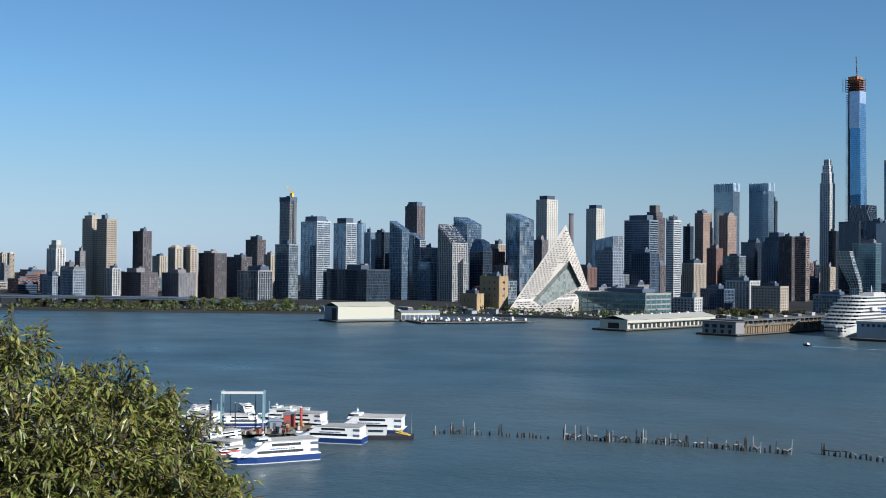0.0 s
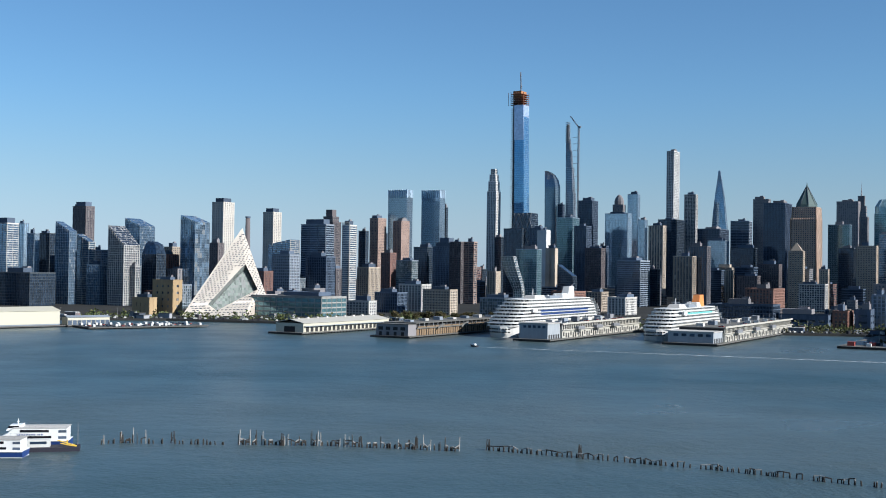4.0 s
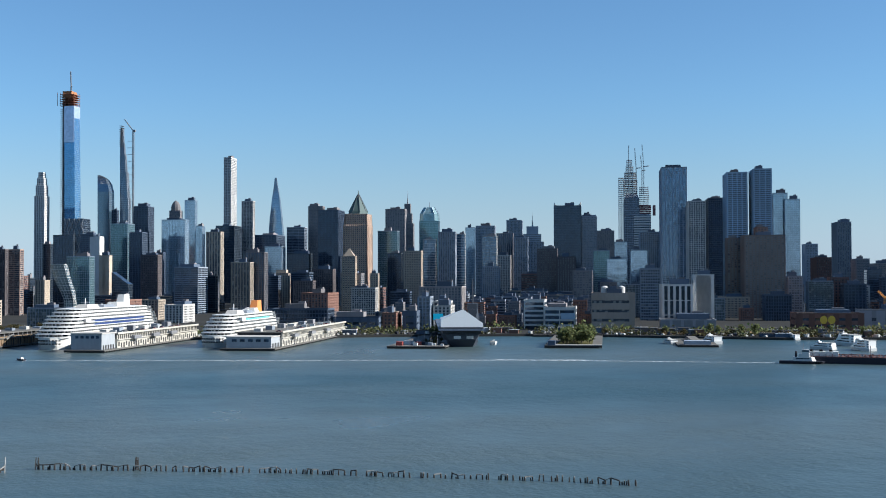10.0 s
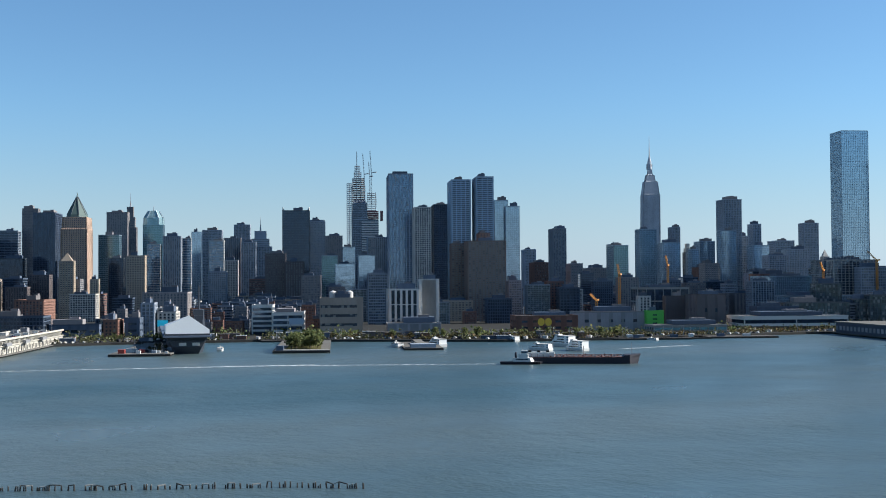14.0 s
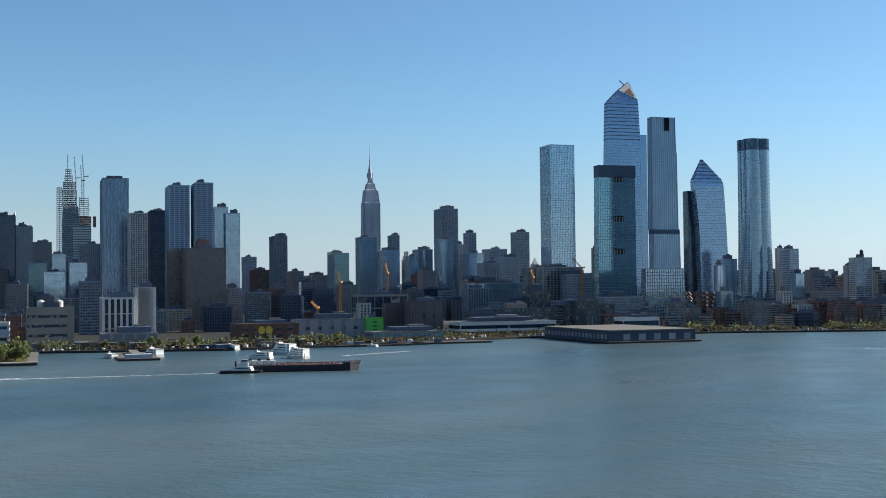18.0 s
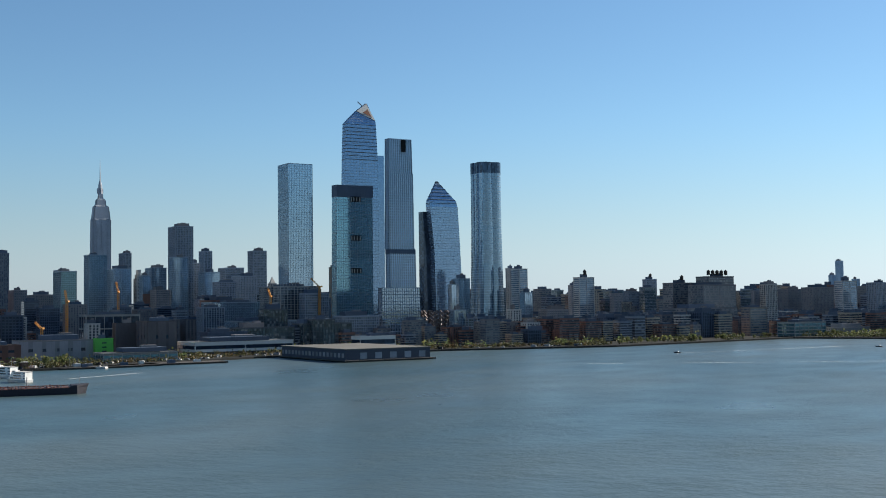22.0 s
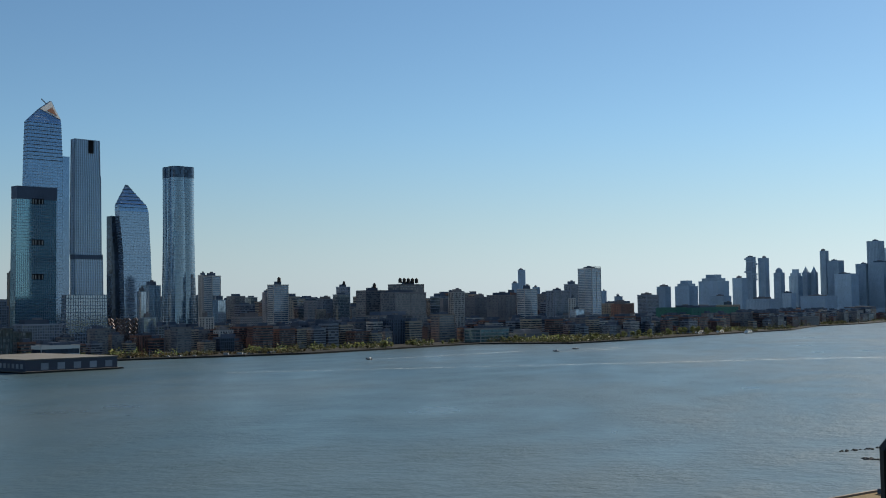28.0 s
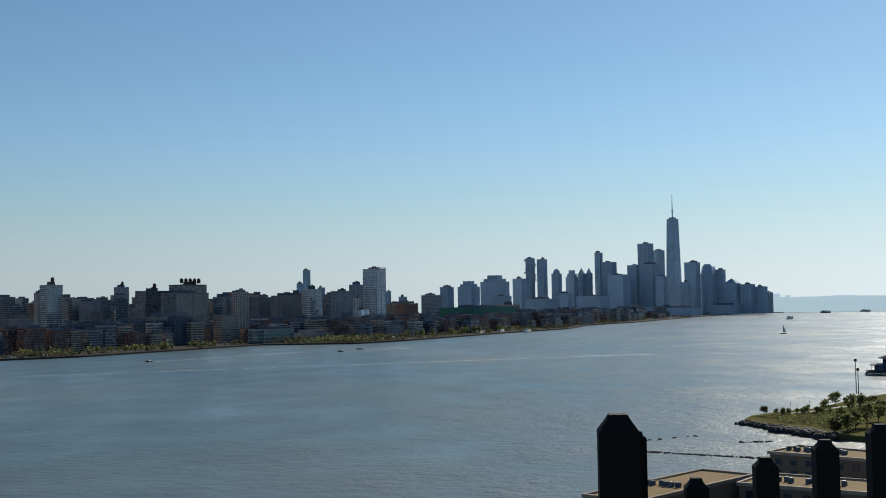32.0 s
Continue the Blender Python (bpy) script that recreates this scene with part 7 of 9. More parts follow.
def small_ferry(m, L, W, decks, hull_mat, label, name="ferry", category="boat", bar=None):
    """Passenger boat, bow towards +x: hull, cabin decks with window bands, wheelhouse, mast."""
    t = new(name)
    t.matrix_basis = m
    tagged(t, label, category, "boats on the river")
    h = L * 0.085
    out = lambda k, z, fx: [(-L / 2, -W / 2 * k, z), (L * 0.22, -W / 2 * k, z), (L * 0.42, -W * 0.28 * k, z), (L / 2 * fx, 0, z), (L * 0.42, W * 0.28 * k, z), (L * 0.22, W / 2 * k, z), (-L / 2, W / 2 * k, z)]
    part("hull", Geo().loft([out(0.82, -0.6, 0.9), out(0.92, h * 0.35, 0.95), out(1.0, h, 1.0)]), hull_mat, t)
    part("rub_rail", Geo().loft([out(1.02, h * 0.92, 1.0), out(1.02, h * 1.05, 1.0)]), FERRYW, t, "white sheer stripe")
    part("boot_stripe", Geo().loft([out(0.9, 0.05, 0.93), out(0.925, 0.3, 0.95)]), FERRYW, t)
    z = h
    dh = L * 0.072
    top = z + dh * decks
    w = W * 0.47
    xs, xn = -L * 0.47, L * 0.14 if decks > 1 else L * 0.10
    prof = [(xs, z), (L * 0.38, z), (L * 0.30, z + dh * 0.55), (xn + L * 0.06, z + dh * decks * 0.62), (xn, top), (xs, top)]
    g = Geo()
    g.loft([[(x, -w, zz) for x, zz in prof], [(x, w, zz) for x, zz in prof]])
    part("cabin", g, FERRYW, t)
    part("roof", Geo().box(xs - L * 0.01, xn, -w - 0.12, w + 0.12, top, top + 0.22), WHITE, t, "pale grey flat roof")
    for k in range(decks):
        for s in (-1, 1):
            x0, x1 = (-L * 0.30, L * 0.22) if k == 0 else (-L * 0.27, L * 0.08)
            part("window_band", Geo().box(x0, x1 - L * 0.02 * k, s * w - 0.06, s * w + 0.06, z + dh * (k + 0.36), z + dh * (k + 0.76)), CABIN, t)
            for i in range(1, 5):
                c = x0 + (x1 - x0) * i / 5
                part("window_post", Geo().box(c - 0.09, c + 0.09, s * w - 0.08, s * w + 0.08, z + dh * (k + 0.36), z + dh * (k + 0.76)), NAVY, t)
            part("aft_opening", Geo().box(xs - 0.05, xs + L * 0.09, s * w - 0.07, s * w + 0.07, z + dh * (k + 0.30), z + dh * (k + 0.72)), GREYD, t)
    if bar:
        for s in (-1, 1):
            for i in range(11):
                part("name_bar", Geo().box(-L * 0.20 + i * L * 0.028, -L * 0.20 + i * L * 0.028 + L * (0.019 if i not in (2, 10) else 0.008), s * w - 0.08, s * w + 0.08, z + dh * 0.88, z + dh * 1.06), bar, t, "dark lettering bar")
    g = Geo()
    zw = top - dh * 0.45
    g.loft([[(xn - L * 0.10, -W * 0.3, zw), (xn + L * 0.09, -W * 0.3, zw), (xn + L * 0.09, W * 0.3, zw), (xn - L * 0.10, W * 0.3, zw)], [(xn - L * 0.09, -W * 0.27, zw + dh * 0.95), (xn + L * 0.04, -W * 0.27, zw + dh * 0.95), (xn + L * 0.04, W * 0.27, zw + dh * 0.95), (xn - L * 0.09, W * 0.27, zw + dh * 0.95)]])
    part("wheelhouse", g, FERRYW, t)
    part("wheelhouse_window", Geo().loft([[(xn - L * 0.06, -W * 0.295, zw + dh * 0.45), (xn + L * 0.075, -W * 0.295, zw + dh * 0.45), (xn + L * 0.075, W * 0.295, zw + dh * 0.45), (xn - L * 0.06, W * 0.295, zw + dh * 0.45)], [(xn - L * 0.06, -W * 0.285, zw + dh * 0.8), (xn + L * 0.06, -W * 0.285, zw + dh * 0.8), (xn + L * 0.06, W * 0.285, zw + dh * 0.8), (xn - L * 0.06, W * 0.285, zw + dh * 0.8)]]), CABIN, t)
    mm = Geo()
    zm = zw + dh * 0.95
    mm.cyl(xn - L * 0.03, 0, zm, zm + dh * 0.9, 0.14, 0.08, 6)
    mm.beam((xn - L * 0.03, -1.0, zm + dh * 0.5), (xn - L * 0.03, 1.0, zm + dh * 0.5), 0.18)
    mm.cbox(xn - L * 0.03, 0, zm + dh * 0.3, 0.5, 1.4, 0.25)
    part("radar_mast", mm, FERRYW, t)
    for s in (-1, 1):
        rl = Geo()
        rl.beam((xs, s * w, top + 1.0), (xn - L * 0.12, s * w, top + 1.0), 0.05)
        for i in range(8):
            f = xs + (xn - L * 0.12 - xs) * i / 7
            rl.beam((f, s * w, top), (f, s * w, top + 1.0), 0.05)
        part("rail", rl, STEEL, t)
        bw = Geo()
        bw.loft([[(L * 0.20, s * W * 0.5, h), (L * 0.47, s * W * 0.10, h), (L * 0.47, s * W * 0.08, h), (L * 0.20, s * W * 0.48, h)], [(L * 0.20, s * W * 0.5, h + L * 0.028), (L * 0.48, s * W * 0.10, h + L * 0.035), (L * 0.48, s * W * 0.08, h + L * 0.035), (L * 0.20, s * W * 0.48, h + L * 0.028)]])
        part("bow_bulwark", bw, FERRYW, t)
    return t


def between(bow, stern, z=0.0):
    d = Vector(bow) - Vector(stern)
    c = (Vector(bow) + Vector(stern)) / 2
    return pose(c.x, c.y, z, 0, 0, math.degrees(math.atan2(d.y, d.x)))


FL = "white two-deck passenger ferry with a blue hull at the dock"
small_ferry(between((310.2, 151.2), (329.8, 130.4)), 27, 8.0, 2, BLUEP, FL, bar=BLUEP)
small_ferry(between((359.6, 150.0), (361.0, 127.7)), 24, 8, 2, BLUEP, FL, bar=BLUEP)
small_ferry(between((379.8, 146.8), (383.5, 120.5)), 27, 8.5, 2, BLUEP, FL, bar=BLUEP)
small_ferry(between((392.2, 171.0), (391.5, 155.6)), 22, 7, 2, NAVY, "white passenger ferry with a dark hull at the dock")
small_ferry(between((401.9, 179.8), (403.2, 167.0)), 20, 7, 2, NAVY, FL)
small_ferry(between((363.2, 194.0), (360.0, 179.3)), 19, 6.5, 1, WPAINT, "small white crew boat at the dock")
small_ferry(between((337.7, 176.9), (332.5, 158.0)), 20, 6.5, 1, NAVY, "small white boat with a dark hull at the dock")
small_ferry(between((390.8, 206.1), (389.8, 195.4)), 16, 6, 2, WPAINT, "small white boat with a tall wheelhouse")
# pink-covered boat
t = small_ferry(between((324.0, 162.8), (332.7, 157.2)), 12, 4.5, 1, plain("pink_cover", (0.62, 0.06, 0.18), rough=0.7), "small boat under a pink cover")
# work barge with yellow crane parts beside the ferries
wb = thing("work_barge", 0, 0, 0, 0, "low dark work barge with tyres and yellow gear", "boat", "boats on the river")
wb.matrix_basis = between((371.4, 131.6), (375.7, 115.6))
part("hull", Geo().box(-9, 9, -3.5, 3.5, -0.5, 1.3), NAVY, wb)
for i in range(7):
    tg = Geo()
    tg.loft([[(-7.5 + i * 2.5 + 0.5 * math.cos(j * math.pi / 4), -3.5 + o, 0.6 + 0.5 * math.sin(j * math.pi / 4)) for j in range(8)] for o in (-0.25, 0.05)])
    part("tyre_fender", tg, BLACK, wb)
part("deck_house", Geo().box(0, 7, -1.8, 1.8, 1.3, 3.6), WPAINT, wb)
part("window_band", Geo().box(1, 6, -1.86, 1.86, 2.3, 3.1), GD, wb)
part("gear_frame", Geo().beam((-8, 0, 1.3), (-2, 0, 3.2), 0.25).beam((-8, 1.5, 1.3), (-3, 1.5, 2.4), 0.25).beam((-5, -1.5, 1.3), (-5, -1.5, 3.0), 0.4), YELLOW, wb, "yellow lifting gear")
part("mast", Geo().cyl(-8.2, -2, 1.3, 8.5, 0.12, 0.06, 6), STEEL, wb)

# ferry dock with its boat hoist, sheds and pilings
t = thing("dock", 0, 0, 0, 0, "timber ferry dock crowded with gear", "dock")
t.matrix_basis = pose(366.1, 169.9, 0, 0, 0, -62)
DK = masonry("dock_planks", (0.20, 0.16, 0.12), vary=0)
part("deck", Geo().box(-34, 30, -5, 9, 0.9, 1.6), DK, t)
g = Geo()
for i in range(18):
    for yy in (-4.6, 8.6):
        g.cyl(-33 + i * 3.6, yy, -3, 1.5 + 1.2 * (i % 3 == 0), 0.22, n=7)
part("pile_grid", g, TIMBER, t, kind="stuff")
dock_m = t.matrix_basis.copy()
dr = random.Random(17)
for i in range(22):
    c = thing("dock_crate", 0, 0, 0, 0, "weathered crate or machine box on the dock", "crate", "gear on the dock")
    s = (dr.uniform(0.9, 2.6), dr.uniform(0.8, 1.8), dr.uniform(0.7, 2.0))
    c.matrix_basis = dock_m @ pose(dr.uniform(-30, 28), dr.uniform(-3.5, 7.5), 1.6, 0, 0, dr.uniform(-25, 25))
    mt = dr.choice((RUST, REDP, GREY, TIMBER, YELLOW, STEEL, BLUEP))
    part("box", Geo().cbox(0, 0, 0, *s), mt, c)
    part("lid", Geo().cbox(0, 0, s[2], s[0] + 0.1, s[1] + 0.1, 0.08), mt, c)
for m, w, h, mt, lb in ((pose(376.4, 173.0, 1.6, 0, 0, 25), 5, 3.2, CREAM, "small cream dock shed"), (pose(380.5, 161.3, 1.6, 0, 0, 25), 4, 4.0, REDP, "rust-red dock shed"), (pose(373.9, 163.5, 1.6, 0, 0, 25), 4, 2.6, GREY, "grey dock shed")):
    c = new("dock_shed")
    c.matrix_basis = m
    tagged(c, lb + " on the ferry dock", "shed", "sheds on the dock")
    part("wall", Geo().cbox(0, 0, -1.6, 4, w, h + 1.6), mt, c)
    part("roof", Geo().cbox(0, 0, h, 4.5, w + 0.5, 0.3), GREY, c)
    part("door", Geo().cbox(-2.02, 0.5, 0, 0.1, 1.1, 2.0), GREYD, c)
# boat hoist
PALEBLUE = plain("pale_blue_steel", (0.20, 0.30, 0.34), rough=0.5)
h1, h2 = Vector((365.5, 179.4, 0)), Vector((370.1, 166.3, 0))
c = thing("boat_hoist", (h1.x + h2.x) / 2, (h1.y + h2.y) / 2, 0, 0, "tall pale blue travelling boat hoist", "hoist")
d = (h2 - h1) / 2
dep = Vector((d.y, -d.x, 0)).normalized() * 6
hh = 14.2
for s in (-1, 1):
    for q in (-0.5, 0.5):
        part("leg", Geo().beam(d * s + dep * q + Vector((0, 0, 0.6)), d * s + dep * q + Vector((0, 0, hh)), 0.42), PALEBLUE, c)
        wgeo = Geo()
        bp = d * s + dep * q
        wgeo.cyl(bp.x, bp.y, -0.2, 1.2, 0.6, n=10)
        part("wheel", wgeo, BLACK, c)
    part("side_beam", Geo().beam(d * s - dep * 0.5 + Vector((0, 0, hh)), d * s + dep * 0.5 + Vector((0, 0, hh)), 0.7), PALEBLUE, c)
part("top_beam", Geo().beam(-d + dep * 0.5 + Vector((0, 0, hh)), d + dep * 0.5 + Vector((0, 0, hh)), 0.8), WPAINT, c)
for s in (-0.6, 0.6):
    part("sling", Geo().beam(d * s + Vector((0, 0, hh)), d * s + Vector((0, 0, 3)), 0.12), BLACK, c)
m = between((372.7, 167.1), (368.5, 178.9), 2.2)
small_ferry(m, 17, 6, 2, BLUEP, "white ferry lifted out of the water in a hoist", bar=BLUEP)
for m, r_, h_, mt in ((pose(371.5, 186.8, -2), 0.35, 12.5, NAVY), (pose(376.8, 155.4, -2), 0.45, 10.5, REDP), (pose(362.2, 173.0, -2), 0.2, 13, NAVY), (pose(370.7, 164.6, -2), 0.12, 13, PALEBLUE), (pose(364.9, 181.0, -2), 0.12, 12, PALEBLUE)):
    c = new("mooring_pile")
    c.matrix_basis = m
    tagged(c, "tall round steel mooring pile at the dock", "pile", "mooring piles")
    part("shaft", Geo().cyl(0, 0, 0, h_, r_, n=10), mt, c, smooth=True)
    part("cap", Geo().cyl(0, 0, h_, h_ + r_, r_ * 1.1, 0.05, n=10), WPAINT, c)

for m, L, lb in ((between((400.7, 183.3), (425.9, 201.6)), 15, "white and dark work boat hanging in a hoist"), (between((400.7, 211.3), (415.3, 210.3)), 13, "small white harbour boat by the dock"), (between((405.8, 178.2), (417.4, 174.7)), 15, "white passenger boat behind the dock"), (between((341.2, 173.9), (355.6, 169.0)), 15, "white passenger boat by the dock")):
    small_ferry(m, L, L * 0.28, 2, NAVY if "dark" in lb else WPAINT, lb, "boat")
gr = random.Random(14)
for i in range(46):
    x, y = gr.uniform(425, 545), gr.uniform(752, 770)
    c = Vector((357.7, 168.0)).lerp(Vector((373.1, 148.3)), gr.random()) + Vector((gr.uniform(-3, 6), gr.uniform(-2, 2)))
    k = thing("dock_box", c.x, c.y, 1.55, gr.uniform(0, 90), "weathered box of gear on the dock", "box", "gear on the dock")
    w, h = gr.uniform(0.4, 1.6), gr.uniform(0.4, 2.0)
    part("body", Geo().cbox(0, 0, 0, w, w * 0.8, h), (RUST, REDP, TIMBER, TAN, STEEL, WPAINT)[i % 6], k)
    part("lid", Geo().cbox(0, 0, h, w + 0.1, w * 0.8 + 0.1, 0.1), (TIMBER, STEEL)[i % 2], k)

# ------------------------------------------------------------------ rows of old pier piles in the river
pr = random.Random(31)
TIMBER_T = plain("bleached_timber_top", (0.32, 0.30, 0.27), rough=0.9, vary=0.3, scale=2)
LINE = [(385, 115), (391, 106), (390, 72), (391, 67), (391, 40), (383, -5), (386, -15), (352, -83), (331, -115), (307, -155), (293, -171)]


def pile_row(p, q, n, skip, tall, beams, name_label):
    row = thing("pile_row", p[0], p[1], 0, 0, name_label, "piles", "remains of an old pier")
    p, q = Vector((*p, 0)), Vector((*q, 0))
    tops = []
    for i in range(n):
        if pr.random() < skip:
            tops.append(None)
            continue
        c = (q - p) * (i / max(1, n - 1)) + Vector((pr.uniform(-0.35, 0.35), pr.uniform(-0.35, 0.35), 0))
        high = pr.random() < tall
        h = pr.uniform(1.0, 1.9) * (pr.uniform(2.4, 3.0) if high else 1.0)
        r_ = pr.uniform(0.13, 0.18) if high else pr.uniform(0.2, 0.28)
        lean = Vector((pr.gauss(0, 0.03), pr.gauss(0, 0.03), 0)) if high else Vector((pr.gauss(0, 0.06), pr.gauss(0, 0.06), 0))
        g = Geo()
        g.loft([[(c.x + lean.x * z + r_ * k * math.cos(j * math.pi / 4), c.y + lean.y * z + r_ * k * math.sin(j * math.pi / 4), z) for j in range(8)] for z, k in ((-1.5, 1.1), (h * 0.6, 1.0), (h, 0.75))])
        part("pile", g, TIMBER_T if high and pr.random() < 0.6 else TIMBER, row)
        if pr.random() < 0.6:
            part("bleached_top", Geo().cyl(c.x + lean.x * h, c.y + lean.y * h, h - 0.25, h + 0.06, r_ * 0.85, r_ * 0.6, n=7), TIMBER_T, row)
        if pr.random() < 0.45:
            g = Geo()
            g.cyl(c.x + 0.5, c.y + 0.4, -1.5, h * pr.uniform(0.5, 0.95), r_, r_ * 0.8, 7)
            part("pile", g, TIMBER, row)
        tops.append((c, min(h, 2.0)))
    for a, b in zip(tops, tops[1:]):
        if a and b and pr.random() < beams:
            part("cap_beam", Geo().beam(a[0] + Vector((0, 0, a[1])), b[0] + Vector((0, 0, b[1])), 0.3), TIMBER_T if pr.random() < 0.5 else TIMBER, row)
            if tall > 0.2 and pr.random() < 0.45:
                m = (a[0] + b[0]) / 2
                part("deck_remnant", Geo().cbox(m.x + 0.8, m.y, 0.7, 1.8, (b[0] - a[0]).length, 0.5), TIMBER, row)
    return row


for p, q, n, skip, tall, beams in ((LINE[0], LINE[1], 9, 0.4, 0.1, 0.0), (LINE[1], LINE[2], 26, 0.12, 0.28, 0.35), (LINE[3], LINE[4], 26, 0.06, 0.32, 0.75), (LINE[4], LINE[5], 40, 0.1, 0.28, 0.55), (LINE[6], LINE[7], 46, 0.02, 0.02, 0.8), (LINE[7], LINE[8], 24, 0.05, 0.0, 0.75), (LINE[8], LINE[9], 27, 0.12, 0.0, 0.3), (LINE[9], LINE[10], 13, 0.12, 0.05, 0.4)):
    pile_row(p, q, n, skip, tall, beams, "row of broken timber pier piles standing in the river")
for x, y in ((386.4, -14.7), (374.2, -43.2), (391.4, 106.0), (389.8, 52.7), (389.0, 8.6), (389.8, 27.1), (393.0, 89.5)):
    c = thing("pile_cluster", x, y, 0, 0, "leaning cluster of tall rotten timber piles", "piles", "remains of an old pier")
    for k in range(6):
        a = pr.uniform(0, 6.28)
        part("pile", Geo().beam((math.cos(a) * 0.7, math.sin(a) * 0.7, -1.5), (math.cos(a) * 0.35, math.sin(a) * 0.35, pr.uniform(1.6, 4.2)), 0.28), TIMBER, c)
    part("brace", Geo().beam((-0.9, 0, 0.8), (0.9, 0.3, 1.8), 0.2), TIMBER, c)

# ------------------------------------------------------------------ barge and tug under way
bs, bb = (683.6, -527.3), (626.8, -594.5)
bm = between(bb, bs)
L = (Vector(bb) - Vector(bs)).length
t = new("tank_barge")
t.matrix_basis = bm
tagged(t, "long dark tank barge pushed by a tug", "barge", "boats on the river")
hw = 9.0
o = lambda z, k: [(-L / 2 + 4, -hw * k, z), (L * 0.42, -hw * k, z), (L / 2 * (0.97 if z < 2 else 1.0), -3 * k, z), (L / 2 * (0.97 if z < 2 else 1.0), 3 * k, z), (L * 0.42, hw * k, z), (-L / 2 + 4, hw * k, z)]
part("hull", Geo().loft([o(-1, 0.95), o(4.4, 1.0)]), NAVY, t)
part("bow_bulwark", Geo().loft([[(L * 0.36, -hw, 4.4), (L * 0.42, -hw, 4.4), (L / 2, -3, 4.4), (L / 2, 3, 4.4), (L * 0.42, hw, 4.4), (L * 0.36, hw, 4.4)], [(L * 0.38, -hw, 6.0), (L * 0.42, -hw, 6.2), (L / 2 + 1, -3, 6.8), (L / 2 + 1, 3, 6.8), (L * 0.42, hw, 6.2), (L * 0.38, hw, 6.0)]]), NAVY, t)
part("cargo_deck", Geo().box(-L * 0.42, L * 0.38, -hw * 0.9, hw * 0.9, 4.4, 4.8), plain("rusty_deck", (0.09, 0.035, 0.03), rough=0.9, vary=0.4), t, "rust-red deck")
for i in range(14):
    part("deck_pipe", Geo().beam((-L * 0.3 + i * L * 0.045, -hw * 0.7, 5.3), (-L * 0.3 + i * L * 0.045, hw * 0.7, 5.3), 0.45), RUST, t)
part("long_pipe", Geo().beam((-L * 0.38, 0, 5.8), (L * 0.36, 0, 5.8), 0.6), RUST, t)
for i in range(9):
    part("vent", Geo().cyl(-L * 0.36 + i * L * 0.08, -hw * 0.5, 4.8, 6.6, 0.3, n=6), STEEL, t)
for k in range(5):
    part("tank_house", Geo().cbox(-L * 0.40 + k * 4.2, -2, 4.8, 3.6, 8, 3.2), WPAINT, t)
for i in range(22):
    part("deck_valve", Geo().cbox(-L * 0.22 + i * L * 0.026, hw * (0.45 if i % 2 else -0.6), 4.8, 0.9, 1.2, 0.8 + 0.5 * (i % 3)), (RUST, REDP, STEEL)[i % 3], t)
for s in (-1, 1):
    part("deck_rail", Geo().beam((-L * 0.42, s * hw * 0.97, 5.6), (L * 0.40, s * hw * 0.97, 5.6), 0.12), STEEL, t)
for k in range(3):
    part("house_top", Geo().cbox(-L * 0.39 + k * 6.4, -2, 8.0, 2.2, 3, 1.2), BLACK, t)
part("crane_post", Geo().cyl(L * 0.05, 3, 4.8, 12, 0.3, n=6), STEEL, t)
part("bow_mast", Geo().cyl(L * 0.44, 0, 5, 15, 0.18, 0.1, 6), STEEL, t)
tug = new("tugboat")
tug.matrix_basis = bm @ pose(-L / 2 + 4, -hw - 4.8, 0)
tagged(tug, "white and dark tugboat beside a barge", "boat", "boats on the river")
ot = lambda z, k, f: [(-15, -3.5 * k, z), (6, -4.5 * k, z), (13 * f, -2 * k, z), (15 * f, 0, z), (13 * f, 2 * k, z), (6, 4.5 * k, z), (-15, 3.5 * k, z)]
part("hull", Geo().loft([ot(-0.6, 0.85, 0.92), ot(1.4, 1.0, 1.0), ot(1.9, 1.0, 1.02)]), NAVY, tug)
part("deck_house", Geo().loft([[(-6, -3, 1.9), (7, -3, 1.9), (9, 0, 1.9), (7, 3, 1.9), (-6, 3, 1.9)], [(-6, -3, 4.6), (6, -3, 4.6), (8, 0, 4.6), (6, 3, 4.6), (-6, 3, 4.6)]]), WPAINT, tug)
part("window_band", Geo().box(-4, 5, -3.05, 3.05, 3.2, 4.0), GD, tug)
part("upper_house", Geo().box(-2, 5, -2.4, 2.4, 4.6, 7.0), WPAINT, tug)
part("wheelhouse", Geo().box(0, 4.5, -2, 2, 7.0, 9.8), WPAINT, tug)
part("wheelhouse_window", Geo().box(-0.05, 4.55, -2.05, 2.05, 8.2, 9.2), GD, tug)
for s in (-1, 1):
    part("funnel", Geo().cyl(-4, s * 1.6, 4.6, 8.5, 0.7, 0.6, 8), NAVY, tug)
part("mast", Geo().cyl(1, 0, 9.8, 14, 0.15, 0.08, 6), STEEL, tug)
for i in range(8):
    part("bow_fender", Geo().cyl(13.2 - i * 1.1, -2.2 - i * 0.25, 0.4, 1.6, 0.45, n=7), BLACK, tug)

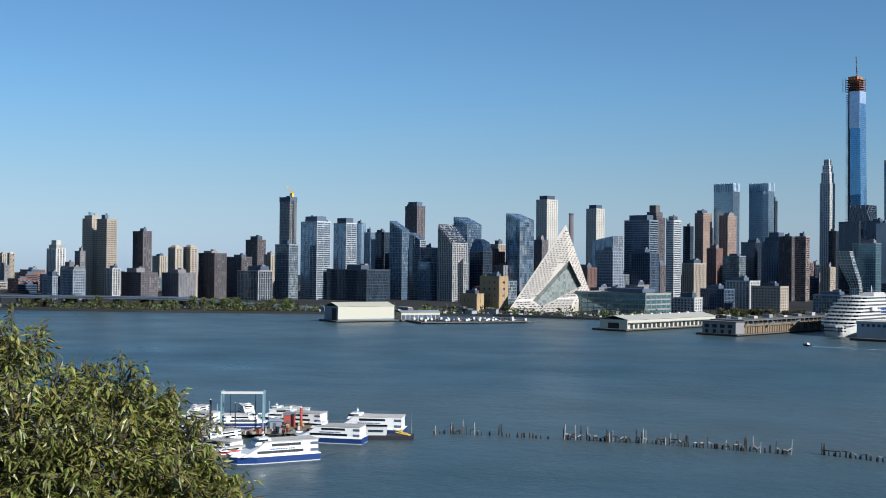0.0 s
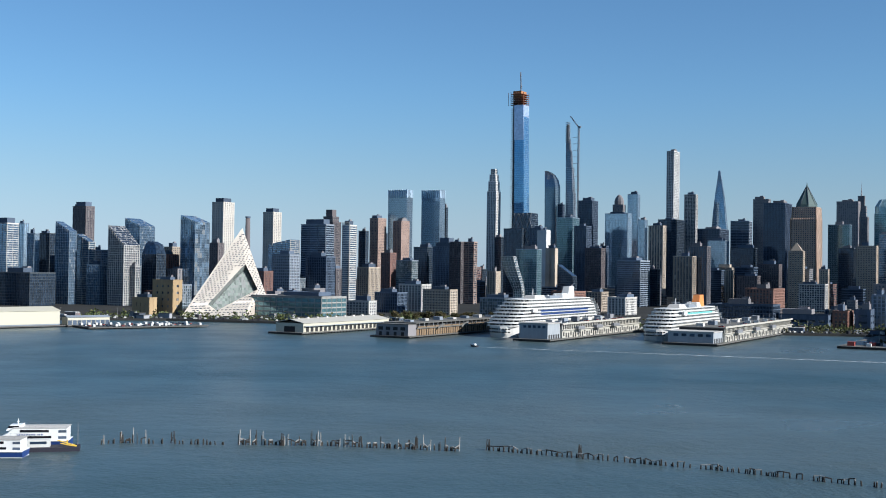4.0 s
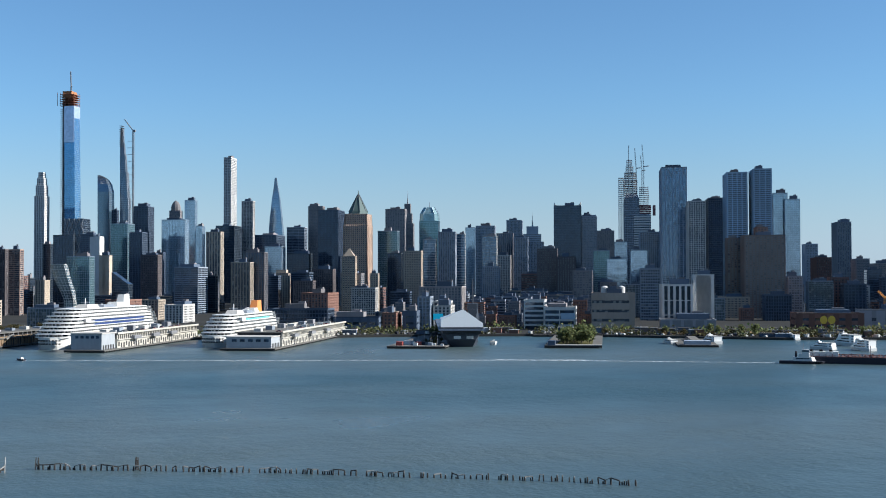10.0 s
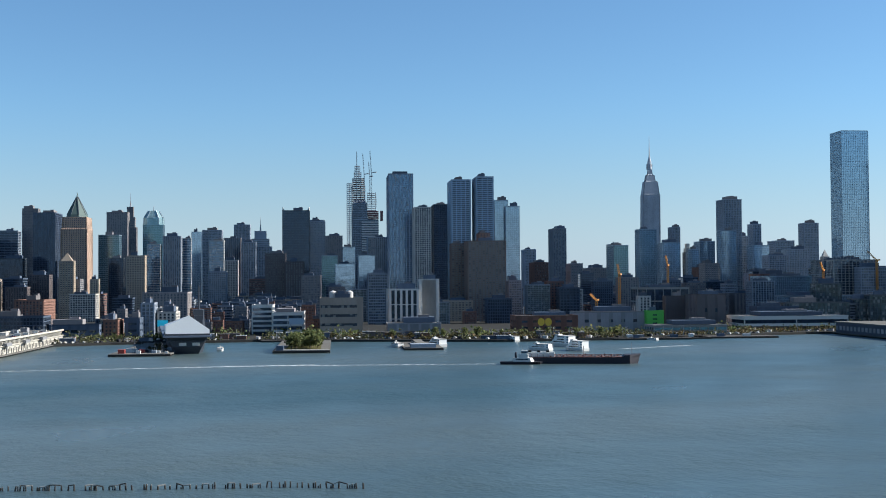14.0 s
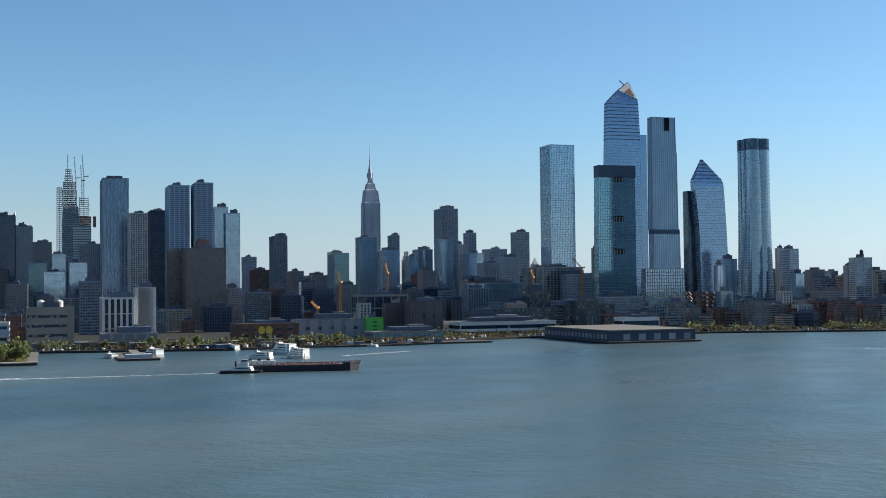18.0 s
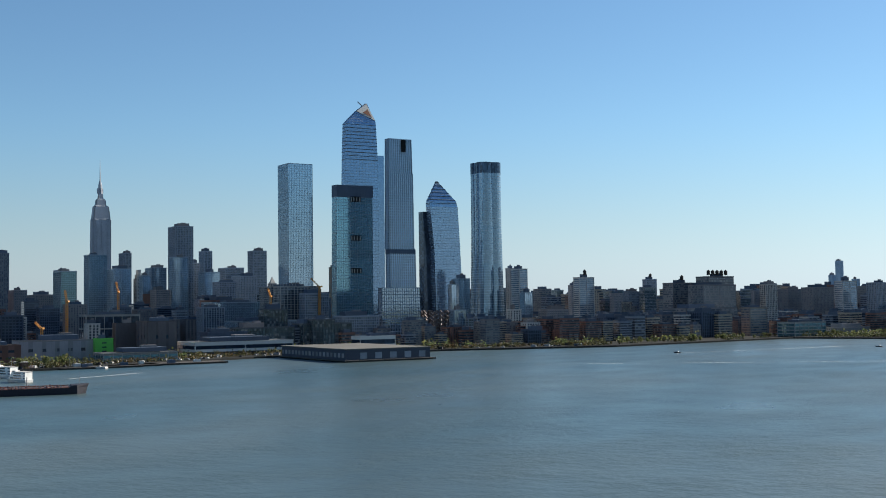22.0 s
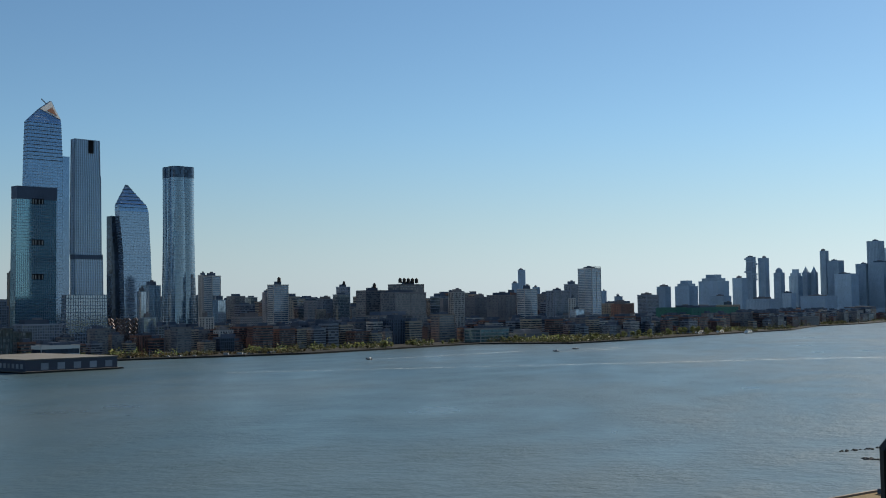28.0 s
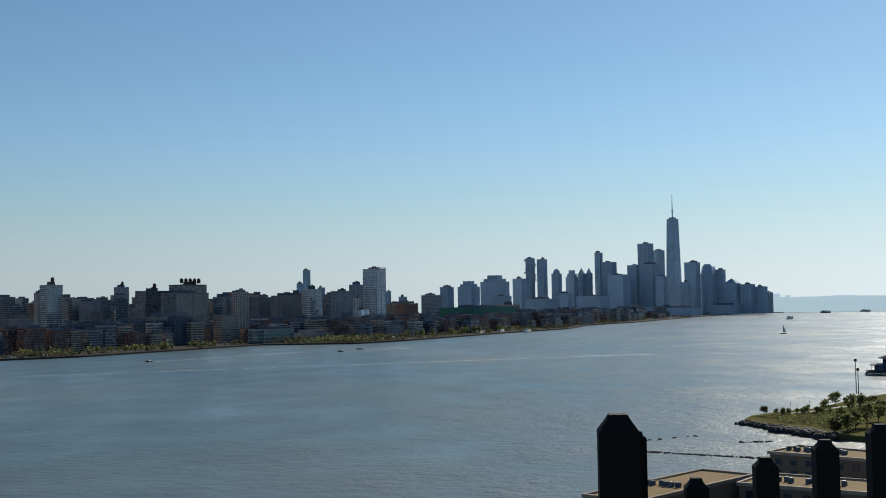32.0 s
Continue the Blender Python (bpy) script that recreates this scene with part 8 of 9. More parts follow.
# yachts and excursion boats along the far piers
YL = "white excursion boat moored by the far piers"
for m, L, dk, lb in ((between((812.1, -637.8), (786.8, -645.2)), 24, 2, YL), (between((860.0, -698.6), (814.9, -697.3)), 32, 3, YL), (between((794.5, -664.0), (756.6, -660.8)), 28, 3, "tall white motor yacht moored by the far piers"),
                     (between((952.7, -714.1), (934.1, -721.0)), 18, 2, YL), (between((869.6, -835.2), (855.2, -836.3)), 14, 1, YL), (between((942.4, -577.4), (901.9, -568.7)), 24, 1, YL), (between((941.6, -614.6), (878.4, -603.5)), 30, 2, YL),
                     (between((918.7, -1032.8), (862.9, -1027.7)), 24, 1, YL), (between((996.7, -436.6), (948.5, -408.1)), 18, 1, "white shuttle boat beside the carrier"), (between((952.8, -717.7), (920.3, -714.8)), 22, 2, YL),
                     (between((135.1, -2209.3), (99.3, -2309.1)), 32, 2, YL), (between((95.3, -2265.1), (66.0, -2375.7)), 30, 2, YL), (between((41.6, -2273.8), (15.1, -2343.3)), 28, 2, YL), (between((-651.1, -3255.0), (-690.5, -3315.6)), 34, 2, "distant white ferry under way"),
                     (between((-1043.1, -4546.8), (-1065.8, -4502.8)), 50, 1, "distant dark cargo vessel under way"), (between((-1224.1, -4685.6), (-1248.1, -4633.1)), 50, 1, "distant dark cargo vessel under way")):
    small_ferry(m, L, L * 0.27, dk, NAVY if "dark" in lb else WPAINT, lb, "boat" if "yacht" not in lb else "yacht")

t = local(871.6, -549.6, "boat_pier", "grey boat pier with a ticket house", "pier")
deck_on_piles(t, 0, 110, -34, 0, 1.9)
part("ticket_house", Geo().cbox(12, -17, 1.9, 14, 22, 3.2), GREY, t)
part("canopy", Geo().cbox(60, -17, 4.5, 70, 8, 0.4), DECK, t)
for i in range(8):
    part("canopy_post", Geo().box(28 + i * 9, 28.4 + i * 9, -12, -11.6, 1.9, 4.5), STEEL, t)

# long dark pier shed with loading doors
t = local(642.2, -1092.1, "dark_pier_shed", "long dark pier shed with pale loading doors", "pier")
wl = 99.3
deck_on_piles(t, -5, 170, -4, wl + 4, 2.0)
part("wall", Geo().box(0, 165, 0, wl, 2.0, 12.5), plain("navy_shed_wall", (0.03, 0.04, 0.065), rough=0.6), t)
part("roof", Geo().box(-0.8, 166, -0.8, wl + 0.8, 12.5, 13.6), DECK, t)
for i in range(5):
    part("loading_door", Geo().box(-0.2, 0.1, 6 + i * (wl - 12) / 5, 6 + (i + 0.45) * (wl - 12) / 5, 3.0, 9.5), GREY, t, "pale loading door")
for i in range(18):
    part("side_panel", Geo().box(6 + i * 9, 11 + i * 9, wl - 0.1, wl + 0.2, 4.5, 9.0), BLOCK, t, "pale side panel")

# elevated riverside highway on pillars
t = thing("highway_viaduct", 0, 0, 0, 0, "long grey elevated highway on steel pillars", "bridge")
A0, A1, A2 = Vector((1181.6, 956.1, 15.3)), Vector((1263.7, 690.4, 14.4)), Vector((1321.4, 519.8, 3.0))
pts = [A0, A0.lerp(A1, 0.5), A1, A1.lerp(A2, 0.6), A2]
dk = Geo()
for p, q in zip(pts, pts[1:]):
    d = (q - p).normalized()
    s = Vector((d.y, -d.x, 0)) * 9
    dk.loft([[tuple(p - s), tuple(p + s), tuple(p + s - Vector((0, 0, 2.2))), tuple(p - s - Vector((0, 0, 2.2)))], [tuple(q - s), tuple(q + s), tuple(q + s - Vector((0, 0, 2.2))), tuple(q - s - Vector((0, 0, 2.2)))]])
part("road_deck", dk, GREYD, t)
for p, q in zip(pts, pts[1:]):
    n = int((q - p).length / 18)
    for i in range(n):
        c = p.lerp(q, i / n)
        part("pillar", Geo().box(c.x - 1, c.x + 1, c.y - 1, c.y + 1, LAND - 0.3, c.z - 2), STEEL, t)
    d = (q - p).normalized()
    s = Vector((d.y, -d.x, 0)) * 9
    for k in (-1, 1):
        part("parapet", Geo().beam(p + s * k + Vector((0, 0, 0.5)), q + s * k + Vector((0, 0, 0.2)), 1.4), GREYD, t)

# ------------------------------------------------------------------ the lower city between the towers
fr = random.Random(77)
LOWS = [("brick", 3), ("tan", 2), ("rosed", 3), ("greyb", 4), ("white", 1), ("grey", 4), ("greyd", 5), ("glassg", 3)]
pool = []
for st, w in LOWS:
    for (a, b, h) in ((24, 20, 18), (34, 26, 30), (22, 24, 46), (30, 22, 66), (20, 18, 92), (24, 16, 122)):
        tw = tower(st, 0, 0, a, b, h + LAND)
        tagged(tw, label="low " + STYLES[st][7].replace("tower", "house"), group="houses of the city")
        tw.name = "city_building"
        tw["wall_kind"] = st
        pool.append((tw, h, w))
SH = [(math.degrees(math.atan2(x, y)) % 360, math.hypot(x, y)) for x, y in SHORE]


def far_shore(a):
    for (a0, r0), (a1, r1) in zip(SH, SH[1:]):
        if a0 <= a <= a1:
            return r0 + (r1 - r0) * (a - a0) / max(1e-6, a1 - a0)
    return SH[0][1] if a < SH[0][0] else SH[-1][1]


gx, gy = Vector((math.cos(radians(GRID)), math.sin(radians(GRID)))), Vector((-math.sin(radians(GRID)), math.cos(radians(GRID))))
places = []
for i in range(-70, 90):
    for j in range(-110, 60):
        c = gx * (i * 56 + (j % 2) * 12) + gy * (j * 46)
        a = math.degrees(math.atan2(c.x, c.y)) % 360
        r_ = c.length
        if not 48 < a < 186:
            continue
        deep = r_ - far_shore(a)
        if deep < 150 or deep > (1050 if a < 150 else 1500 if a < 172 else 1900) or r_ > 4400:
            continue
        if a < 75 and (deep < 560 or deep > 900):
            continue
        if 75 < a < 86 and deep < 330 or 112 < a < 140 and deep < 420 or 140 <= a < 150 and deep < 300:
            continue
        if 84 < a < 116 and deep < 900:
            continue
        if fr.random() < (0.30 if deep < 500 else 0.52):
            continue
        cap = 48 + r_ * (0.004 if a < 140 else -0.006) + (0 if deep < 400 else 16)
        if deep < 400:
            cap = min(cap, 31)
        if a < 75 or a > 140:
            cap = min(cap, 34)
        if deep > 620 and 75 < a < 140:
            cap = 130 if r_ > 2500 else 68 if r_ > 2050 else 48
        fits = [(tw, h, w) for tw, h, w in pool if h < cap and (h < 40 or tw["wall_kind"] not in ("tan", "white", "brick"))]
        tw, h, w = fr.choices(fits, [w for _, _, w in fits])[0]
        m = pose(c.x + fr.uniform(-8, 8), c.y + fr.uniform(-8, 8), LAND, 0, 0, GRID) @ Matrix.Diagonal((fr.uniform(0.8, 1.3), fr.uniform(0.8, 1.3), fr.uniform(0.75, 1.15), 1))
        places.append((r_, tw, m))
small = [(tw, h, w) for tw, h, w in pool if h < 32]
pale_small = [q for q in small if q[0]["wall_kind"] not in ("greyd", "rosed", "glassg")]
middling = [(tw, h, w) for tw, h, w in pool if 25 < h < 50]
for i in range(-40, 90):
    for j in range(-170, 10):
        c = gx * (i * 33 + (j % 2) * 9) + gy * (j * 29)
        a = math.degrees(math.atan2(c.x, c.y)) % 360
        r_ = c.length
        if not (143 < a < 184 or 84 < a < 118 or 50 < a < 76) or r_ > 3600:
            continue
        deep = r_ - far_shore(a)
        if not (130 if a > 80 else 560) < deep < (1300 if a > 140 else 950) or fr.random() < 0.35:
            continue
        some = pale_small if a > 110 else small if a > 80 else middling
        tw, h, w = fr.choices(some, [w for _, _, w in some])[0]
        m = pose(c.x + fr.uniform(-5, 5), c.y + fr.uniform(-5, 5), LAND, 0, 0, GRID) @ Matrix.Diagonal((fr.uniform(0.5, 0.9), fr.uniform(0.45, 0.9), fr.uniform(0.7, 1.15), 1))
        places.append((r_ + (3000 if deep > 330 or a > 140 else 0), tw, m))
inland_blocks = [q for q in pool if 40 < q[1] < 100 and q[0]["wall_kind"] in ("grey", "greyb", "tan", "glassg", "brick")]
for i in range(-20, 80):
    for j in range(-80, 10):
        c = gx * (i * 58 + (j % 2) * 15) + gy * (j * 52)
        a = math.degrees(math.atan2(c.x, c.y)) % 360
        r_ = c.length
        if not 140 < a < 172 or not 2500 < r_ < 3500 or r_ - far_shore(a) < 900 or fr.random() < 0.5:
            continue
        tw, h, w = fr.choice(inland_blocks)
        m = pose(c.x, c.y, LAND, 0, 0, GRID) @ Matrix.Diagonal((fr.uniform(0.8, 1.6), fr.uniform(0.8, 1.8), (58 + fr.uniform(-14, 30)) / h, 1))
        places.append((r_ + 3000, tw, m))
places.sort(key=lambda q: q[0])
first = set()
for r_, tw, m in places[:150]:
    if tw in first:
        copy_thing(tw, m)
    else:
        first.add(tw)
        tw.matrix_basis = m
# the rest of the houses, farther off, as one mass
verts, faces, mats, idx = [], [], [], []
for r_, tw, m in places[150:]:
    for ob in tw.children:
        if ob.name.startswith(("pier_grid", "stair_head")):
            continue
        me = ob.data
        if me.materials[0] not in mats:
            mats.append(me.materials[0])
        k = mats.index(me.materials[0])
        base = len(verts)
        co = np.empty(len(me.vertices) * 3)
        me.vertices.foreach_get("co", co)
        co = co.reshape(-1, 3) @ np.array(m.to_3x3()).T + np.array(m.translation)
        verts.extend(map(tuple, co))
        for pl in me.polygons:
            faces.append(tuple(base + v for v in pl.vertices))
            idx.append(k)
me = bpy.data.meshes.new("distant_houses")
me.from_pydata(verts, [], faces)
for mt in mats:
    me.materials.append(mt)
me.polygons.foreach_set("material_index", idx)
me.update()
tagged(new("distant_houses", me), "dense mass of brick and stone city houses", "buildings", "", "stuff")
for tw, h, w in pool:
    if tw not in first:
        for ob in (*tw.children_recursive, tw):
            bpy.data.objects.remove(ob)

# ------------------------------------------------------------------ bushes, cars and gear along the far shore
LEAF_O = leaf_material("olive_bush_leaves", (0.07, 0.078, 0.035))
LEAF_A = leaf_material("amber_bush_leaves", (0.09, 0.076, 0.03))
vr = random.Random(31)


def inland(f0, f1, off):
    """A point of the far shore between two corners of its line, off metres behind the sea wall."""
    i = vr.randrange(f0, f1)
    p, q = Vector(SHORE[i]), Vector(SHORE[i + 1])
    d = (q - p).normalized()
    c = p.lerp(q, vr.random()) + Vector((-d.y, d.x)) * off
    return c


def bush_belt(label, mat, f0, f1, n, off0, off1, size):
    g = Geo()
    for _ in range(n):
        c = inland(f0, f1, vr.uniform(off0, off1))
        k = size * vr.uniform(0.6, 1.5)
        for _ in range(34):
            p = Vector((c.x + vr.gauss(0, 0.8) * k, c.y + vr.gauss(0, 0.8) * k, LAND + abs(vr.gauss(0.55, 0.5)) * k))
            d = Vector((vr.gauss(0, 1), vr.gauss(0, 1), vr.gauss(0, 1))).normalized()
            e = d.cross(Vector((vr.gauss(0, 1), vr.gauss(0, 1), vr.gauss(0, 1)))).normalized()
            w = k * vr.uniform(0.15, 0.32)
            g.add([tuple(p - d * w), tuple(p + e * w), tuple(p + d * w), tuple(p - e * w)], [(0, 1, 2, 3)])
    tagged(new("bushes", g.mesh("bushes", mat)), label, "bushes", "", "stuff")


bush_belt("dark green bushes and small trees behind the sea wall", LEAF_G, 1, 6, 160, 12, 60, 4.0)
bush_belt("olive bushes along the riverside park", LEAF_O, 6, 16, 420, 6, 60, 3.2)
bush_belt("amber autumn bushes along the riverside park", LEAF_A, 11, 16, 330, 10, 60, 2.6)
bush_belt("dark green trees along the riverside road", LEAF_G, 6, 22, 420, 45, 120, 4.2)
bush_belt("olive trees along the far downtown shore", LEAF_O, 16, 24, 300, 8, 90, 4.5)


def car_lot(label, mat, n, f0, f1):
    g = Geo()
    for _ in range(n):
        c = inland(f0, f1, vr.choice((9, 13, 24, 29, 36, 70, 75)) + vr.uniform(-1, 1))
        big = vr.random() < 0.2
        w, h, z = (3.4, 2.6, LAND) if big else (2.2, 0.95, LAND)
        g.box(c.x - w, c.x + w, c.y - 1.0, c.y + 1.0, z + 0.3, z + 0.3 + h)
        if not big:
            g.box(c.x - 1.3, c.x + 0.9, c.y - 0.9, c.y + 0.9, z + 1.2, z + 1.75)
    tagged(new("parked_cars", g.mesh("parked_cars", mat)), label, "cars", "", "stuff")


car_lot("white parked cars and vans on the riverside road", WPAINT, 260, 4, 14)
car_lot("dark parked cars on the riverside road", NAVY, 260, 4, 16)
car_lot("grey parked cars on the riverside road", STEEL, 200, 4, 16)
for i in range(70):
    c = inland(4, 13, vr.uniform(8, 70))
    k = thing("riverside_shed", c.x, c.y, LAND, GRID, "small dark flat-roofed shed by the riverside road", "shed", "sheds by the far shore")
    w, d, h = vr.uniform(5, 18), vr.uniform(4, 9), vr.uniform(3, 6.5)
    part("wall", Geo().cbox(0, 0, 0, d, w, h), (GREYD, BRICK, BLOCK, BROWN)[i % 4], k)
    part("roof", Geo().cbox(0, 0, h, d + 0.8, w + 0.8, 0.5), (DECK, ROOF, WPAINT)[i % 3], k)
for i in range(40):
    c = inland(4, 16, vr.uniform(2, 30))
    k = thing("lamp_post", c.x, c.y, LAND, 0, "thin grey lamp post by the far shore", "lamp post", "lamp posts by the far shore")
    part("pole", Geo().cyl(0, 0, 0, 11, 0.22, 0.14, 6), STEEL, k)
    part("arm", Geo().beam((0, 0, 10.8), (-2.2, 0, 11.2), 0.2), STEEL, k)
# finger piers and floats in front of the sea wall
for x, y, n, w in ((865.6, -841.1, 40, 9), (835.7, -925.7, 46, 12), (857.5, -873.2, 30, 8), (966.1, -1106.8, 50, 8), (601.6, -1430.2, 60, 14), (980.4, -673.7, 30, 8), (1065.6, -549.4, 40, 8)):
    k = thing("finger_pier", x, y, 0, GRID, "low dark finger pier on timber piles", "pier", "finger piers")
    deck_on_piles(k, 0, 30, -n, n, 1.8, TIMBER)
    for i in range(3):
        part("hut", Geo().cbox(6 + i * 7, vr.uniform(-n, n) * 0.7, 1.8, 4, vr.uniform(3, 8), vr.uniform(1.5, 3.5)), (GREYD, WPAINT, BLOCK)[i], k)
# signs and hoardings
for name, label, p, q, mat in (("billboard", "bright cyan billboard on steel posts", (1207.8, -453.1, 14.1), (1204.0, -463.1, 20.7), plain("cyan_print", (0.03, 0.42, 0.62), rough=0.5)),
                               ("billboard", "pale blue-white billboard on steel posts", (1161.4, -584.2, 14.3), (1154.1, -598.4, 21.0), HAZE),
                               ("mural", "yellow mural of a rounded shape on a dark wall", (979.9, -784.1, 12.3), (970.3, -796.0, 20.7), YELLOW)):
    k = thing(name, p[0], p[1], LAND, 0, label, "sign", "")
    d = Vector((q[0] - p[0], q[1] - p[1], 0))
    u = d.normalized()
    e = Vector((u.y, -u.x, 0)) * 0.3
    P0, z0, z1 = Vector((0, 0, 0)), p[2] - LAND, q[2] - LAND
    g = Geo()
    if name == "mural":
        for cx in (0.25, 0.75):
            c = d * cx
            ring = [c + u * (d.length * 0.24 * math.cos(a * 0.5236)) + Vector((0, 0, (z0 + z1) / 2 + (z1 - z0) * 0.5 * math.sin(a * 0.5236))) for a in range(12)]
            g.loft([[tuple(v + e) for v in ring], [tuple(v - e) for v in ring]])
    else:
        g.loft([[tuple(v + e) for v in (Vector((0, 0, z0)), d + Vector((0, 0, z0)), d + Vector((0, 0, z1)), Vector((0, 0, z1)))], [tuple(v - e) for v in (Vector((0, 0, z0)), d + Vector((0, 0, z0)), d + Vector((0, 0, z1)), Vector((0, 0, z1)))]])
    part("panel", g, mat, k)
    for f in (0.1, 0.9):
        c = d * f
        part("post", Geo().cyl(c.x, c.y, 0, z0 + 1, 0.3, n=6), STEEL, k)
# yard cranes over the building sites
for x, y, z, jib, lean, turn in ((1045.4, -961.0, 66.3, 14, 1.3, 0.4), (1048.6, -927.6, 36.7, 12, 0.7, 2.0), (1204.8, -1199.4, 80.5, 18, 0.9, 2.6), (1022.5, -1420.2, 85.9, 18, 0.8, 0.9), (1048.4, -1338.2, 72.0, 16, 0.8, 2.4)):
    k = thing("tower_crane", x, y, LAND, GRID, "orange tower crane over a building site", "crane", "cranes")
    tower_crane(k, 0, 0, 0, z - LAND, jib, lean, turn, plain("orange_crane_paint", (0.5, 0.22, 0.04), rough=0.6))

# ------------------------------------------------------------------ near park, houses and jetties by the bank
def rocks(name, label, p, q, n, size, spread, z=0.0):
    t = thing(name, p[0], p[1], z, 0, label, "rocks", "", "stuff")
    r = random.Random(int(p[0] * 3 + n))
    g = Geo()
    for i in range(n):
        f = r.random()
        c = Vector((q[0] - p[0], q[1] - p[1], 0)) * f + Vector((r.gauss(0, spread), r.gauss(0, spread), 0))
        s = size * r.uniform(0.5, 1.5)
        ring = lambda k, zz: [(c.x + s * k * math.cos(j * 1.05 + i) * r.uniform(0.8, 1.2), c.y + s * k * math.sin(j * 1.05 + i) * r.uniform(0.8, 1.2), zz) for j in range(6)]
        g.loft([ring(1, -0.6), ring(0.9, s * 0.35), ring(0.35, s * 0.75)])
    part("boulder_mass", g, ROCK, t, kind="stuff")
    return t


rocks("rock_bank", "dark boulder bank round the park point", (-93.2, -563.5), (-106.4, -530.9), 200, 1.5, 1.6, 0.6)
rocks("rock_bank", "dark boulder bank along the park shore", (-105.2, -531.0), (-118.8, -502.1), 240, 1.6, 2.4, 0.8)
rocks("rock_jetty", "low line of dark stones just above the water", (-34.2, -466.4), (-78.3, -442.3), 150, 0.55, 0.7)
rocks("rock_jetty", "scattered dark stones in shallow water", (-36.6, -498.0), (-66.8, -516.5), 16, 0.6, 0.8)
rocks("rock_jetty", "small group of dark stones in shallow water", (-79.2, -491.1), (-92.1, -494.0), 26, 0.6, 0.8)
rocks("rock_jetty", "sparse dark stones in shallow water", (-28.1, -486.2), (-40.4, -497.0), 18, 0.6, 1.0)


for x, y, k, s in ((-105.2, -580.8, 1, 0.85), (-138.9, -602.9, 0, 0.8), (-151.0, -632.5, 0, 0.9), (-148.7, -593.1, 2, 1.0), (-156.1, -601.0, 0, 1.2), (-167.0, -621.0, 0, 0.9), (-128.3, -526.8, 2, 1.0), (-125.3, -505.6, 0, 1.0), (-131.3, -515.7, 0, 1.1), (-120.4, -506.0, 3, 1.1), (-138.8, -526.0, 2, 1.0), (-149.7, -548.3, 0, 1.0), (-130.9, -603.7, 0, 0.5), (-165.3, -600.0, 0, 0.8)):
    plant(x, y, 2.1, k, s * 0.74)
tree_row((-110.9, -585.8), (-139.5, -594.1), 16, 2.0, 0.3, 0, 2.1)
t = thing("park_path", 0, 0, 2.1, 0, "pale curved path through the waterside park", "path", "", "structure")
pa = [Vector((-119.3, -587.7, 0.25)), Vector((-132.3, -597.7, 0.25)), Vector((-151.2, -619.7, 0.25)), Vector((-182.2, -652.2, 0.25))]
for p, q in zip(pa, pa[1:]):
    s = Vector(((q - p).y, -(q - p).x, 0)).normalized() * 2.0
    part("path_slab", Geo().loft([[tuple(p - s), tuple(p + s), tuple(p + s + Vector((0, 0, 0.1))), tuple(p - s + Vector((0, 0, 0.1)))], [tuple(q - s), tuple(q + s), tuple(q + s + Vector((0, 0, 0.1))), tuple(q - s + Vector((0, 0, 0.1)))]]), STONE, t)
for m, h in ((pose(-184.8, -721.2, 2.5), 18.5), (pose(-183.9, -712.9, 2.5), 13.4)):
    c = new("floodlight_mast")
    c.matrix_basis = m
    tagged(c, "tall dark sports floodlight mast in the park", "lamp", "floodlights")
    part("pole", Geo().cyl(0, 0, -1.5, h, 0.3, 0.2, 8), BLACK, c)
    part("lamp_head", Geo().cbox(0, 0, h - 1, 1.4, 1.0, 1.5), BLACK, c)
for m in (pose(-119.9, -590.4, 2.2), pose(-130.7, -597.9, 2.2), pose(-140.8, -608.6, 2.2), pose(-124.5, -516.2, 2.2)):
    c = new("street_lamp")
    c.matrix_basis = m
    tagged(c, "slim dark park lamp post by the path", "lamp", "park lamps")
    part("post", Geo().cyl(0, 0, -0.6, 4.6, 0.09, 0.06, 6), BLACK, c)
    part("lantern", Geo().cyl(0, 0, 4.6, 5.2, 0.16, 0.28, 8), WPAINT, c)

g = Geo()
g2 = Geo()
pr = random.Random(9)
pa0, pa1, pa2 = Vector((-99.3, -573.3)), Vector((-173.6, -629.8)), Vector((-122.3, -512.1))
for i in range(900):
    u, v = pr.random(), pr.random()
    if u + v > 1:
        u, v = 1 - u, 1 - v
    c = pa0 + (pa1 - pa0) * u + (pa2 - pa0) * v
    k = pr.uniform(0.3, 0.8) if i % 6 else pr.uniform(0.8, 1.8)
    for _ in range(16):
        p = Vector((c.x + pr.gauss(0, 1.0), c.y + pr.gauss(0, 1.0), 2.2 + abs(pr.gauss(0.3, 0.4)) * k))
        d = Vector((pr.gauss(0, 1), pr.gauss(0, 1), pr.gauss(0.6, 1))).normalized()
        e = d.cross(Vector((pr.gauss(0, 1), pr.gauss(0, 1), 0.3))).normalized()
        w = k * pr.uniform(0.2, 0.4)
        (g if i % 3 else g2).add([tuple(p - d * w), tuple(p + e * w * 0.6), tuple(p + d * w), tuple(p - e * w * 0.6)], [(0, 1, 2, 3)])
tagged(new("grass", g.mesh("grass", LEAF_O)), "rough dry olive grass and low shrubs in the park", "grass", "", "stuff")
tagged(new("shrubs", g2.mesh("shrubs", LEAF_G)), "low green shrubs in the waterside park", "shrubs", "", "stuff")

# flat-roofed houses below the cliff
BROWNG = masonry("house_cladding", (0.20, 0.15, 0.12), vary=0)
ROOFT = masonry("tan_roof_membrane", (0.17, 0.125, 0.07), vary=0, grain=1.5, stain=0.12)


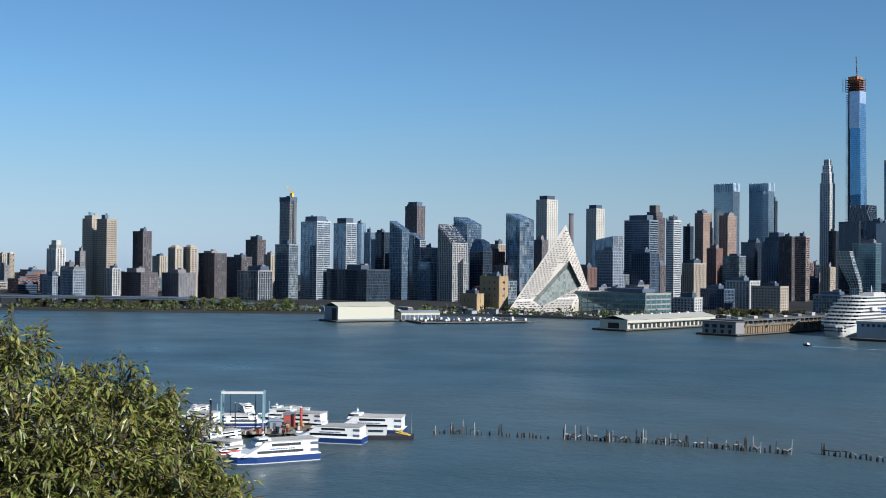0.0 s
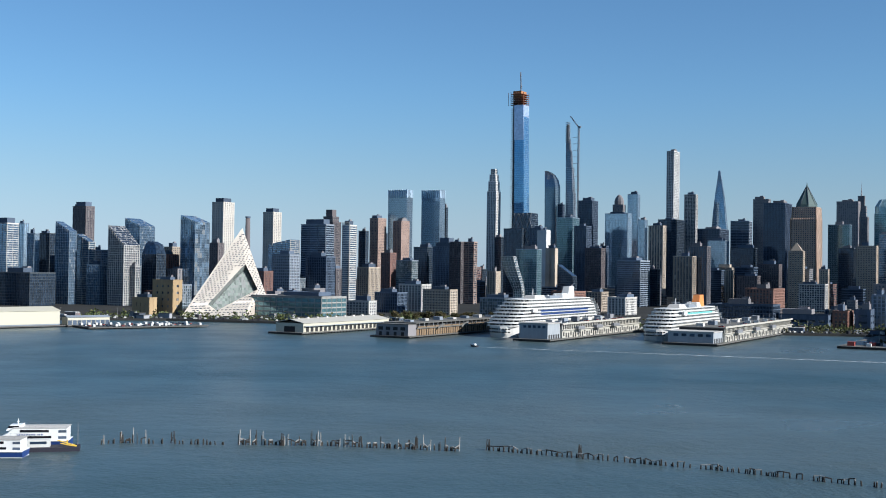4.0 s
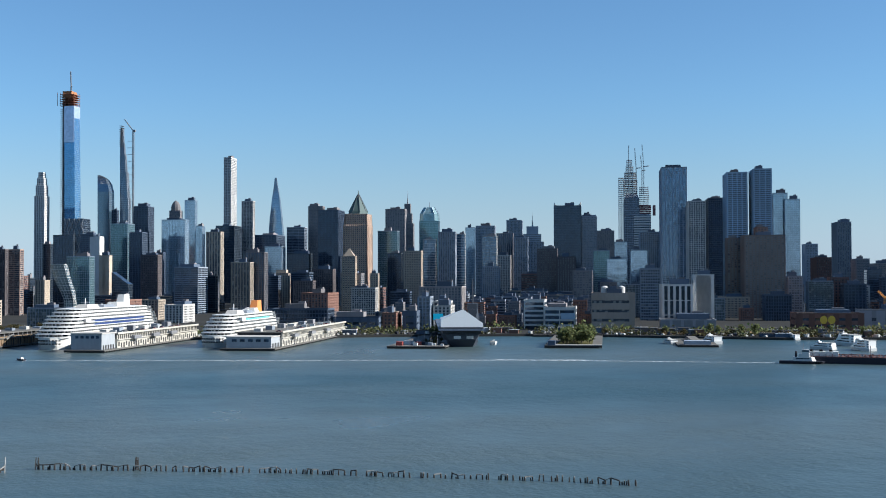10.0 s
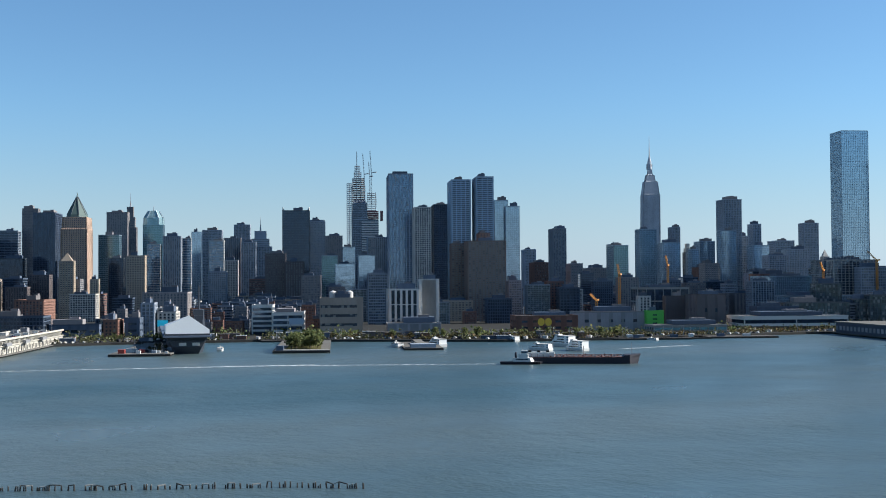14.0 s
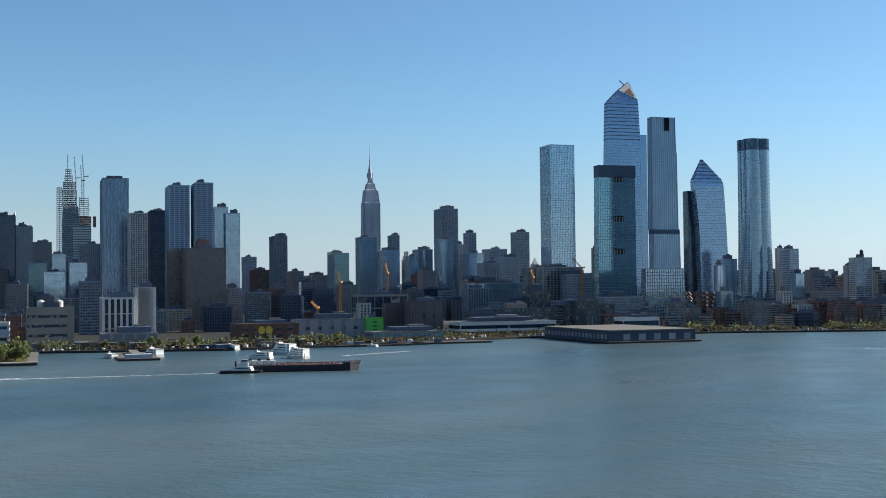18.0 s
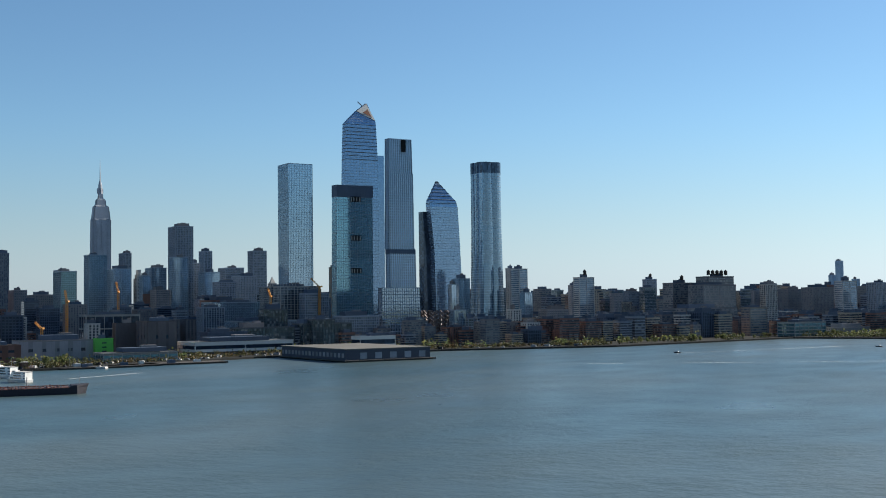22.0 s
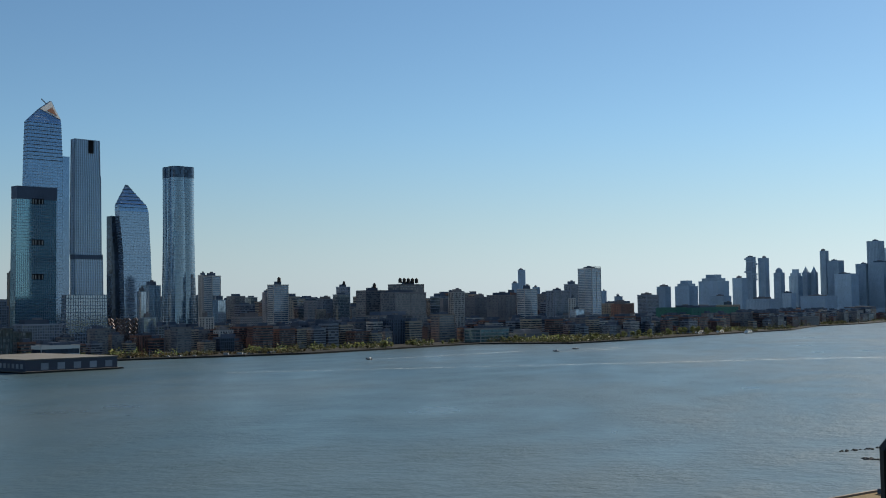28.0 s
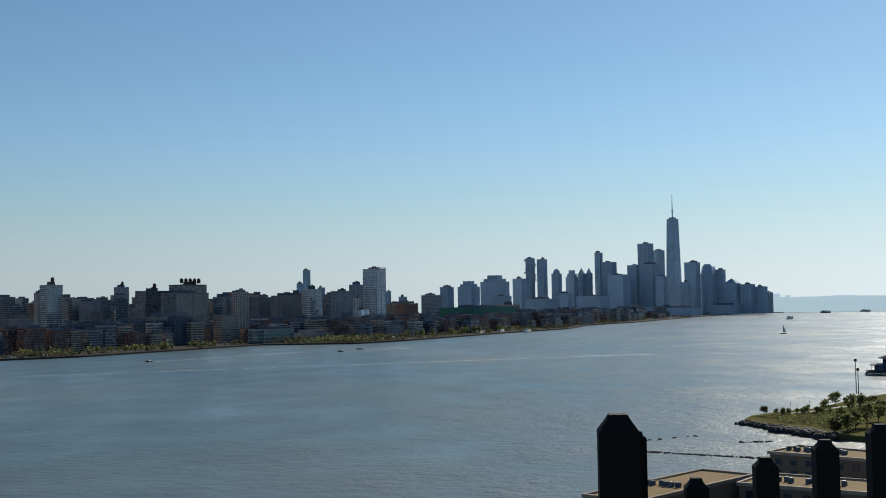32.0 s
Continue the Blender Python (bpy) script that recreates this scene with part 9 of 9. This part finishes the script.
def flat_house(corner, along, L, W, top, label, plants):
    c = Vector((*corner, 0))
    t = thing("apartment_house", c.x, c.y, 2.5, along, label, "house", "houses below the cliff")
    h = top - 2.5
    part("wall", Geo().box(0, L, 0, W, 0, h - 0.6), BROWNG, t)
    part("roof", Geo().box(-0.3, L + 0.3, -0.3, W + 0.3, h - 0.6, h - 0.2), ROOFT, t, "tan flat roof")
    for x0, x1, y0, y1 in ((-0.5, L + 0.5, -0.5, 0.2), (-0.5, L + 0.5, W - 0.2, W + 0.5), (-0.5, 0.2, 0.2, W - 0.2), (L - 0.2, L + 0.5, 0.2, W - 0.2)):
        part("coping", Geo().box(x0, x1, y0, y1, h - 0.6, h + 0.25), DUN, t, "pale roof edge")
    for i in range(int(L / 4.5)):
        for k in range(int(h / 3.2)):
            w = part("window", Geo().box(1.6 + i * 4.5, 3.6 + i * 4.5, -0.1, 0.1, h - 3.4 - k * 3.2, h - 1.5 - k * 3.2), GREYD, t)
            part("pane", Geo().box(1.75 + i * 4.5, 3.45 + i * 4.5, -0.14, -0.09, h - 3.25 - k * 3.2, h - 1.65 - k * 3.2), WIN, w)
    for i in range(int(W / 4.5)):
        for k in range(int(h / 3.2)):
            w = part("window", Geo().box(-0.1, 0.1, 1.6 + i * 4.5, 3.6 + i * 4.5, h - 3.4 - k * 3.2, h - 1.5 - k * 3.2), GREYD, t)
            part("pane", Geo().box(-0.14, -0.09, 1.75 + i * 4.5, 3.45 + i * 4.5, h - 3.25 - k * 3.2, h - 1.65 - k * 3.2), WIN, w)
    r = random.Random(int(L * 7 + W))
    for i in range(plants):
        u = thing("roof_unit", 0, 0, 0, 0, "dark boxy cooling unit on a flat roof", "machine", "roof units")
        u.matrix_basis = t.matrix_basis @ pose(2 + (i % 6) * 1.6 + 12 * (i // 6), W * 0.45 + r.uniform(-1, 1), h - 0.2)
        part("case", Geo().cbox(0, 0, 0, 1.1, 1.0, 1.1), GREYD, u)
        part("fan_guard", Geo().cyl(0, 0, 1.1, 1.2, 0.4, n=8), STEEL, u)
    return t


flat_house((-45.5, -285.6), 148.9, 44, 18, 15.0, "brown flat-roofed apartment house with a pale roof edge", 12)
flat_house((-8.8, -267.1), 141.0, 14.1, 49, 15.4, "brown flat-roofed apartment wing with a tan gravel roof", 8)
flat_house((-63.2, -341.5), 141.2, 52, 17, 15.2, "brown flat-roofed apartment house with tan roof and plant boxes", 10)
pent = thing("roof_house", -63.2, -341.5, 14.4, 141.2, "red-brown stair house on a flat roof", "roof house")
part("wall", Geo().cbox(30, 8.5, 0, 7, 5, 3.0), RUST, pent)
part("roof", Geo().cbox(30, 8.5, 3.0, 7.6, 5.6, 0.3), DECK, pent)
part("duct", Geo().cbox(36, 7.0, 0, 3.0, 2.4, 1.6), GREY, pent)
sk = thing("roof_skylight", -45.5, -285.6, 14.2, 148.9, "low white skylight on a flat roof", "skylight")
part("curb", Geo().cbox(16, 10, 0, 6, 2.6, 1.0), GREYD, sk)
part("cover", Geo().loft([[(13, 8.7, 1.0), (19, 8.7, 1.0), (19, 11.3, 1.0), (13, 11.3, 1.0)], [(13.6, 9.4, 1.7), (18.4, 9.4, 1.7), (18.4, 10.6, 1.7), (13.6, 10.6, 1.7)]]), HAZE, sk)


# restaurant pier beyond the park
t = thing("restaurant_pier", -239.7, -906.3, 0, 165, "dark two-storey pavilion on a river pier", "building")
deck_on_piles(t, 0, 60, -3, 26, 2.5)
part("ground_floor", Geo().box(6, 55, 2, 22, 2.5, 7.0), GD, t)
part("lower_roof", Geo().box(3, 58, -1, 25, 7.0, 7.8), GREYD, t)
part("upper_floor", Geo().box(12, 50, 5, 19, 7.8, 12.0), GD, t)
part("upper_roof", Geo().loft([[(9, 2, 12), (53, 2, 12), (53, 22, 12), (9, 22, 12)], [(20, 9, 16), (42, 9, 16), (42, 15, 16), (20, 15, 16)]]), GREYD, t)
part("cupola", Geo().box(27, 35, 9.5, 14.5, 15.5, 20), GREYD, t)
for i in range(10):
    part("post", Geo().box(4 + i * 5.5, 4.4 + i * 5.5, -0.6, -0.2, 2.5, 7.0), GREYD, t)

# sailing boat
t = thing("sailing_boat", -393.1, -1973.2, 0, 20, "small sailing boat with a white sail", "boat", "boats on the river")
part("hull", Geo().loft([[(-5, -1.2, 0.1), (2, -1.2, 0.1), (6, 0, 0.3), (2, 1.2, 0.1), (-5, 1.2, 0.1)], [(-5.3, -1.5, 1.2), (2, -1.5, 1.2), (7, 0, 1.5), (2, 1.5, 1.2), (-5.3, 1.5, 1.2)]]), NAVY, t)
part("mast", Geo().cyl(1, 0, 1.2, 15, 0.12, n=6), STEEL, t)
part("sail", Geo().loft([[(0.8, -0.1, 2.5), (-4.5, 0.5, 2.5), (-4.5, 0.56, 2.5), (0.8, -0.04, 2.5)], [(0.8, -0.1, 14.5), (0.6, 0.0, 14.5), (0.6, 0.06, 14.5), (0.8, -0.04, 14.5)]]), WPAINT, t, "white triangular mainsail")

# speed boats and the foam behind them
FOAM, fnt, fp = nodes_of("wake_foam")
fp.inputs["Base Color"].default_value = (0.48, 0.52, 0.54, 1)
fp.inputs["Roughness"].default_value = 0.9
tb = fnt.nodes.new("ShaderNodeBsdfTransparent")
fm = fnt.nodes.new("ShaderNodeMixShader")
fk = fnt.nodes.new("ShaderNodeMapRange")
fk.inputs["From Min"].default_value = 0.3
fk.inputs["From Max"].default_value = 0.66
fnt.links.new(noise_fac(fnt, 0.25, 5.0, stretch=(1, 1, 1)), fk.inputs["Value"])
fnt.links.new(fk.outputs[0], fm.inputs[0])
fnt.links.new(tb.outputs[0], fm.inputs[1])
fnt.links.new(fp.outputs[0], fm.inputs[2])
fnt.links.new(fm.outputs[0], fnt.nodes["Material Output"].inputs["Surface"])


def wake(p, q, w0, w1):
    p, q = Vector((*p, 0)), Vector((*q, 0))
    d = (q - p).normalized()
    s = Vector((d.y, -d.x, 0))
    g = Geo()
    n = 24
    row = [(p.lerp(q, i / n), w0 + (w1 - w0) * i / n) for i in range(n + 1)]
    vs = [tuple(c + s * w * k + Vector((0, 0, 0.05 + 0.10 * (k == 0)))) for c, w in row for k in (-1, 0, 1)]
    fs = []
    for i in range(n):
        for k in range(2):
            fs.append((i * 3 + k, i * 3 + k + 1, (i + 1) * 3 + k + 1, (i + 1) * 3 + k))
    g.add(vs, fs)
    tagged(new("wake", g.mesh("wake", FOAM)), "thin white line of foam behind a boat", "foam", "wakes", "stuff")


for bow, stern, far in (((914.1, -20.4), (907.2, -25.4), (758.8, -401.9)), ((438.2, -1285.9), (431.1, -1283.9), (300.2, -1508.3)), ((257.9, -1493.6), (251.0, -1491.2), (179.7, -1574.8)), ((243.5, -1563.4), (238.0, -1563.4), (191.7, -1622.5))):
    m = between(bow, stern)
    t = new("speed_boat")
    t.matrix_basis = m
    tagged(t, "small dark speed boat with a foam wake", "boat", "boats on the river")
    part("hull", Geo().loft([[(-4, -1, -0.2), (2, -1, -0.2), (4, 0, 0.2), (2, 1, -0.2), (-4, 1, -0.2)], [(-4.2, -1.4, 1.1), (2, -1.4, 1.2), (5.2, 0, 1.6), (2, 1.4, 1.2), (-4.2, 1.4, 1.1)]]), NAVY, t)
    part("cabin", Geo().loft([[(-2, -1, 1.1), (2, -1, 1.1), (2, 1, 1.1), (-2, 1, 1.1)], [(-1.6, -0.8, 2.4), (0.8, -0.8, 2.4), (0.8, 0.8, 2.4), (-1.6, 0.8, 2.4)]]), WPAINT, t)
    wake(stern, far, 1.0, 3.0)
wake((682.0, -512.0), (787.5, -342.3), 1.5, 3.0)
wake((767.5, -704.0), (770.9, -795.5), 2.0, 3.0)
wake((36.2, -1284.2), (-366.4, -1304.3), 1.5, 3.0)
wake((487.2, -1022.2), (-121.7, -1305.9), 1.2, 3.5)

# hazy far shore at the mouth of the river, as an upright self-lit backdrop
t = thing("backdrop_far_shore", 0, 0, 0, 0, "self-lit backdrop of a low hazy far shore and water", "backdrop", "", "structure")
g = Geo()
sea = Geo()
fs = random.Random(2)
top = []
for i in range(80):
    a = radians(186 + i * 0.5)
    top.append((4930 * math.sin(a), 4930 * math.cos(a)))
for p, q in zip(top, top[1:]):
    h = 60 + fs.uniform(0, 5)
    g.add([(p[0], p[1], 53), (q[0], q[1], 53), (q[0], q[1], h), (p[0], p[1], h)], [(0, 1, 2, 3)])
    sea.add([(p[0], p[1], -1), (q[0], q[1], -1), (q[0], q[1], 53), (p[0], p[1], 53)], [(0, 1, 2, 3)])


# emission gives the backdrop its hazy brightness; it is no light source
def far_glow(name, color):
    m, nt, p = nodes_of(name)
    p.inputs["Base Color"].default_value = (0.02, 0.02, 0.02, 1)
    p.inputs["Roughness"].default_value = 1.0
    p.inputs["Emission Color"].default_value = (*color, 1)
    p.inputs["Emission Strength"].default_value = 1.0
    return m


for a, w, h in ((190.05, 14, 74), (190.95, 18, 76), (191.5, 10, 69)):
    u = Vector((math.sin(radians(a)), math.cos(radians(a)), 0)) * 4925
    e = Vector((u.y, -u.x, 0)).normalized() * w
    g.loft([[tuple(u - e + Vector((0, 0, z))), tuple(u + e + Vector((0, 0, z))), tuple(u * 1.001 + e + Vector((0, 0, z))), tuple(u * 1.001 - e + Vector((0, 0, z)))] for z in (53, h)])
part("hill_line", g, far_glow("glowing_far_haze", (0.29, 0.37, 0.43)), t)
part("distant_water", sea, far_glow("glowing_far_water", (0.28, 0.36, 0.41)), t)
